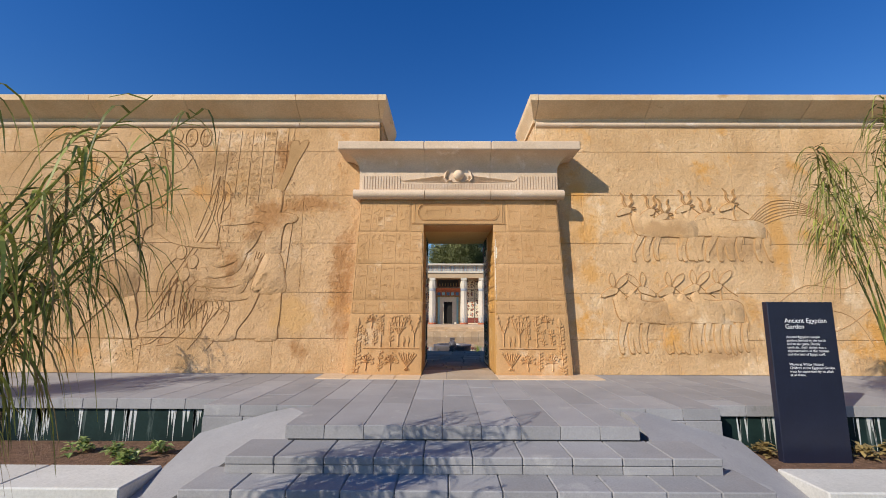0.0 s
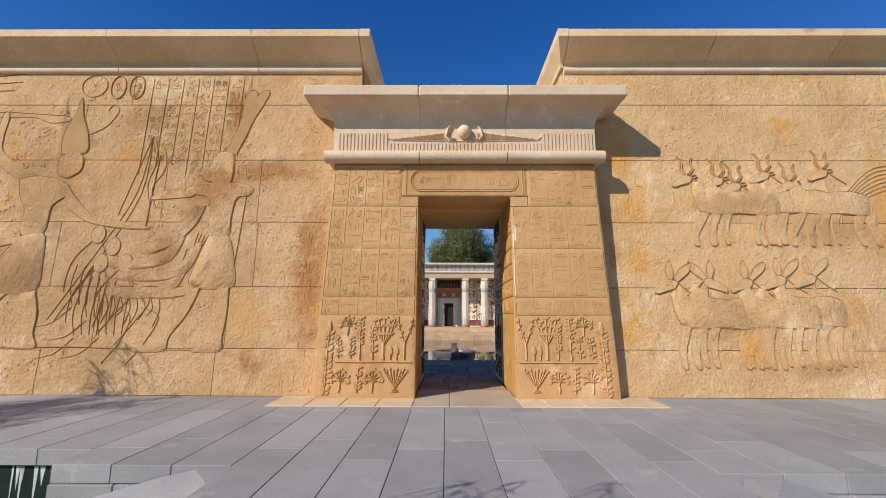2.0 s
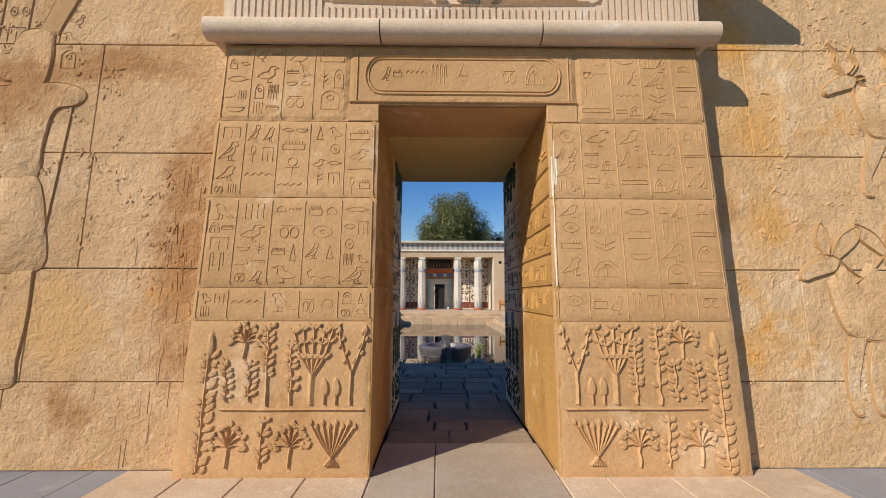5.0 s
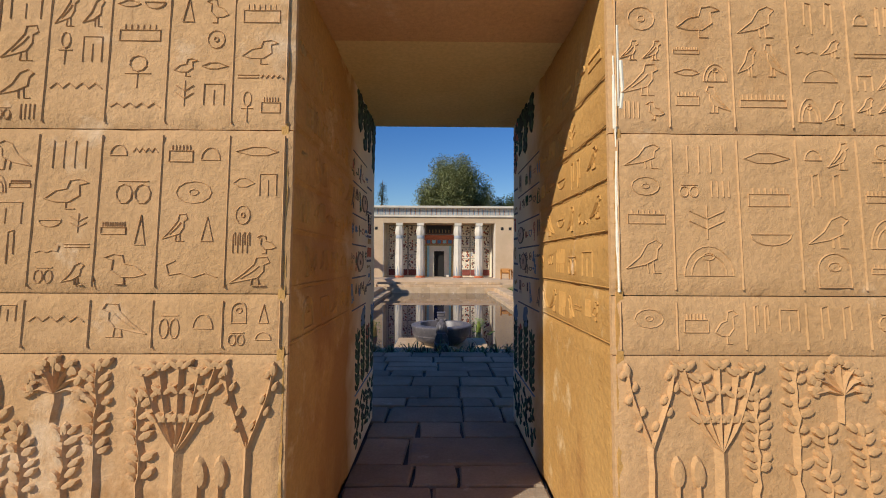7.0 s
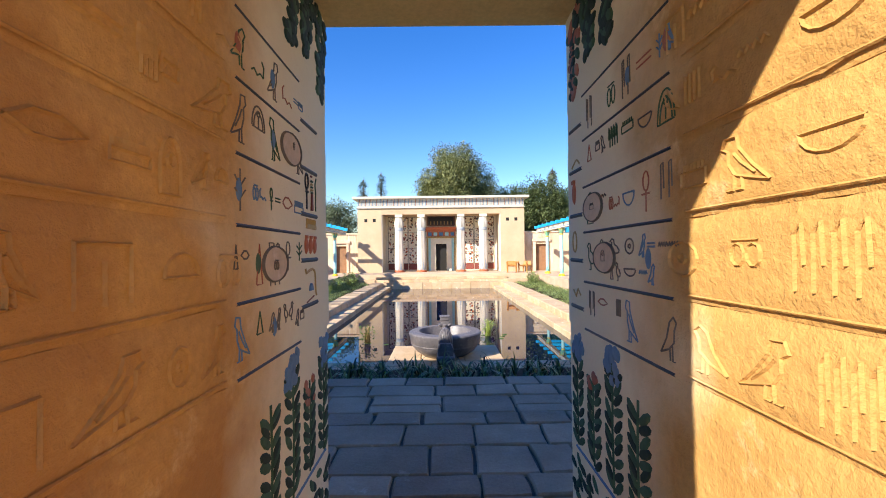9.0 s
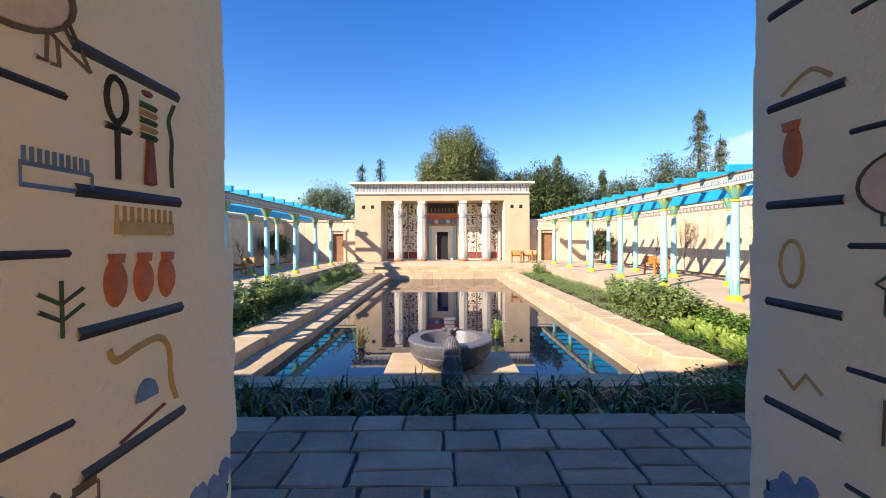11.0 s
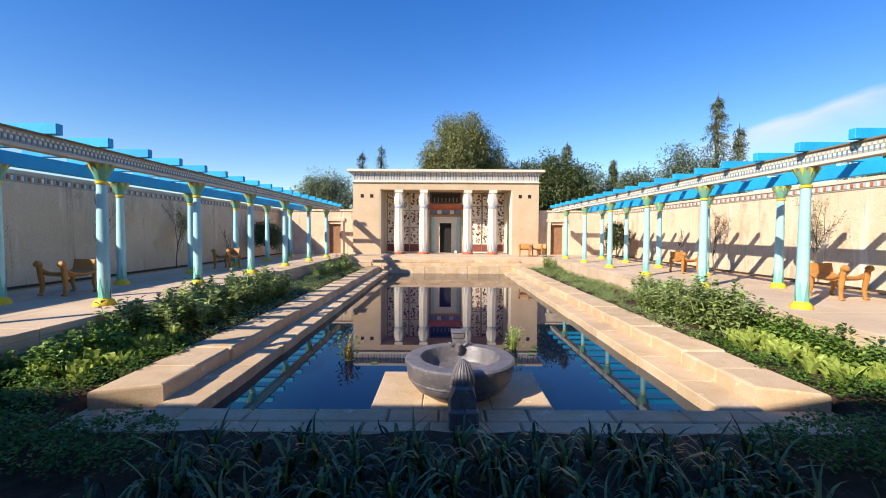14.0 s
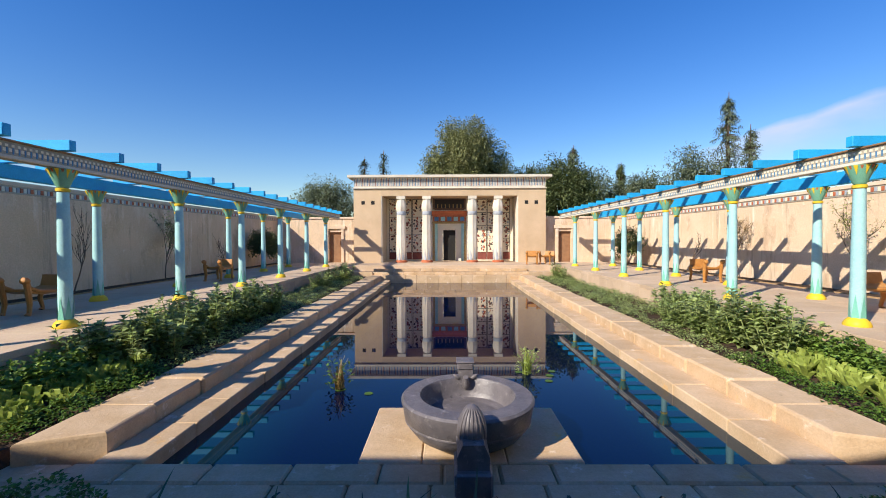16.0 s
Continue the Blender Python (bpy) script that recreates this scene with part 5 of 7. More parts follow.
def leek(seed):
    r = random.Random(seed)
    t = thing("leek_plant", "grey-green leek plant with long arching strap leaves", "leek", "leeks in the front bed")
    g = Geo()
    for k in range(16):
        a = r.uniform(0, 6.28)
        L, out = r.uniform(0.26, 0.56), r.uniform(0.08, 0.30)
        flop, turn = r.choice((0.2, 0.7, 1.0, 1.2, 1.4)), r.uniform(-0.6, 0.6)
        pts = []
        for i in range(8):
            q = i / 7
            late = max(0, q - 0.45)
            rad = out * q ** 1.4 + 0.45 * L * flop * late
            b = a + turn * q * q
            pts.append((rad * math.cos(b), rad * math.sin(b), L * (q - flop * 3.0 * late ** 1.8)))
        ribbon(g, pts, r.uniform(0.022, 0.036))
    part("foliage", g, M_LEEK, t)
    part("stem", Geo().tube([(0, 0, -0.03), (0, 0, 0.12), (0, 0, 0.2)], [0.022, 0.018, 0.01], 7), M_LETT, t)
    return t


rg = random.Random(3)
kinds = [leek(k) for k in range(7)]
cells = [(x, y) for y in (14.05, 14.35, 14.65, 14.92, 15.2) for x in [-2.3 + 0.29 * i for i in range(17)]]
used = set()
for n, (x, y) in enumerate(cells):
    m = pose(x + rg.uniform(-0.14, 0.14), y + rg.uniform(-0.1, 0.1), -0.43, rg.uniform(-6, 6), rg.uniform(-6, 6), rg.uniform(0, 360))
    k = n % 7
    if k not in used:
        kinds[k].matrix_basis = m
        used.add(k)
    else:
        copy_thing(kinds[k], m)


def bean(seed):
    r = random.Random(seed)
    t = thing("bean_plant", "bushy grey-green broad bean plant", "bean plant", "bean plants in the beds")
    g, st = Geo(), Geo()
    for k in range(11):
        a, out = r.uniform(0, 6.28), r.uniform(0.05, 0.36)
        H = r.uniform(0.32, 0.74)
        top = Vector((out * math.cos(a), out * math.sin(a), H))
        st.tube([(0.3 * top.x, 0.3 * top.y, 0), (0.7 * top.x, 0.7 * top.y, H * 0.5), tuple(top)], [0.008, 0.007, 0.004], 4)
        for i in range(26):
            q = 0.10 + 0.90 * i / 25
            p = Vector((top.x * (0.3 + 0.7 * q), top.y * (0.3 + 0.7 * q), H * q))
            d = rdir(r, 0.0, 0.75)
            leaf(g, p + d * 0.015, d, r.uniform(0.11, 0.19) * (1.15 - 0.35 * q), r.uniform(0.07, 0.105), r, 0.25)
    part("foliage", g, M_BEAN, t)
    part("stem", st, M_BEAN, t)
    return t


def lettuce(seed):
    r = random.Random(seed)
    t = thing("lettuce", "bright green upright lettuce head", "lettuce", "lettuces in the beds")
    g = Geo()
    for k in range(16):
        a, tilt, L, W = r.uniform(0, 6.28), r.uniform(0.1, 0.7), r.uniform(0.15, 0.26), r.uniform(0.06, 0.10)
        d = Vector((math.cos(a), math.sin(a), 0))
        s = Vector((-math.sin(a), math.cos(a), 0))
        k0 = len(g.v)
        for i in range(5):
            q = i / 4
            c = d * (0.03 + L * tilt * q ** 1.4) + Vector((0, 0, L * q * (1 - 0.25 * tilt * q)))
            w = W * (0.25 + 0.9 * math.sin(math.pi * (0.15 + 0.75 * q))) * 0.5
            wob = 0.012 * r.uniform(-1, 1) * q
            g.v += [tuple(c + s * w - d * (0.03 * q - wob)), tuple(c + d * 0.01), tuple(c - s * w - d * (0.03 * q + wob))]
        for i in range(4):
            for j in range(2):
                q = k0 + 3 * i + j
                g.f.append((q, q + 1, q + 4, q + 3))
    part("foliage", g, M_LETT, t)
    return t


def herb(seed, mat, name, label, cat, group, rad=0.28, n=260, size=0.045, h=0.22):
    r = random.Random(seed)
    t = thing(name, label, cat, group)
    g = Geo()
    for k in range(n):
        a, q = r.uniform(0, 6.28), math.sqrt(r.random())
        p = Vector((rad * q * math.cos(a), rad * q * math.sin(a), h * (1 - 0.75 * q * q) * r.uniform(0.45, 1)))
        leaf(g, p, rdir(r, -0.1, 0.9), size * r.uniform(0.7, 1.3), size * 0.7, r)
    part("foliage", g, mat, t)
    return t


def scatter(makers, spots, jitter=0.08):
    made = {}
    for n, (x, y, z) in enumerate(spots):
        k = n % len(makers)
        sc = rg.uniform(0.85, 1.15)
        m = pose(x + rg.uniform(-jitter, jitter), y + rg.uniform(-jitter, jitter), z, 0, 0, rg.uniform(0, 360))
        if k not in made:
            made[k] = makers[k]()
            made[k].scale = (sc, sc, sc)
            made[k].matrix_basis = m @ Matrix.Scale(sc, 4)
        else:
            copy_thing(made[k], m @ Matrix.Scale(rg.uniform(0.7, 1.2), 4))


ZB = -0.36
bean_spots, lett_spots, pars_spots, low_spots, chard_spots = [], [], [], [], []
for s in (-1, 1):
    y = 18.7 if s < 0 else 19.2
    while y < (24.2 if s < 0 else 23.2):
        for x in (4.70, 4.96, 5.22, 5.45):
            if rg.random() > 0.12:
                bean_spots.append((s * x, y, ZB))
        y += 0.40
    y = 16.8
    while y < (18.7 if s < 0 else 19.1):
        for x in ((4.52, 4.74, 4.96) if s < 0 else (4.70, 4.90, 5.10)):
            if rg.random() > 0.12:
                lett_spots.append((s * x, y, ZB))
            if rg.random() > 0.35:
                lett_spots.append((s * x, y + 0.15, ZB))
        for x in ((5.15, 5.42) if s < 0 else (5.32, 5.5)):
            chard_spots.append((s * x, y + 0.1, ZB))
        pars_spots.append((s * 4.32, y, ZB - 0.02))
        y += 0.30
    y = 14.4
    while y < 16.8:
        for x in ((2.75, 3.1, 3.45, 3.8, 4.1, 4.4, 4.75, 5.1, 5.5, 6.0, 6.5, 7.0, 7.6) if y < 15.7 else (4.55, 4.85, 5.15, 5.45)):
            if x > 4.3 or y > 14.9:
                pars_spots.append((s * x, y, ZB))
        y += 0.36
    y = 19.0
    while y < 23.5:
        low_spots.append((s * 4.28, y, ZB - 0.03))
        y += 0.55
    y = 24.3 if s < 0 else 23.3
    while y < 33.3:
        for x in (4.35, 4.7, 5.05, 5.38):
            if rg.random() > 0.12:
                low_spots.append((s * x, y, ZB))
        y += 0.45
    for y in (28.6, 29.2, 31.0, 31.8, 32.4, 33.0):
        for x in ((4.8, 5.2) if s < 0 else (5.1,)):
            if s < 0 or y > 31.5:
                bean_spots.append((s * x, y, ZB))
scatter([lambda k=k: bean(20 + k) for k in range(6)], bean_spots)
scatter([lambda k=k: lettuce(40 + k) for k in range(4)], lett_spots)
scatter([lambda k=k: herb(50 + k, M_PARS, "parsley_clump", "low bright green curly parsley clump", "parsley", "parsley clumps") for k in range(4)], pars_spots)
scatter([lambda k=k: herb(60 + k, M_BEAN, "herb_clump", "low soft green herb clump", "herb", "herb clumps", 0.34, 260, 0.05, 0.26) for k in range(3)], low_spots)
scatter([lambda k=k: herb(70 + k, M_CHARD, "leafy_herb", "bushy mid-green leafy herb by the walk", "herb", "leafy herbs", 0.26, 240, 0.085, 0.46) for k in range(3)], chard_spots)


def branchy(name, label, at, seed, H, leaves=0, mat=None, spread=0.5, lsize=0.07, group="wall shrubs", start=None):
    """A shrub of forking stems trained against a wall."""
    r = random.Random(seed)
    t = thing(name, label, "shrub", group, "", at)
    st, lv = Geo(), Geo()
    def grow(p, d, L, rad, lev):
        pts, rr = [p], [rad]
        q = p.copy()
        for i in range(4):
            d = (d + Vector((r.uniform(-0.06, 0.06), r.uniform(-0.25, 0.25), r.uniform(-0.1, 0.16)))).normalized()
            q = q + d * L / 4
            pts.append(q.copy())
            rr.append(rad * (1 - 0.15 * (i + 1)))
            if leaves and lev >= 1:
                for _ in range(leaves):
                    dd = rdir(r, -0.4, 0.8)
                    leaf(lv, q + dd * 0.03, dd, lsize * r.uniform(0.7, 1.3), lsize * 0.5, r)
        st.tube([tuple(x) for x in pts], rr, 5)
        if lev < 3:
            for k in range(3 if lev else 5):
                dd = (d + Vector((r.uniform(-0.15, 0.15), r.uniform(-1, 1) * spread * 1.6, r.uniform(-0.1, 0.5)))).normalized()
                grow(pts[r.choice((2, 3, 4))], dd, L * r.uniform(0.55, 0.8), rad * 0.55, lev + 1)
    grow(Vector((0, 0, -0.02)), Vector((0, 0.05, 1)), H * 0.45, 0.022, 0)
    part("stem", st, M_BARK, t)
    if leaves:
        part("foliage", lv, mat, t)
    return t


for x, y, sd, H, lf, mt in ((-9.7, 20.3, 1, 1.7, 0, None), (-9.85, 23.6, 2, 2.2, 0, None), (-9.7, 27.0, 3, 2.4, 4, M_BEAN), (-9.7, 31.0, 4, 1.8, 0, None),
                            (9.8, 20.0, 6, 2.0, 0, None), (9.8, 23.2, 7, 2.4, 2, M_LETT), (9.8, 27.4, 8, 2.3, 2, M_DRY), (9.8, 30.2, 9, 1.8, 0, None), (9.9, 17.4, 12, 2.0, 0, None), (-9.9, 17.6, 13, 2.0, 0, None)):
    branchy("wall_shrub", "bare branching shrub trained against the wall" if not lf else "thin leafy shrub trained against the wall", pose(x, y, Z_WALK), sd, H, lf, mt)
# ---- trees ----
def tree(name, label, at, seed, H, R, z0, mat, n=9000, size=0.28, top=0.85, girth=1.0):
    r = random.Random(seed)
    t = thing(name, label, "tree", "", "", at)
    st = Geo()
    st.tube([(0, 0, -1.3 * girth), (0.1 * girth, 0, H * 0.3), (0, 0.1 * girth, H * 0.7)], [0.35 * girth, 0.26 * girth, 0.08 * girth], 8)
    lv = Geo()
    clumps = []
    for k in range(130):
        d = rdir(r, -0.75, 1.0)
        q = r.uniform(0.5, 1.0)
        hz = H - z0
        c = Vector((d.x * R * q * (1 - 0.08 * max(0, d.z)), d.y * R * q * (1 - 0.08 * max(0, d.z)), z0 + hz * 0.5 + d.z * hz * 0.5 * q * top))
        clumps.append((c, r.uniform(0.19, 0.33) * R))
    for k in range(16):
        c, _ = clumps[k]
        st.tube([(0, 0, H * 0.35), tuple(c * 0.5 + Vector((0, 0, H * 0.2))), tuple(c)], [0.12 * girth, 0.07 * girth, 0.02 * girth], 5)
    for k in range(n):
        c, cr = clumps[k % len(clumps)]
        d = rdir(r, -1, 1)
        p = c + d * cr * r.uniform(0.35, 1.05)
        leaf(lv, p, (d + rdir(r, -0.6, 0.6)).normalized(), size * r.uniform(0.6, 1.3), size * 0.45, r)
    part("trunk", st, M_BARK, t, smooth=True)
    part("foliage", lv, mat, t)
    return t


def conifer(name, label, at, seed, H, R, z0, mat, gap=0.4, n=75, rise=0.05):
    r = random.Random(seed)
    t = thing(name, label, "tree", "", "", at)
    st, lv = Geo(), Geo()
    st.tube([(0, 0, -1.3), (0, 0, H * 0.6), (0.05, 0, H)], [0.28, 0.14, 0.02], 7)
    z = z0
    while z < H - 0.2:
        q = (H - z) / (H - z0)
        for k in range(9):
            if r.random() < 0.15:
                continue
            a, L = r.uniform(0, 6.28), R * (q ** 0.9) * r.uniform(0.25, 1.1) + 0.12
            zb = z + r.uniform(-0.5, 0.5) * gap
            d = Vector((math.cos(a), math.sin(a), r.uniform(-0.2, 0.2) + rise))
            tip = Vector((0, 0, zb)) + d * L
            st.tube([(0, 0, zb), tuple(tip)], [0.035, 0.008], 4)
            for i in range(n // 3):
                u = r.uniform(0.15, 1.0)
                p = Vector((0, 0, zb)).lerp(tip, u) + Vector((r.uniform(-0.16, 0.16), r.uniform(-0.16, 0.16), r.uniform(-0.22, 0.06) - 0.25 * u * u))
                leaf(lv, p, (d + rdir(r, -0.8, 0.3)).normalized(), r.uniform(0.22, 0.42), 0.075, r, 0.35)
        z += gap
    part("trunk", st, M_BARK, t)
    part("needles", lv, mat, t)
    return t


tree("round_tree", "large rounded olive-green evergreen tree behind the pavilion", pose(1.35, 48.5, 0), 1, 11.5, 3.55, 3.0, M_TREE, 62000, 0.22, 0.92)
tree("dark_tree", "dense dark green tree behind the wall", pose(8.9, 47, 0), 2, 8.3, 3.0, 0.5, M_TREED, 26000, 0.26)
tree("dark_tree", "dense dark green tree behind the wall", pose(6.8, 50, 0), 3, 8.3, 2.6, 0.5, M_TREED, 20000, 0.26)
tree("grey_tree", "grey-green spreading tree behind the wall", pose(-9.6, 46, 0), 4, 6.6, 2.7, 0.5, M_CONI, 18000, 0.22)
conifer("pointed_conifer", "slim pointed conifer rising behind the trees", pose(10.5, 49, 0), 5, 9.4, 1.5, 1.0, M_CONI, 0.4)
conifer("cypress", "dark columnar cypress beyond the wall", pose(15.75, 52, 0), 6, 8.5, 1.15, 1.0, M_TREED, 0.3)
conifer("tall_conifer", "tall ragged conifer beyond the wall", pose(22.2, 47, 0), 7, 13.1, 2.7, 2.0, M_CONI, 0.5, 90, 0.12)
conifer("tall_conifer", "smaller ragged conifer beyond the wall", pose(24.3, 47.5, 0), 8, 10.7, 2.1, 2.0, M_CONI, 0.5, 80, 0.12)
for x, y, h, sd in ((19.9, 48, 9.3, 9), (16.9, 50, 7.6, 10), (31, 41, 9.6, 11), (23.0, 50, 8.4, 14), (12.6, 51, 8.2, 16), (18.2, 54, 8.0, 17)):
    tree("hedge_tree", "distant grey-green tree beyond the wall", pose(x, y, 0), sd, h, 2.8, 0.5, M_CONI, 15000, 0.25)
for x, y, sd in ((-9.3, 34.0, 31), (9.1, 34.6, 32)):
    tree("dark_shrub", "dense dark green needle shrub by the wall", pose(x, y, Z_WALK), sd, 2.0, 0.75, 0.25, M_TREED, 5000, 0.12, 0.9, 0.1)
for x, h in ((-8.45, 9.9), (-6.55, 10.5)):
    conifer("thin_conifer", "thin young conifer beyond the pavilion", pose(x, 56, 0), int(h * 10), h, 1.2, 5.0, M_CONID, 0.55, 42, 0.25)


# ---- strap-leaved cane plants before the wall ----
def canes(at, seed, H, lean, n=16, span=0.9, dens=32, low=1.2, drop=1.0):
    r = random.Random(seed)
    t = thing("cane_plant", "tall cane plant with long drooping yellow-green leaves", "plant", "cane plants", "", at)
    st, lv, dr = Geo(), Geo(), Geo()
    for k in range(n):
        a = r.uniform(0, 6.28)
        out = Vector((math.cos(a) * r.uniform(0.2, span) + lean[0] * r.uniform(0.4, 1), math.sin(a) * r.uniform(0.2, span) + lean[1] * r.uniform(0.4, 1), 0))
        h = H * r.uniform(0.65, 1.0)
        pts = [Vector((0.12 * math.cos(a), 0.12 * math.sin(a), 0)) + out * (q / 6) ** 1.7 + Vector((0, 0, h * (q / 6) - 0.12 * h * (q / 6) ** 4)) for q in range(7)]
        st.tube([tuple(p) for p in pts], [0.011, 0.01, 0.009, 0.008, 0.007, 0.005, 0.003], 5)
        for i in range(dens):
            u = r.uniform(low, 6)
            j = min(int(u), 5)
            p = pts[j].lerp(pts[j + 1], u - j)
            b, L = r.uniform(0, 6.28), r.uniform(0.35, 0.75) * drop
            d = Vector((math.cos(b), math.sin(b), 0)) + out * 0.5
            d = d.normalized()
            k1, k2 = r.uniform(0.15, 0.5), r.uniform(0.8, 1.35)
            blade = [tuple(p + d * (L * (0.8 * q - 0.22 * q * q)) + Vector((0, 0, L * (k1 * q - k2 * q * q)))) for q in (0, 0.2, 0.4, 0.6, 0.8, 1.0)]
            ribbon(dr if r.random() < 0.22 else lv, blade, r.uniform(0.009, 0.019))
    part("stem", st, M_PAPY, t)
    part("foliage", lv, M_PAPY, t)
    part("foliage", dr, M_DRY, t, "dried brown blades")
    return t


canes(pose(-2.8, 3.3, Z_FRONT), 1, 3.3, (0.72, 0.5), 26, 0.5, 38, 2.0, 0.85)
canes(pose(4.75, 6.2, -0.5), 2, 4.3, (-0.9, -0.2), 15, 0.45, 40, 4.3, 0.9)
# unseen plant, added to throw leafy shadow on the west terrace and wall foot
canes(pose(-7.0, 6.3, -0.5), 4, 3.6, (0.1, 0.0), 30, 0.85, 75)
for x, y in ((-3.35, 6.42), (-3.75, 6.3), (-4.25, 6.45), (-3.5, 6.15), (3.25, 6.5), (4.3, 6.4), (4.7, 6.5), (3.95, 6.55)):
    herb(int(100 + x * 10), M_BEAN if x < 0 else M_DRY, "bed_tuft", "small spiky green tuft in the mulch" if x < 0 else "small dry twiggy tuft in the mulch", "plant", "tufts in the front bed", 0.10, 46, 0.10, 0.14).matrix_basis = pose(x, y, -0.5)
for x, y, mt, sd in ((-1.75, 18.8, M_DRY, 1), (1.1, 19.5, M_LETT, 2)):
    rr = random.Random(sd)
    t = thing("water_plant", "small tufted reed growing out of the pool", "water plant", at=pose(x, y, Z_WATER))
    g = Geo()
    for k in range(80):
        a, L, o = rr.uniform(0, 6.28), rr.uniform(0.16, 0.44), rr.uniform(0.05, 0.26)
        ribbon(g, [(0.06 * math.cos(3 * a) + o * q * q * math.cos(a), 0.06 * math.sin(3 * a) + o * q * q * math.sin(a), L * q) for q in (0, 0.25, 0.5, 0.75, 1)], 0.014)
    part("foliage", g, mt, t)
    g = Geo()
    for k in range(70):
        d = rdir(rr, 0.1, 0.9)
        leaf(g, Vector((rr.uniform(-0.18, 0.18), rr.uniform(-0.18, 0.18), rr.uniform(0.02, 0.36))), d, 0.09, 0.04, rr)
    part("foliage", g, M_BEAN if sd == 2 else M_PARS, t)
    for k in range(4):
        lp = thing("lily_pad", "small floating lily pad", "lily pad", "lily pads", at=pose(x + rr.uniform(-0.15, 0.55), y + rr.uniform(-0.4, 0.2), Z_WATER + 0.003))
        part("pad", Geo().lathe([(0.06, 0.0), (0.062, 0.003)], 12), M_PARS, lp)


# ---- sign ----
sign = thing("information_sign", "upright navy blue sign with white lettering", "sign", at=pose(3.67, 6.3, -0.59, 0, 0, 0))
part("panel", Geo().box(-0.36, 0.36, -0.04, 0.04, 0.0, 1.76, c=0.006), M_NAVY, sign)


def words(text, size, x, z, gap=1.25):
    cu = bpy.data.curves.new("lettering", "FONT")
    cu.body, cu.size, cu.space_line, cu.extrude = text, size, gap, 0.0008
    cu.materials.append(M_TEXT)
    ob = new("lettering", cu)
    ob.parent = sign
    ob.matrix_basis = pose(x, -0.043, z, 90, 0, 0)


words("Ancient Egyptian\nGarden", 0.068, -0.19, 1.535, 0.95)
words("Ancient Egyptian temple\ngardens looked to the earth\nand to the gods. Deeply\nsymbolic, their design was a\nrepresentation of the cosmos\nand the land of Egypt itself.", 0.037, -0.19, 1.37, 1.0)
words("Warning: Water Hazard\nChildren in the Egyptian Garden\nmust be supervised by an adult\nat all times.", 0.037, -0.19, 1.08, 1.0)


# ---- carved signs on the portal and walls ----
def arc(cu, cv, ru, rv, a0, a1, n=8):
    return [(cu + ru * math.cos(math.radians(a0 + (a1 - a0) * i / n)), cv + rv * math.sin(math.radians(a0 + (a1 - a0) * i / n))) for i in range(n + 1)]


def curve(pts, n=4):
    """A smooth line through points."""
    out = []
    for i in range(len(pts) - 1):
        p0, p1, p2, p3 = pts[max(i - 1, 0)], pts[i], pts[i + 1], pts[min(i + 2, len(pts) - 1)]
        for k in range(n):
            t = k / n
            out.append(tuple(0.5 * (2 * p1[j] + (p2[j] - p0[j]) * t + (2 * p0[j] - 5 * p1[j] + 4 * p2[j] - p3[j]) * t * t + (3 * p1[j] - p0[j] - 3 * p2[j] + p3[j]) * t ** 3) for j in (0, 1)))
    return out + [pts[-1]]


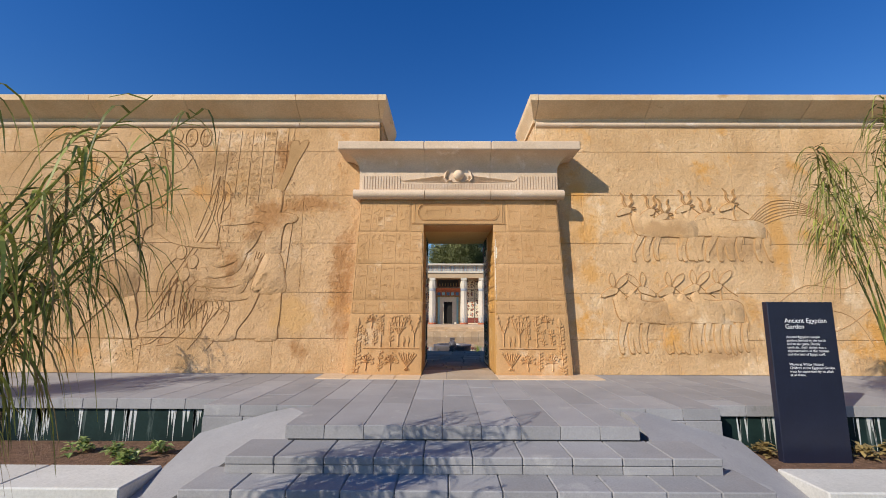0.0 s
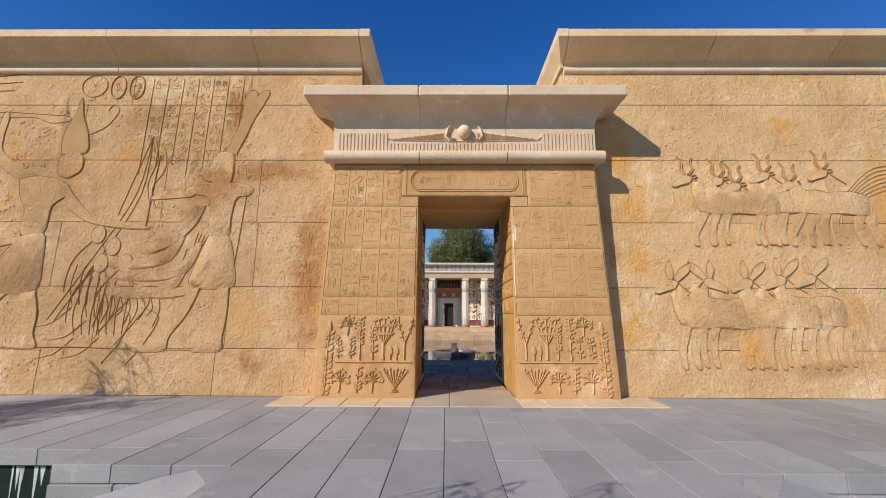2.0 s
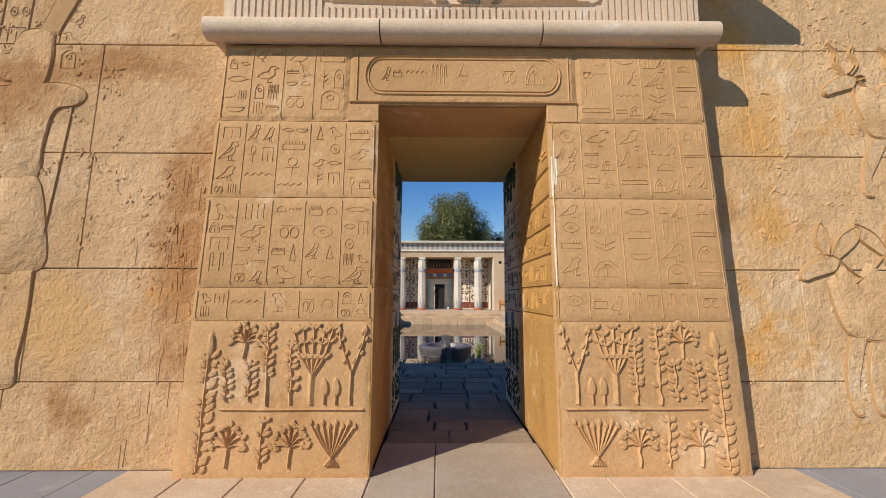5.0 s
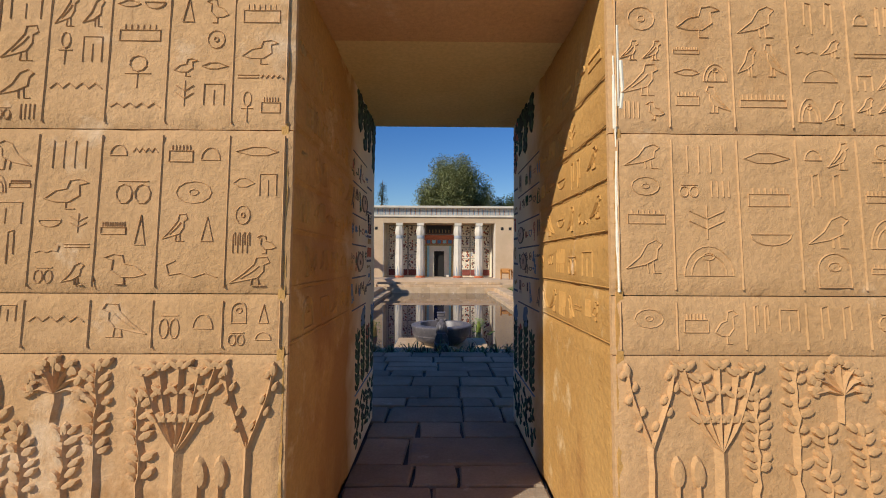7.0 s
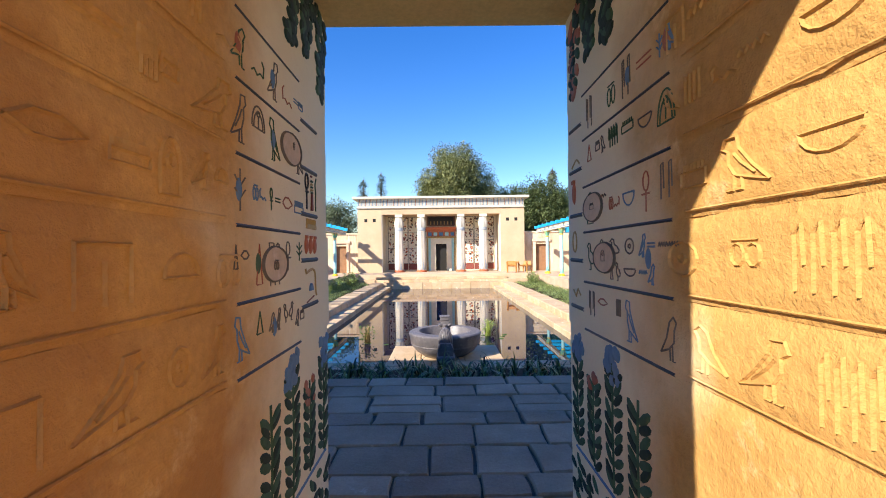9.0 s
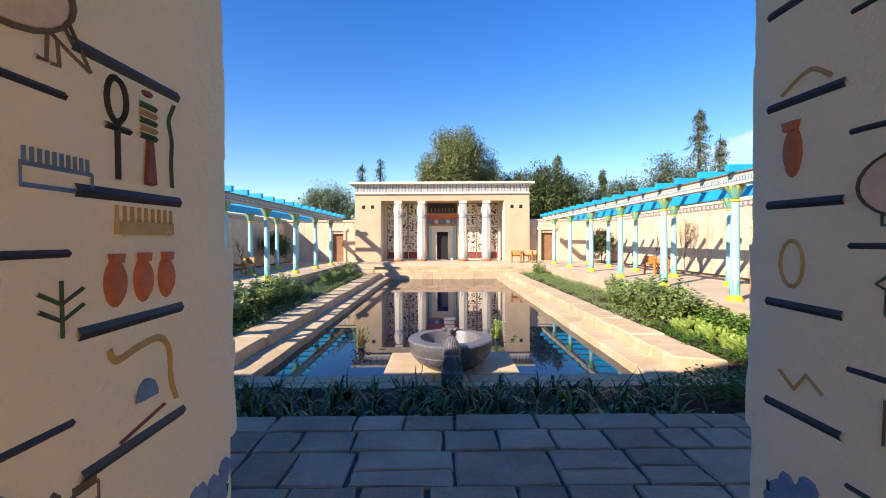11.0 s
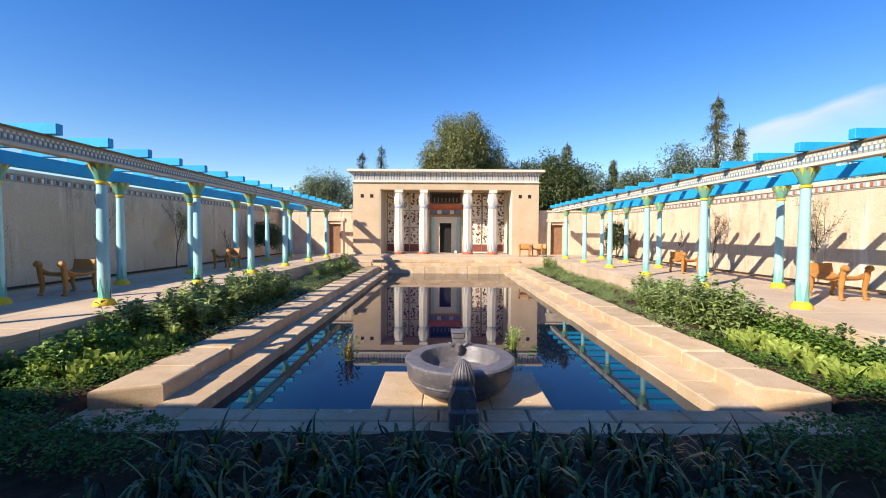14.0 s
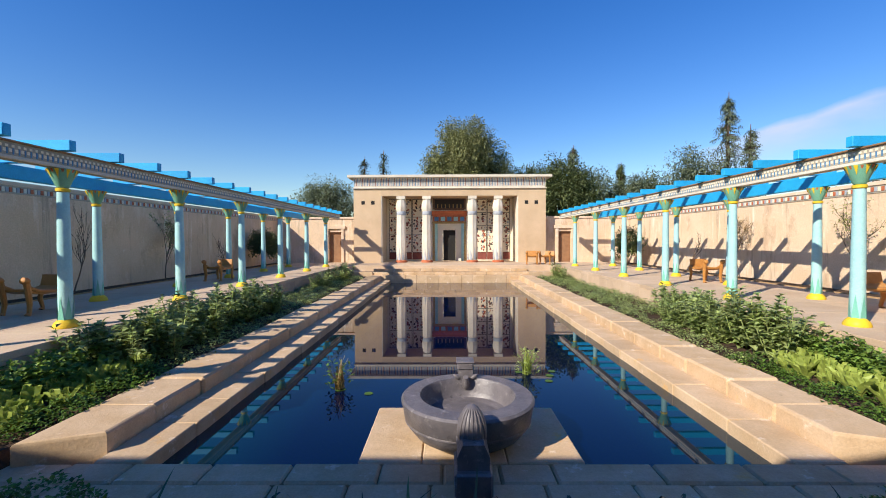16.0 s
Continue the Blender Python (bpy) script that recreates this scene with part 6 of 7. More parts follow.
def sign_shapes():
    """Small carved signs in a unit square, as polylines."""
    ring = arc(0.5, 0.5, 0.3, 0.3, 0, 360, 12)
    owl = [[(0.02, 0.12), (0.3, 0.42), (0.52, 0.72), (0.56, 0.92), (0.78, 0.94), (0.84, 0.78), (0.72, 0.7), (0.72, 0.5), (0.6, 0.3), (0.3, 0.2), (0.02, 0.12)],
           [(0.25, 0.27), (0.5, 0.5), (0.62, 0.66)], [(0.48, 0.26), (0.46, 0.05), (0.58, 0.05)], [(0.6, 0.3), (0.62, 0.05), (0.75, 0.05)]]
    chick = [[(0.1, 0.3), (0.3, 0.52), (0.5, 0.58), (0.55, 0.8), (0.72, 0.84), (0.88, 0.74), (0.72, 0.68), (0.74, 0.4), (0.55, 0.22), (0.3, 0.22), (0.1, 0.3)], [(0.5, 0.22), (0.5, 0.03), (0.66, 0.03)]]
    comb = [[(0.04, 0.34), (0.96, 0.34), (0.96, 0.52), (0.04, 0.52), (0.04, 0.34)]] + [[(0.1 + 0.09 * i, 0.52), (0.1 + 0.09 * i, 0.66)] for i in range(10)]
    hive = [arc(0.5, 0.1, 0.42, 0.8, 0, 180, 12) + [(0.92, 0.1)], arc(0.5, 0.12, 0.3, 0.55, 0, 180, 10), arc(0.5, 0.62, 0.1, 0.1, 0, 360, 8), [(0.5, 0.5), (0.5, 0.1)]]
    reeds = [[(0.12 + 0.2 * i, 0.05), (0.12 + 0.2 * i, 0.8), (0.2 + 0.2 * i, 0.95), (0.22 + 0.2 * i, 0.4)] for i in range(4)]
    return [
        owl, owl, chick, owl, comb, hive, reeds, chick,
        [[(0.05, 0.15), (0.35, 0.45), (0.5, 0.75), (0.68, 0.85), (0.82, 0.75), (0.72, 0.62), (0.7, 0.4), (0.45, 0.25), (0.05, 0.15)], [(0.5, 0.28), (0.52, 0.05)], [(0.62, 0.33), (0.64, 0.05), (0.78, 0.05)]],
        [[(0.05, 0.5), (0.3, 0.65), (0.6, 0.66), (0.95, 0.5), (0.6, 0.38), (0.3, 0.38), (0.05, 0.5)]],
        [[(0.02 + 0.12 * i, 0.45 + 0.14 * (i % 2)) for i in range(9)]],
        [[(0.2, 0.05), (0.2, 0.9), (0.32, 0.95), (0.34, 0.3)], [(0.6, 0.05), (0.6, 0.9), (0.72, 0.95), (0.74, 0.3)]],
        [ring, arc(0.5, 0.5, 0.08, 0.08, 0, 360, 8)],
        [arc(0.5, 0.7, 0.17, 0.22, -90, 270, 10), [(0.5, 0.48), (0.5, 0.02)], [(0.25, 0.42), (0.75, 0.42)]],
        [arc(0.5, 0.35, 0.32, 0.34, 0, 180, 8), [(0.18, 0.35), (0.82, 0.35)]],
        [[(0.1, 0.3), (0.9, 0.3), (0.9, 0.6), (0.1, 0.6), (0.1, 0.3)]] + [[(0.2 + 0.12 * i, 0.6), (0.2 + 0.12 * i, 0.75)] for i in range(6)],
        [arc(0.5, 0.6, 0.4, 0.3, 180, 360, 8), [(0.1, 0.6), (0.9, 0.6)]],
        [[(0.2, 0.1), (0.2, 0.85)], [(0.4, 0.1), (0.4, 0.85)], [(0.6, 0.1), (0.6, 0.85)], [(0.8, 0.1), (0.8, 0.85)]],
        [[(0.3, 0.05), (0.5, 0.85), (0.7, 0.05), (0.3, 0.05)]],
        [[(0.05, 0.2), (0.25, 0.3), (0.45, 0.2), (0.65, 0.3), (0.85, 0.25), (0.9, 0.5), (0.75, 0.6)]],
        [arc(0.25, 0.35, 0.15, 0.24, 90, 450, 9), arc(0.6, 0.35, 0.15, 0.24, 90, 450, 9), [(0.15, 0.66), (0.72, 0.66)]],
        [[(0.15, 0.1), (0.15, 0.8), (0.85, 0.8), (0.85, 0.1)], [(0.5, 0.1), (0.5, 0.6)]],
        [[(0.5, 0.05), (0.5, 0.9)], [(0.2, 0.75), (0.5, 0.55), (0.8, 0.75)], [(0.2, 0.5), (0.5, 0.3), (0.8, 0.5)]],
        [[(0.05, 0.45), (0.95, 0.45)], [(0.05, 0.58), (0.95, 0.58)]],
        [arc(0.5, 0.55, 0.3, 0.4, 0, 180, 10) + [(0.2, 0.05), (0.8, 0.05), (0.8, 0.55)], arc(0.5, 0.6, 0.12, 0.12, 0, 360, 8)],
    ]


SIGNS = sign_shapes()


def put_signs(geo, r, u0, u1, v0, v1, cell, at, w=0.008, h=0.0045, fill=0.98):
    """Fills a field with carved signs in rows, most of them one wide, some two side by side."""
    v = v1
    while v - cell * 0.5 > v0:
        ch = min(r.choice((0.75, 0.9, 1.0, 0.55)) * cell, v - v0)
        n = 2 if (u1 - u0) > ch * 1.6 or r.random() < 0.25 else 1
        for k in range(n):
            if r.random() > fill:
                continue
            a, b = u0 + (u1 - u0) * k / n, u0 + (u1 - u0) * (k + 1) / n
            sw, sh = (b - a) * 0.98, ch * 0.96
            sh = min(sh, sw * 1.5)
            flip = -1 if r.random() < 0.3 else 1
            polys = [[(a + (b - a) / 2 + flip * (pu - 0.5) * sw, v - ch / 2 + (pv - 0.5) * sh) for pu, pv in poly] for poly in r.choice(SIGNS)]
            strokes(geo, polys, w, h, at)
        v -= ch


def raised(base, off):
    return lambda u, v, w: base(u, v, w + off)


P30 = raised(on_portal, 0.03)
W20 = raised(on_wall, 0.02)


def relief_plant(g, r, u, v, H, kind, at, hgt=0.018):
    """A carved plant in high relief: stems with raised leaves, each kind with its own habit."""
    def stem(pts, w):
        strokes(g, [pts], w, hgt, at)
    def sway(a, b, n=5, q=0.008):
        return [(a[0] + (b[0] - a[0]) * i / n + (r.uniform(-q, q) if 0 < i < n else 0), a[1] + (b[1] - a[1]) * i / n) for i in range(n + 1)]
    def leaves(pts, size, step=1, lo=0):
        for i, p in enumerate(pts[lo:]):
            for f in (-1, 1):
                if r.random() < 0.85:
                    dome(g, p[0] + f * size * r.uniform(0.65, 0.85), p[1] + r.uniform(-0.012, 0.018), size * r.uniform(0.6, 1.05), size * r.uniform(0.36, 0.5), f * r.uniform(0.35, 0.95), hgt * r.uniform(0.8, 1.1), at)
    if kind == "spear":        # tall spike, a long bud over close upward leaves
        p = sway((u, v), (u, v + H * 0.86), 17, 0.003)
        stem(p, 0.03)
        leaves(p, 0.048)
        dome(g, u, v + H * 0.91, 0.028, H * 0.12, 0, hgt * 1.2, at, 12)
    elif kind == "bud":        # closed bud on a short stalk
        stem(sway((u, v), (u, v + H * 0.4), 2, 0), 0.012)
        dome(g, u, v + H * 0.62, 0.026, H * 0.36, r.uniform(-0.1, 0.1), hgt, at, 12)
    elif kind == "tree":       # stout trunk opening to a flat-topped crown
        stem(sway((u, v), (u, v + H * 0.42), 4, 0.003), 0.05)
        for k in range(5):
            a = math.radians(40 + 100 * k / 4)
            e = (u + math.cos(a) * 0.165, v + H * (0.86 + 0.10 * r.random()))
            p = curve([(u, v + H * 0.36), (u + (e[0] - u) * 0.55, v + H * 0.58), e])
            stem(p, 0.022)
            for m in (4, 6, 8):
                for f in (-1, 1):
                    dome(g, p[m][0] + f * 0.022, p[m][1] + 0.010, 0.032, 0.012, f * 0.7, hgt, at)
            dome(g, e[0], e[1] + 0.012, 0.022, 0.014, 0, hgt, at)
    elif kind == "forked":     # slim stem in two long arms with buds
        stem(sway((u, v), (u, v + H * 0.45), 4, 0.003), 0.028)
        for f in (-1, 1):
            p = curve([(u, v + H * 0.40), (u + f * 0.04, v + H * 0.62), (u + f * 0.07, v + H * 0.80), (u + f * 0.085, v + H * 0.97)])
            stem(p, 0.018)
            for i in range(3, len(p), 2):
                dome(g, p[i][0] + 0.016 * (1 if i % 4 == 1 else -1), p[i][1], 0.022, 0.011, 1.1, hgt, at)
            dome(g, p[-1][0], p[-1][1], 0.014, 0.03, 0, hgt, at)
    elif kind in ("leafy", "sprig"):
        p = sway((u, v), (u + r.uniform(-0.02, 0.02), v + H * 0.97), 11 if kind == "leafy" else 6)
        stem(p, 0.03 if kind == "leafy" else 0.018)
        leaves(p, 0.036, lo=3 if kind == "leafy" else 1)
        dome(g, p[-1][0], p[-1][1], 0.016, 0.028, 0, hgt, at)
    elif kind == "bush":       # short bent stem with round bunches
        p = sway((u, v), (u + 0.01, v + H * 0.5), 3)
        stem(p, 0.022)
        for k in range(7):
            a = math.radians(-8 + 196 * k / 6)
            e = (u + math.cos(a) * 0.095, v + H * 0.52 + math.sin(a) * H * 0.40)
            stem([(u + 0.005, v + H * 0.45), ((u + e[0]) / 2, (v + H * 0.46 + e[1]) / 2 + 0.012), e], 0.014)
            for _ in range(3):
                dome(g, e[0] + r.uniform(-0.02, 0.02), e[1] + r.uniform(-0.018, 0.018), 0.026, 0.016, r.uniform(0, 3), hgt * r.uniform(0.8, 1.1), at)
    else:                      # fan of thick upright leaves
        for k in range(8):
            a = math.radians(50 + 80 * k / 7)
            p = curve([(u + 0.012 * (k - 3.5), v), (u + math.cos(a) * H * 0.35, v + H * 0.5), (u + math.cos(a) * H * 0.75, v + H * (0.9 + 0.08 * (k % 2)))])
            stem(p, 0.018)
            dome(g, p[-1][0], p[-1][1], 0.014, 0.022, 0, hgt, at)


rs = random.Random(11)
for s in (-1, 1):
    ncol = 5
    edges = [0.66, 0.869, 1.123, 1.352, 1.59, 1.79]
    for ci in (1, 2, 3, 4):
        g = Geo()
        v0, v1 = PC[ci] + 0.025, PC[ci + 1] - 0.025
        for k in range(ncol):
            a, b = sorted((s * edges[k], s * edges[k + 1]))
            if ci == 4 and edges[k] < 0.86:
                continue
            put_signs(g, rs, a + 0.014, b - 0.014, v0, v1, 0.165, P30, 0.007, 0.0042)
        lines = [[(s * e, v0), (s * e, v1)] for e in edges if not (ci == 4 and e < 0.88)]
        strokes(g, lines, 0.009, 0.005, P30)
        part("carved_signs", g, M_PORTAL, portal, "rows of small carved picture signs")
    g = Geo()
    for kind, u, v, H in (("forked", 0.761, 0.48, 0.51), ("bud", 0.851, 0.48, 0.18), ("bud", 0.924, 0.48, 0.18), ("tree", 1.008, 0.48, 0.53), ("leafy", 1.134, 0.48, 0.41),
                          ("leafy", 1.283, 0.475, 0.53), ("sprig", 1.39, 0.50, 0.26), ("sprig", 1.535, 0.50, 0.26), ("bush", 1.451, 0.78, 0.24), ("spear", 1.666, 0.06, 0.88),
                          ("fan", 0.863, 0.09, 0.28), ("bush", 1.12, 0.08, 0.29), ("sprig", 1.30, 0.08, 0.31), ("bush", 1.50, 0.08, 0.29)):
        relief_plant(g, rs, s * u, v, H, kind, P30)
    strokes(g, [[(s * 0.677, 0.447), (s * 1.0, 0.449), (s * 1.3, 0.446), (s * 1.568, 0.45)]], 0.018, 0.018, P30)
    part("carved_plants", g, M_PORTAL, portal, "raised carving of garden plants", smooth=True)
g = Geo()
strokes(g, [arc(-0.62, 2.83, 0.12, 0.15, 90, 270, 8) + arc(0.62, 2.83, 0.12, 0.15, -90, 90, 8) + [(-0.62, 2.98)]], 0.016, 0.012, P30)
strokes(g, [arc(-0.62, 2.83, 0.095, 0.125, 90, 270, 8) + arc(0.62, 2.83, 0.095, 0.125, -90, 90, 8) + [(-0.62, 2.955)]], 0.008, 0.008, P30)
for k in range(7):
    put_signs(g, rs, -0.62 + 0.18 * k, -0.46 + 0.18 * k, 2.74, 2.93, 0.2, P30)
strokes(g, [[(-0.86, 2.62), (0.86, 2.62)], [(-0.80, 3.0), (-0.80, 2.64)], [(0.80, 3.0), (0.80, 2.64)]], 0.012, 0.009, P30)
part("carved_signs", g, M_PORTAL, portal, "long carved ring of picture signs over the door")

# signs in the passage, bare near the gate and painted further in
PASS = (0.0, 1.05, 1.27, 1.50, 1.71, 1.93, 2.14, 2.62)
for s in (-1, 1):
    def side(u, v, w, s=s):
        return (s * (0.63 - w), u, v)
    g = Geo()
    for k in range(1, 7):
        y = 9.04 + 0.05 * (k % 3)
        while y < 10.05:
            wd = rs.uniform(0.13, 0.24)
            put_signs(g, rs, y, y + wd, PASS[k] + 0.035, min(PASS[k + 1], PASS[k] + 0.24) - 0.03, 0.2, side, 0.008, 0.006, 0.95)
            y += wd + rs.uniform(0.01, 0.05)
        strokes(g, [[(8.98, PASS[k] + 0.018), (10.1, PASS[k] + 0.018)]], 0.007, 0.003, side)
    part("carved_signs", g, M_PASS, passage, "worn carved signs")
    bars = Geo()
    for k in range(1, 7):
        strokes(bars, [[(10.16, PASS[k]), (10.72 if s < 0 else 10.93, PASS[k])]], 0.011, 0.004, side)
    for v in ((1.19, 1.39, 1.59, 1.79, 1.99) if s < 0 else (1.14, 1.37, 1.59, 1.81, 2.02)):
        strokes(bars, [[(10.73, v - 0.003), (10.968, v)] if s < 0 else [(10.94, v - 0.003), (11.13, v)]], 0.019, 0.005, side)
    part("painted_line", bars, M_BLACK, passage, "dark painted register lines")
    paints = {}
    def pot_of(m):
        return paints.setdefault(m.name, (Geo(), m))[0]
    y = 10.12
    while y < (10.66 if s < 0 else 10.88):
        for k in range(1, 6):
            put_signs(pot_of(rs.choice((M_PINK, M_PINK, M_PINK, M_PBLU, M_PRED, M_PGRN))), rs, y + 0.008, y + 0.125, PASS[k] + 0.025, PASS[k + 1] - 0.025, 0.17, side, 0.0065, 0.0035, 0.95)
            if rs.random() < 0.16:
                dome(pot_of(rs.choice((M_PRED, M_PGRN, M_PBLU))), y + 0.06, (PASS[k] + PASS[k + 1]) / 2, 0.02, 0.035, 0, 0.004, side, 14)
        y += 0.13
    # name rings with an ochre ground
    for cy, cz in (((10.62, 1.83), (10.45, 1.38)) if s < 0 else ((10.68, 1.385), (10.80, 1.605))):
        oval = arc(cy, cz, 0.11, 0.062, 0, 360, 24)
        slab_relief(pot_of(M_CORN), oval, 0.0045, side)
        strokes(pot_of(M_PINK), [oval], 0.008, 0.010, side)
        put_signs(pot_of(M_PINK), rs, cy - 0.03, cy + 0.03, cz - 0.035, cz + 0.035, 0.07, raised(side, 0.006), 0.005, 0.004)
    # garden panel below in dull greens, bunches of dark leaves above
    gg, dk, bl = pot_of(M_PGRN), pot_of(M_PDK), pot_of(M_PBLU)
    for k in range(4):
        y = 10.40 + 0.215 * k
        top = (0.90, 0.98, 0.86, 0.96)[k]
        strokes(gg, [[(y, 0.46), (y + 0.01, 0.7), (y, top)]], 0.02, 0.005, side)
        for i in range(10):
            q = 0.49 + (top - 0.49) * i / 10
            for f in (-1, 1):
                dome((dk, gg)[(i + k) % 2], y + f * 0.045, q + rs.uniform(-0.015, 0.015), 0.052, 0.019, f * rs.uniform(0.3, 0.9), 0.006, side)
        if k in (1, 3):
            for i in range(18):
                dome(bl, y + rs.uniform(-0.075, 0.075), top - 0.02 + rs.uniform(-0.06, 0.06), 0.028, 0.024, rs.uniform(0, 3), 0.008, side)
        if k == 2:
            for i in range(8):
                dome(pot_of(M_PRED), y + rs.uniform(-0.06, 0.06), top - rs.uniform(0, 0.10), 0.024, 0.022, 0, 0.007, side)
        for i in range(16):
            dome((dk, gg)[i % 3 == 0], y + rs.uniform(-0.09, 0.09), 0.08 + 0.02 * i, 0.045, 0.02, rs.uniform(-0.9, 0.9), 0.006, side)
    strokes(bl, [[(10.3, 0.44), (11.08, 0.44)]], 0.018, 0.006, side)
    for k in range(4):
        y, drop = 10.42 + 0.205 * k, (0.24, 0.34, 0.30, 0.42)[k]
        for i in range(40):
            q = i / 40
            dome((dk, gg, dk)[i % 3] if not (s > 0 and k == 3 and i % 2) else pot_of(M_PRED), y + rs.uniform(-0.10, 0.10) * (1 - 0.6 * q), 2.60 - drop * q, 0.042, 0.026, rs.uniform(-1, 1), 0.009, side, 8)
    if s < 0:
        # last column of painted signs before the court
        pot, gr, yl, rd, ink = Geo(), Geo(), Geo(), Geo(), Geo()
        for u in (10.80, 10.862, 10.922):
            dome(pot, u, 1.452, 0.024, 0.038, 0, 0.008, side, 18)
            slab_relief(pot, [(u - 0.011, 1.482), (u + 0.011, 1.482), (u + 0.014, 1.497), (u - 0.014, 1.497)], 0.007, side)
        strokes(ink, [arc(10.81, 1.735, 0.020, 0.034, -90, 270, 16), [(10.81, 1.70), (10.81, 1.612)], [(10.785, 1.692), (10.838, 1.692)]], 0.011, 0.006, side)
        slab_relief(rd, [(10.868, 1.612), (10.892, 1.612), (10.885, 1.69), (10.876, 1.69)], 0.006, side)
        dome(rd, 10.88, 1.768, 0.014, 0.006, 0, 0.005, side)
        for i in range(5):
            strokes(yl if i % 2 else gr, [[(10.86, 1.695 + 0.013 * i), (10.902, 1.695 + 0.013 * i)]], 0.011, 0.005, side)
        strokes(gr, [curve([(10.943, 1.615), (10.941, 1.66), (10.944, 1.70), (10.936, 1.735), (10.945, 1.755), (10.953, 1.77)])], 0.009, 0.005, side)
        slab_relief(yl, [(10.80, 1.527), (10.942, 1.527), (10.942, 1.548), (10.80, 1.548)], 0.004, side)
        for i in range(9):
            strokes(yl, [[(10.806 + 0.0164 * i, 1.548), (10.806 + 0.0164 * i, 1.572)]], 0.008, 0.004, side)
        strokes(yl, [curve([(10.785, 1.352), (10.80, 1.332), (10.85, 1.342), (10.90, 1.345), (10.925, 1.32), (10.93, 1.26), (10.945, 1.222)])], 0.013, 0.006, side)
        slab_relief(bl, arc(10.862, 1.25, 0.024, 0.034, 0, 180, 10), 0.005, side)
        strokes(rd, [[(10.80, 1.20), (10.91, 1.222)]], 0.008, 0.004, side)
        for gx, m, lb in ((pot, M_TERRA, "three painted red pots"), (gr, M_PGRN, "painted green stem"), (yl, M_OCHRE, ""), (rd, M_MAROON, "painted tall pillar"), (ink, M_BLACK, "dark looped cross")):
            part("painted_signs", gx, m, passage, lb)
    else:
        jar, pale = Geo(), Geo()
        dome(jar, 11.06, 1.70, 0.026, 0.055, 0, 0.008, side, 16)
        slab_relief(jar, [(11.045, 1.745), (11.075, 1.745), (11.08, 1.765), (11.04, 1.765)], 0.007, side)
        strokes(pale, [curve([(10.97, 1.83), (11.02, 1.86), (11.09, 1.83)]), arc(11.06, 1.46, 0.03, 0.05, 0, 360, 14), [(10.98, 1.20), (11.02, 1.23), (11.05, 1.19), (11.09, 1.22)]], 0.010, 0.005, side)
        part("painted_signs", jar, M_TERRA, passage, "painted red jar")
        part("painted_signs", pale, M_OCHRE, passage)
    for gx, m in paints.values():
        part("painted_signs", gx, m, passage)

# white lime runs down the inner corner of the east jamb
lime = Geo()
for k in range(11):
    u, v1 = 0.650 + abs(rs.gauss(0, 0.012)), rs.uniform(1.5, 2.42)
    strokes(lime, [[(u, v1), (u + rs.uniform(-0.006, 0.006), v1 - 0.12), (u + rs.uniform(-0.006, 0.006), v1 - rs.uniform(0.18, 0.34))]], rs.uniform(0.006, 0.015), 0.003, P30)
part("lime_streaks", lime, M_LIME, portal, "white lime runs on the inner corner")

# large sunk figures on the west wall, kept as plain shapes
g = Geo()


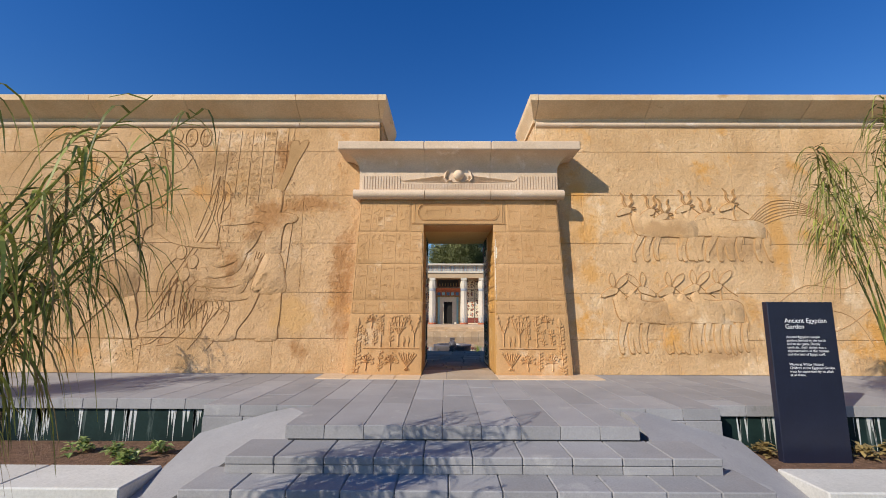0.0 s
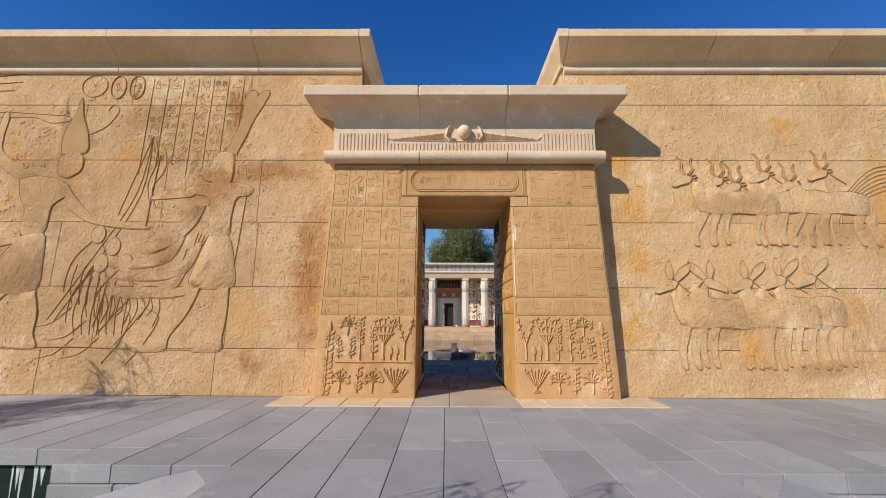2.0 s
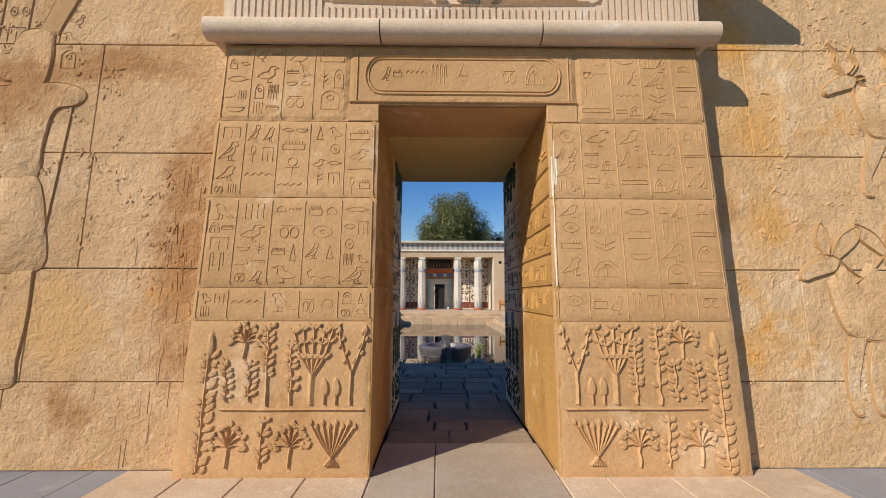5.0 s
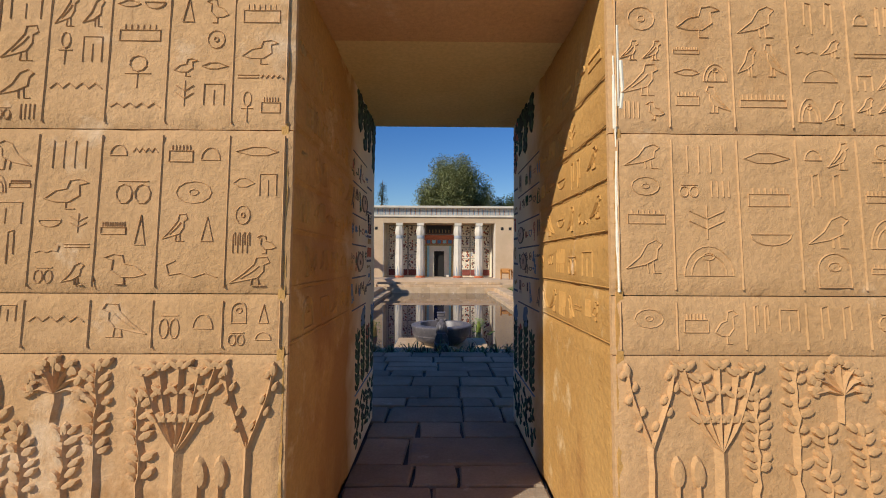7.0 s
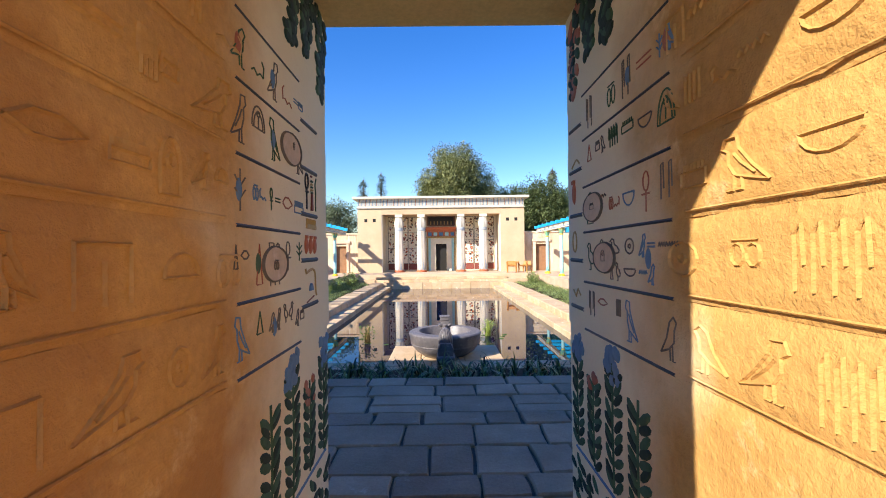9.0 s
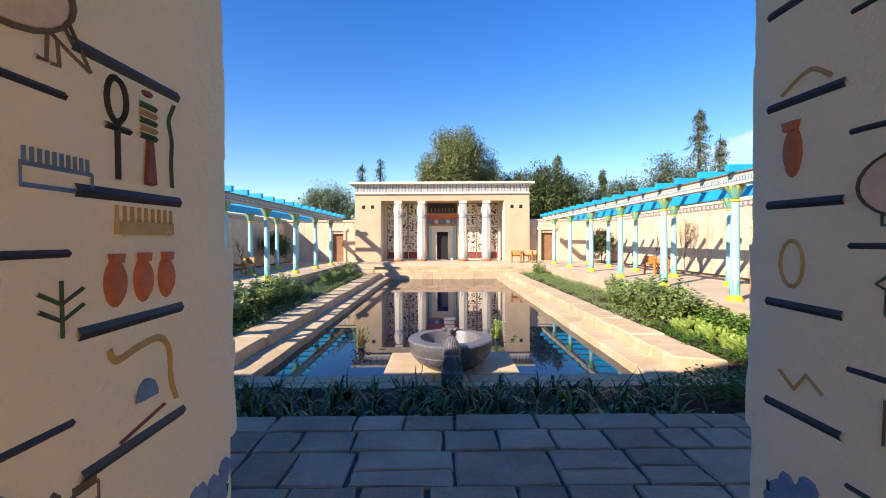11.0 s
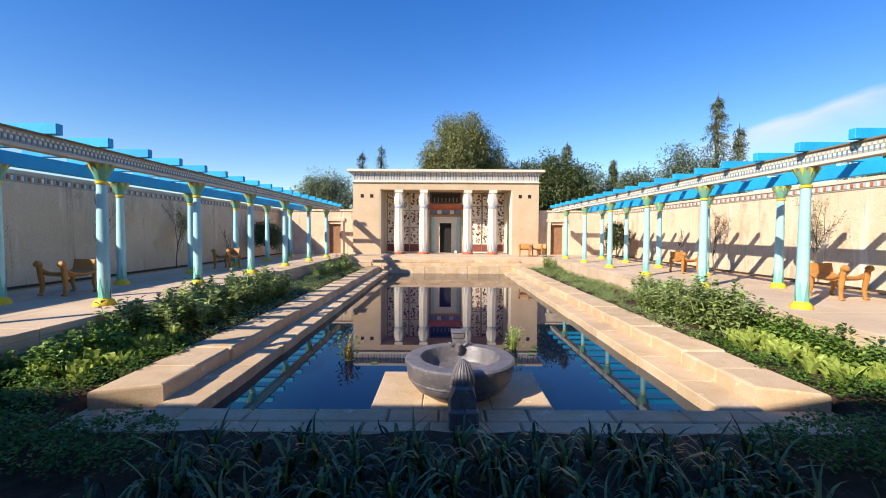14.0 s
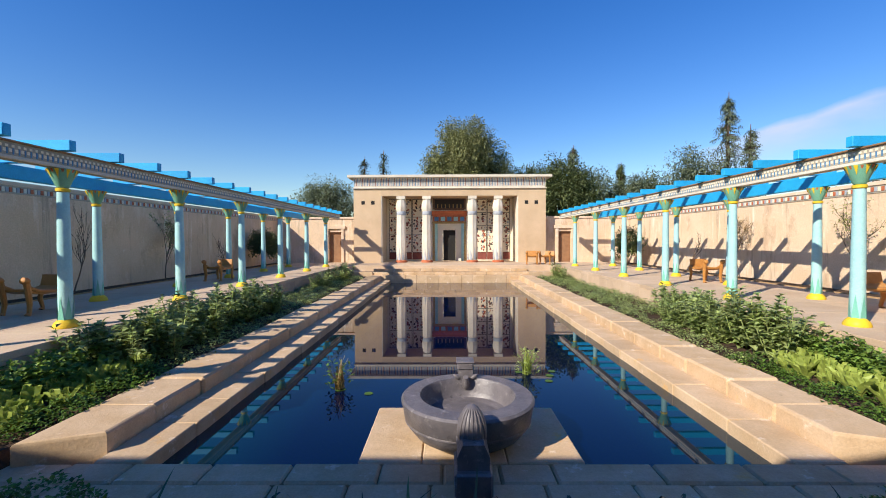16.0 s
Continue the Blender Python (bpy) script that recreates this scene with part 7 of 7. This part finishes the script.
def plain_figure(g, body, crown, u, v, H, f, lean=1.0):
    """A plain striding shape: two plumes, head, chest, kilt, legs and an arm held out."""
    def P(a, b):
        return (u + f * a * H, v + b * H)
    def C(*pts):
        return curve([P(a, b) for a, b in pts])
    top = [C((0.045 + 0.04 * lean, 0.76), (0.10 * lean + 0.04, 0.90), (0.16 * lean + d, 1.03), (0.16 * lean + d + 0.045, 1.035), (0.12 * lean + 0.07, 0.90), (0.10 + 0.03 * lean, 0.76)) for d in (0.0, 0.05)]
    head = C((0.02, 0.70), (0.0, 0.675), (0.02, 0.65), (0.045, 0.645), (0.05, 0.625), (0.11, 0.63), (0.125, 0.70), (0.11, 0.77), (0.05, 0.77), (0.03, 0.72), (0.02, 0.70))
    chest = C((-0.05, 0.60), (-0.055, 0.625), (0.05, 0.64), (0.15, 0.645), (0.205, 0.625), (0.20, 0.595), (0.15, 0.58), (0.135, 0.50), (0.13, 0.43), (0.055, 0.425), (0.05, 0.52), (0.03, 0.585), (-0.05, 0.60))
    kilt = C((0.055, 0.43), (0.03, 0.36), (0.0, 0.24), (0.08, 0.225), (0.17, 0.235), (0.165, 0.32), (0.13, 0.43), (0.055, 0.43))
    leg1 = C((0.005, 0.24), (-0.03, 0.14), (-0.085, 0.045), (-0.17, 0.008), (-0.17, -0.004), (-0.06, 0.0), (-0.045, 0.05), (0.015, 0.14), (0.05, 0.235))
    leg2 = C((0.11, 0.23), (0.12, 0.13), (0.115, 0.04), (0.05, 0.008), (0.05, -0.004), (0.145, 0.0), (0.15, 0.05), (0.158, 0.14), (0.155, 0.235))
    arm1 = C((0.0, 0.60), (-0.10, 0.615), (-0.17, 0.60), (-0.19, 0.575), (-0.14, 0.575), (-0.03, 0.585))
    arm2 = C((-0.02, 0.57), (-0.05, 0.48), (-0.10, 0.42), (-0.18, 0.385), (-0.20, 0.365), (-0.15, 0.36), (-0.07, 0.40), (0.0, 0.47), (0.03, 0.55))
    blade = C((-0.165, 0.54), (-0.19, 0.62), (-0.15, 0.70), (-0.16, 0.78), (-0.20, 0.82), (-0.185, 0.74), (-0.21, 0.64), (-0.19, 0.55))
    for sh in (chest, kilt, leg1, leg2, arm1, arm2, head):
        slab_relief(body, sh, 0.012, W20)
    for sh in top:
        slab_relief(crown, sh, 0.008, W20)
    strokes(g, top + [head, chest, kilt, leg1, leg2, arm1, arm2, blade], W_ST, 0.0095, W20)
    strokes(g, [[P(0.058, 0.44 + 0.022 * k), P(0.13, 0.445 + 0.022 * k)] for k in range(6)] + [C((0.01 + 0.02 * k, 0.26), (0.04 + 0.014 * k, 0.34), (0.07 + 0.008 * k, 0.42)) for k in range(6)], 0.012, 0.0095, W20)
    strokes(g, [[P(0.105, 0.64), P(0.125, 0.26)], [P(0.185, 0.60), P(0.16, 0.25)], C((0.02, 0.69), (0.06, 0.70), (0.07, 0.74))], 0.014, 0.012, W20)


W_ST, W_H = 0.014, 0.011
west = bpy.data.objects["wall_front_west"]
bd, cr = Geo(), Geo()
plain_figure(g, bd, cr, -3.72, 0.56, 3.6, 1, 0.9)
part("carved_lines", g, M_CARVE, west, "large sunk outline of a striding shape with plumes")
g = Geo()


def smiting_shape(g, body, crown, u, v, H):
    """A plain striding shape with one arm raised behind, a staff over the head and the other arm held forward."""
    def C(*pts):
        return curve([(u + a * H, v + b * H) for a, b in pts])
    torso = C((-0.10, 0.665), (-0.02, 0.68), (0.09, 0.655), (0.115, 0.60), (0.06, 0.55), (0.045, 0.44), (-0.045, 0.43), (-0.05, 0.53), (-0.085, 0.60), (-0.10, 0.665))
    kilt = C((-0.045, 0.43), (-0.11, 0.34), (-0.17, 0.22), (-0.05, 0.20), (0.06, 0.215), (0.065, 0.33), (0.045, 0.44), (-0.045, 0.43))
    fore = C((0.0, 0.205), (0.035, 0.11), (0.03, 0.03), (-0.02, 0.0), (0.10, -0.005), (0.085, 0.05), (0.085, 0.13), (0.06, 0.215))
    rear = C((-0.12, 0.21), (-0.20, 0.11), (-0.29, 0.03), (-0.34, 0.0), (-0.22, 0.0), (-0.19, 0.05), (-0.11, 0.13), (-0.05, 0.20))
    up = C((-0.10, 0.66), (-0.19, 0.72), (-0.235, 0.77), (-0.235, 0.86), (-0.225, 0.96), (-0.20, 0.95), (-0.205, 0.86), (-0.195, 0.79), (-0.13, 0.735), (-0.03, 0.68))
    out = C((0.09, 0.655), (0.15, 0.58), (0.24, 0.51), (0.43, 0.475), (0.45, 0.455), (0.30, 0.465), (0.19, 0.495), (0.10, 0.56))
    head = C((0.06, 0.68), (0.045, 0.72), (0.06, 0.77), (0.12, 0.785), (0.15, 0.75), (0.145, 0.70), (0.10, 0.67), (0.06, 0.68))
    hat = C((0.05, 0.77), (0.045, 0.86), (0.075, 0.95), (0.095, 1.03), (0.115, 0.95), (0.15, 0.86), (0.155, 0.78), (0.05, 0.77))
    staff = C((-0.34, 0.955), (-0.22, 0.965), (0.0, 0.95), (0.04, 0.955), (0.06, 0.925), (-0.02, 0.915), (-0.10, 0.94), (-0.33, 0.94))
    belt = C((-0.28, 0.36), (-0.12, 0.41), (0.02, 0.44), (0.03, 0.415), (-0.12, 0.385), (-0.27, 0.325), (-0.28, 0.36))
    for sh in (torso, kilt, fore, rear, up, out, head, belt):
        slab_relief(body, sh, 0.012, W20)
    slab_relief(crown, hat, 0.010, W20)
    strokes(g, [torso, kilt, fore, rear, up, out, head, hat, staff, belt, C((0.15, 0.86), (0.22, 0.90), (0.26, 0.97), (0.235, 1.0), (0.215, 0.97))], W_ST, 0.0095, W20)
    strokes(g, [C((-0.04 + 0.014 * k, 0.43), (-0.09 + 0.02 * k, 0.32), (-0.15 + 0.027 * k, 0.225)) for k in range(8)], 0.012, 0.0095, W20)
    strokes(g, [C((-0.06 + 0.02 * k, 0.67 - 0.012 * k), (0.02 + 0.01 * k, 0.63 - 0.02 * k), (0.10, 0.64 - 0.015 * k)) for k in range(3)] + [C((-0.05, 0.47), (0.0, 0.465), (0.05, 0.475))], 0.014, 0.0095, W20)


smiting_shape(g, bd, cr, -5.98, 0.60, 3.5)
rk = random.Random(5)
# bow and the crowd of kneeling plain shapes before it
strokes(g, [curve([(-5.55, 0.95), (-5.1, 1.75), (-4.62, 2.7), (-4.50, 3.6)]), curve([(-5.45, 0.95), (-5.0, 1.75), (-4.55, 2.7), (-4.50, 3.6)]), [(-4.50, 3.6), (-4.83, 2.4)]], W_ST, 0.0095, W20)
for k, (u, w) in enumerate(((-5.05, 2.12), (-4.82, 1.95), (-4.62, 1.72), (-4.95, 1.72))):
    face = arc(u, w, 0.10, 0.13, 0, 360, 12)
    back = curve([(u - 0.08, w - 0.10), (u - 0.30, w - 0.38), (u - 0.34, w - 0.80), (u - 0.15, w - 1.02), (u + 0.30, w - 0.98), (u + 0.36, w - 0.62), (u + 0.16, w - 0.30), (u + 0.07, w - 0.11)])
    arms = curve([(u + 0.15, w - 0.30), (u + 0.55, w - 0.36), (u + 0.92, w - 0.28), (u + 1.12, w + 0.02), (u + 1.22, w + 0.04), (u + 1.05, w - 0.36), (u + 0.6, w - 0.48), (u + 0.2, w - 0.44)])
    for sh in (face, arms):
        slab_relief(bd, sh, 0.008, W20)
    strokes(g, [face, arms], W_ST, 0.0095, W20)
    strokes(g, [back[:9], back[-8:]], W_ST, 0.0095, W20)
    strokes(g, [[(u + 1.10 + 0.035 * i, w - 0.02), (u + 1.15 + 0.045 * i, w + 0.20 - 0.02 * i)] for i in range(4)], 0.014, 0.0095, W20)
    strokes(g, [curve([(u - 0.22 + 0.11 * i, w - 0.42 - 0.02 * i), (u - 0.26 + 0.12 * i, w - 0.70), (u - 0.20 + 0.10 * i, w - 0.96)]) for i in range(4)], 0.010, 0.009, W20)
    strokes(g, [curve([(u + 0.30, w - 0.60), (u + 0.66 - 0.05 * k, w - 0.72), (u + 0.42, w - 1.05), (u + 0.22, w - 1.32)]), curve([(u - 0.20, w - 1.0), (u - 0.42, w - 1.2), (u - 0.66, w - 1.26)])], W_ST, 0.0095, W20)
for k in range(9):
    a = -4.95 + 0.10 * k
    strokes(g, [curve([(a, 1.35 + 0.02 * (k % 3)), (a + 0.09, 1.12), (a + 0.02, 0.86 + 0.05 * (k % 4))])], 0.010, 0.009, W20)
strokes(g, [curve([(-6.05, 0.58), (-5.2, 0.61), (-4.4, 0.58), (-3.2, 0.57)]), curve([(-7.2, 0.56), (-6.6, 0.60), (-6.05, 0.58)])], 0.014, 0.012, W20)
strokes(g, [[(-4.42, 2.2), (-4.36, 3.3)], curve([(-7.6, 4.45), (-7.1, 4.55), (-6.55, 4.60)]), curve([(-7.6, 4.35), (-7.1, 4.43), (-6.6, 4.47)]), curve([(-7.6, 4.25), (-7.1, 4.31), (-6.7, 4.33)])], W_ST, 0.012, W20)
part("figure_relief", bd, M_WALLW, west, "low raised bodies of the carved shapes", smooth=True)
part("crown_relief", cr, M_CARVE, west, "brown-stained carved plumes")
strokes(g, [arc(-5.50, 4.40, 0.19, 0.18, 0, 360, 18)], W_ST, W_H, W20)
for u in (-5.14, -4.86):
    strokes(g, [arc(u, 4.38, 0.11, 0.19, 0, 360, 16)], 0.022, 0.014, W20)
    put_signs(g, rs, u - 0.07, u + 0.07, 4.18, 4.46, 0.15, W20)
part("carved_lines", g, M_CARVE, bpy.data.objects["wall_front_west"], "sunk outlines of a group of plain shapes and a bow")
g = Geo()
for k in range(7):
    u = -4.62 + 0.225 * k
    lo = 3.0 + 0.08 * (k % 3)
    strokes(g, [[(u, 4.52), (u - 0.02, lo)]], 0.016, 0.010, W20)
    put_signs(g, rs, u + 0.02, u + 0.21, lo, 4.5, 0.2, W20, 0.010, 0.005)
part("carved_signs", g, M_WALLW, bpy.data.objects["wall_front_west"], "columns of carved picture signs")


def beast_body(g, gb, u, v, L, H, stride):
    """The trunk and legs of a plain beast in outline."""
    def P(a, b):
        return (u + a * L, v + b * H)
    def C(*pts):
        return curve([P(a, b) for a, b in pts])
    back = C((0.12, 0.95), (0.22, 0.80), (0.45, 0.76), (0.75, 0.78), (0.95, 0.72), (1.0, 0.58), (0.97, 0.42))
    belly = C((0.02, 0.82), (0.06, 0.60), (0.14, 0.48), (0.35, 0.44), (0.6, 0.45), (0.80, 0.43))
    legs = []
    for a, top, st in ((0.12, 0.48, -stride), (0.26, 0.45, -stride * 0.4), (0.80, 0.44, stride * 0.2), (0.93, 0.44, stride * 0.6)):
        legs.append(C((a, top), (a - 0.05 + st * 0.5, 0.26), (a - 0.03 + st, 0.03), (a + 0.03 + st, 0.0), (a + 0.02 + st * 0.9, 0.14), (a + 0.04 + st * 0.4, 0.28), (a + 0.10, top)))
    strokes(g, [back, belly, C((1.0, 0.6), (1.04, 0.45), (1.02, 0.3))] + legs, 0.022, 0.016, W20)
    for sh in legs:
        slab_relief(gb, sh, 0.014, W20)
    slab_relief(gb, back + belly[::-1], 0.018, W20)


def beast_head(g, gb, u, v, S, horns, f=1):
    """The head and neck of a plain beast, with horns or long ears."""
    def C(*pts):
        return curve([(u + f * a * S, v + b * S) for a, b in pts])
    face = C((0.28, 0.10), (0.12, 0.02), (0.0, -0.08), (0.02, -0.16), (0.12, -0.13), (0.26, -0.09), (0.36, -0.05), (0.40, 0.06), (0.28, 0.10))
    slab_relief(gb, face, 0.022, W20)
    neck = [C((0.36, -0.05), (0.36, -0.25), (0.42, -0.45)), C((0.40, 0.07), (0.55, -0.08), (0.75, -0.22))]
    if horns:
        ext = [C((0.25, 0.11), (0.18, 0.24), (0.20, 0.38), (0.13, 0.50)), C((0.29, 0.12), (0.23, 0.25), (0.24, 0.38), (0.14, 0.50)),
               C((0.33, 0.12), (0.42, 0.24), (0.38, 0.38), (0.44, 0.48)), C((0.36, 0.10), (0.46, 0.24), (0.42, 0.37), (0.45, 0.48)), C((0.37, 0.06), (0.46, 0.10), (0.52, 0.06), (0.40, 0.02))]
    else:
        ears = [C((0.26, 0.10), (0.20, 0.28), (0.27, 0.44), (0.34, 0.26), (0.31, 0.10)), C((0.34, 0.10), (0.46, 0.30), (0.66, 0.40), (0.62, 0.24), (0.40, 0.06))]
        for e in ears:
            slab_relief(gb, e, 0.010, W20)
        ext = ears
    strokes(g, [face] + neck + ext + [C((0.18, 0.0), (0.21, 0.015), (0.24, 0.0))], 0.020, 0.022, W20)


# weathered streaks beside the gateway
g = Geo()
for k in range(80):
    u, w = -1.92 - abs(rk.gauss(0, 0.22)), rk.uniform(0.1, 2.3)
    strokes(g, [[(u, w), (u + rk.uniform(-0.012, 0.012), w - rk.uniform(0.04, 0.18))]], rk.uniform(0.005, 0.012), rk.uniform(0.002, 0.005), W20)
part("carved_lines", g, M_WALLW, west, "eroded vertical streaks in the render")
east = bpy.data.objects["wall_front_east"]
g, gb = Geo(), Geo()
for u, v, L, st in ((3.15, 1.98, 1.15, 0.10), (3.32, 2.0, 1.1, 0.02), (3.95, 2.0, 1.0, 0.06), (4.5, 1.98, 1.15, 0.12), (4.12, 2.0, 1.05, 0.02)):
    beast_body(g, gb, u, v, L, 1.0, st)
for u, v in ((2.93, 2.93), (3.36, 2.90), (3.60, 2.82), (4.02, 2.98), (4.36, 2.84), (4.84, 3.02)):
    beast_head(g, gb, u, v, 0.70, True)
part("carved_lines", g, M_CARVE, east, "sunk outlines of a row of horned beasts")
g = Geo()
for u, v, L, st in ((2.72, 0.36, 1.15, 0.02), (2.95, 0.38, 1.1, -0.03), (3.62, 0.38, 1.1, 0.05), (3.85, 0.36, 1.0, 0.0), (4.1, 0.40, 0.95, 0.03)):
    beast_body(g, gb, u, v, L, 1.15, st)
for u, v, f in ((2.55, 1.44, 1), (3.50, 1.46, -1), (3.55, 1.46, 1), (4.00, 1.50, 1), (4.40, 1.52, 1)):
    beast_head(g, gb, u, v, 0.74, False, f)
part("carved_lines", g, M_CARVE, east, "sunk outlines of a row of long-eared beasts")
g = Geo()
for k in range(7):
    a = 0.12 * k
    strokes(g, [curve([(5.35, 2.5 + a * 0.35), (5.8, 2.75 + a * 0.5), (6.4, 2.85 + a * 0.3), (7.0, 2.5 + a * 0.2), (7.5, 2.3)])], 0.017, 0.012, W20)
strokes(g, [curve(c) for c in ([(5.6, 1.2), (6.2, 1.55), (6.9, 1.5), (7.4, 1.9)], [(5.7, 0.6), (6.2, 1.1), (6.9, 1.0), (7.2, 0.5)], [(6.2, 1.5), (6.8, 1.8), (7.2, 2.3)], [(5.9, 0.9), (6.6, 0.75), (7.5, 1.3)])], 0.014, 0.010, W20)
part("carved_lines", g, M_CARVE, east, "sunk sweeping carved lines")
part("beast_bodies_relief", gb, M_WALL, east, "low raised bodies of the carved beasts", smooth=True)
# chipped pits and broken patches on the front walls
for nm, sg in (("wall_front_west", -1), ("wall_front_east", 1)):
    g = Geo()
    for k in range(900):
        cu, cv = sg * rs.uniform(1.9, 8.5), rs.uniform(0.1, 4.5)
        if noise.noise(Vector((cu * 0.9, cv * 0.9, 5.0 * sg))) < 0.02:
            continue
        for _ in range(3):
            dome(g, cu + rs.uniform(-0.06, 0.06), cv + rs.uniform(-0.04, 0.04), rs.uniform(0.008, 0.03), rs.uniform(0.006, 0.014), rs.uniform(0, 3), rs.uniform(0.004, 0.010), W20, 6)
    part("pebbles", g, M_WALLW if sg < 0 else M_WALL, bpy.data.objects[nm], "pitted rough patches")

# ---- murals in the porch ----
def mural(x0, x1, z0, z1, seed, rows, cols_, y=YB):
    r = random.Random(seed)
    t = thing("mural_panel", "painted mural of small red and dark figures and vessels on pale ground", "mural", "porch murals", "structure")
    part("ground_panel", Geo().box(x0, x1, y - 0.03, y - 0.004, z0, z1, c=0.004), M_LIME, t)
    def at(u, v, w):
        return (u, y - 0.031 - w, v)
    gs = {}
    for j in range(rows):
        for i in range(cols_):
            a, b = x0 + (x1 - x0) * i / cols_, x0 + (x1 - x0) * (i + 1) / cols_
            c, d = z0 + (z1 - z0) * j / rows, z0 + (z1 - z0) * (j + 1) / rows
            for _ in range(13):
                m = r.choice((M_MAROON, M_BROWN, M_BROWN, M_MAROON, M_GREYB, M_BLACK, M_TERRA))
                g = gs.setdefault(m.name, (Geo(), m))[0]
                cu, cv = r.uniform(a + 0.08, b - 0.08), r.uniform(c + 0.08, d - 0.08)
                if r.random() < 0.5:
                    dome(g, cu, cv, r.uniform(0.02, 0.075), r.uniform(0.02, 0.085), r.uniform(-0.4, 0.4), 0.004, at, 8)
                else:
                    slab_relief(g, [(cu - r.uniform(0.03, 0.09), cv), (cu + r.uniform(0.03, 0.09), cv), (cu + 0.05, cv + r.uniform(0.06, 0.16)), (cu - 0.04, cv + r.uniform(0.06, 0.16))], 0.004, at)
    gk = gs.setdefault(M_BLACK.name, (Geo(), M_BLACK))[0]
    for j in range(rows + 1):
        v = z0 + (z1 - z0) * j / rows
        strokes(gk, [[(x0, v), (x1, v)]], 0.03, 0.004, at)
    for u in (x0 + 0.01, x1 - 0.01):
        strokes(gk, [[(u, z0), (u, z1)]], 0.03, 0.004, at)
    for g, m in gs.values():
        part("mural_shapes", g, m, t)
    part("dado", Geo().box(x0, x1, y - 0.04, y - 0.003, ZT + 0.1, z0 - 0.01, c=0.004), M_MAROON, t)


mural(-3.75, -2.35, 0.72, 4.0, 1, 3, 3)
mural(-2.3, -1.1, 0.72, 4.0, 2, 3, 3)
mural(1.1, 2.3, 0.72, 4.0, 3, 4, 3)
mural(2.35, 3.75, 0.72, 4.0, 4, 4, 3)
# small block beside the door
part("small_plinth", Geo().box(0.52, 0.72, YB - 0.5, YB - 0.3, ZT + 0.001, ZT + 0.16, c=0.01), M_COLUMN, bw, "small pale block by the door")
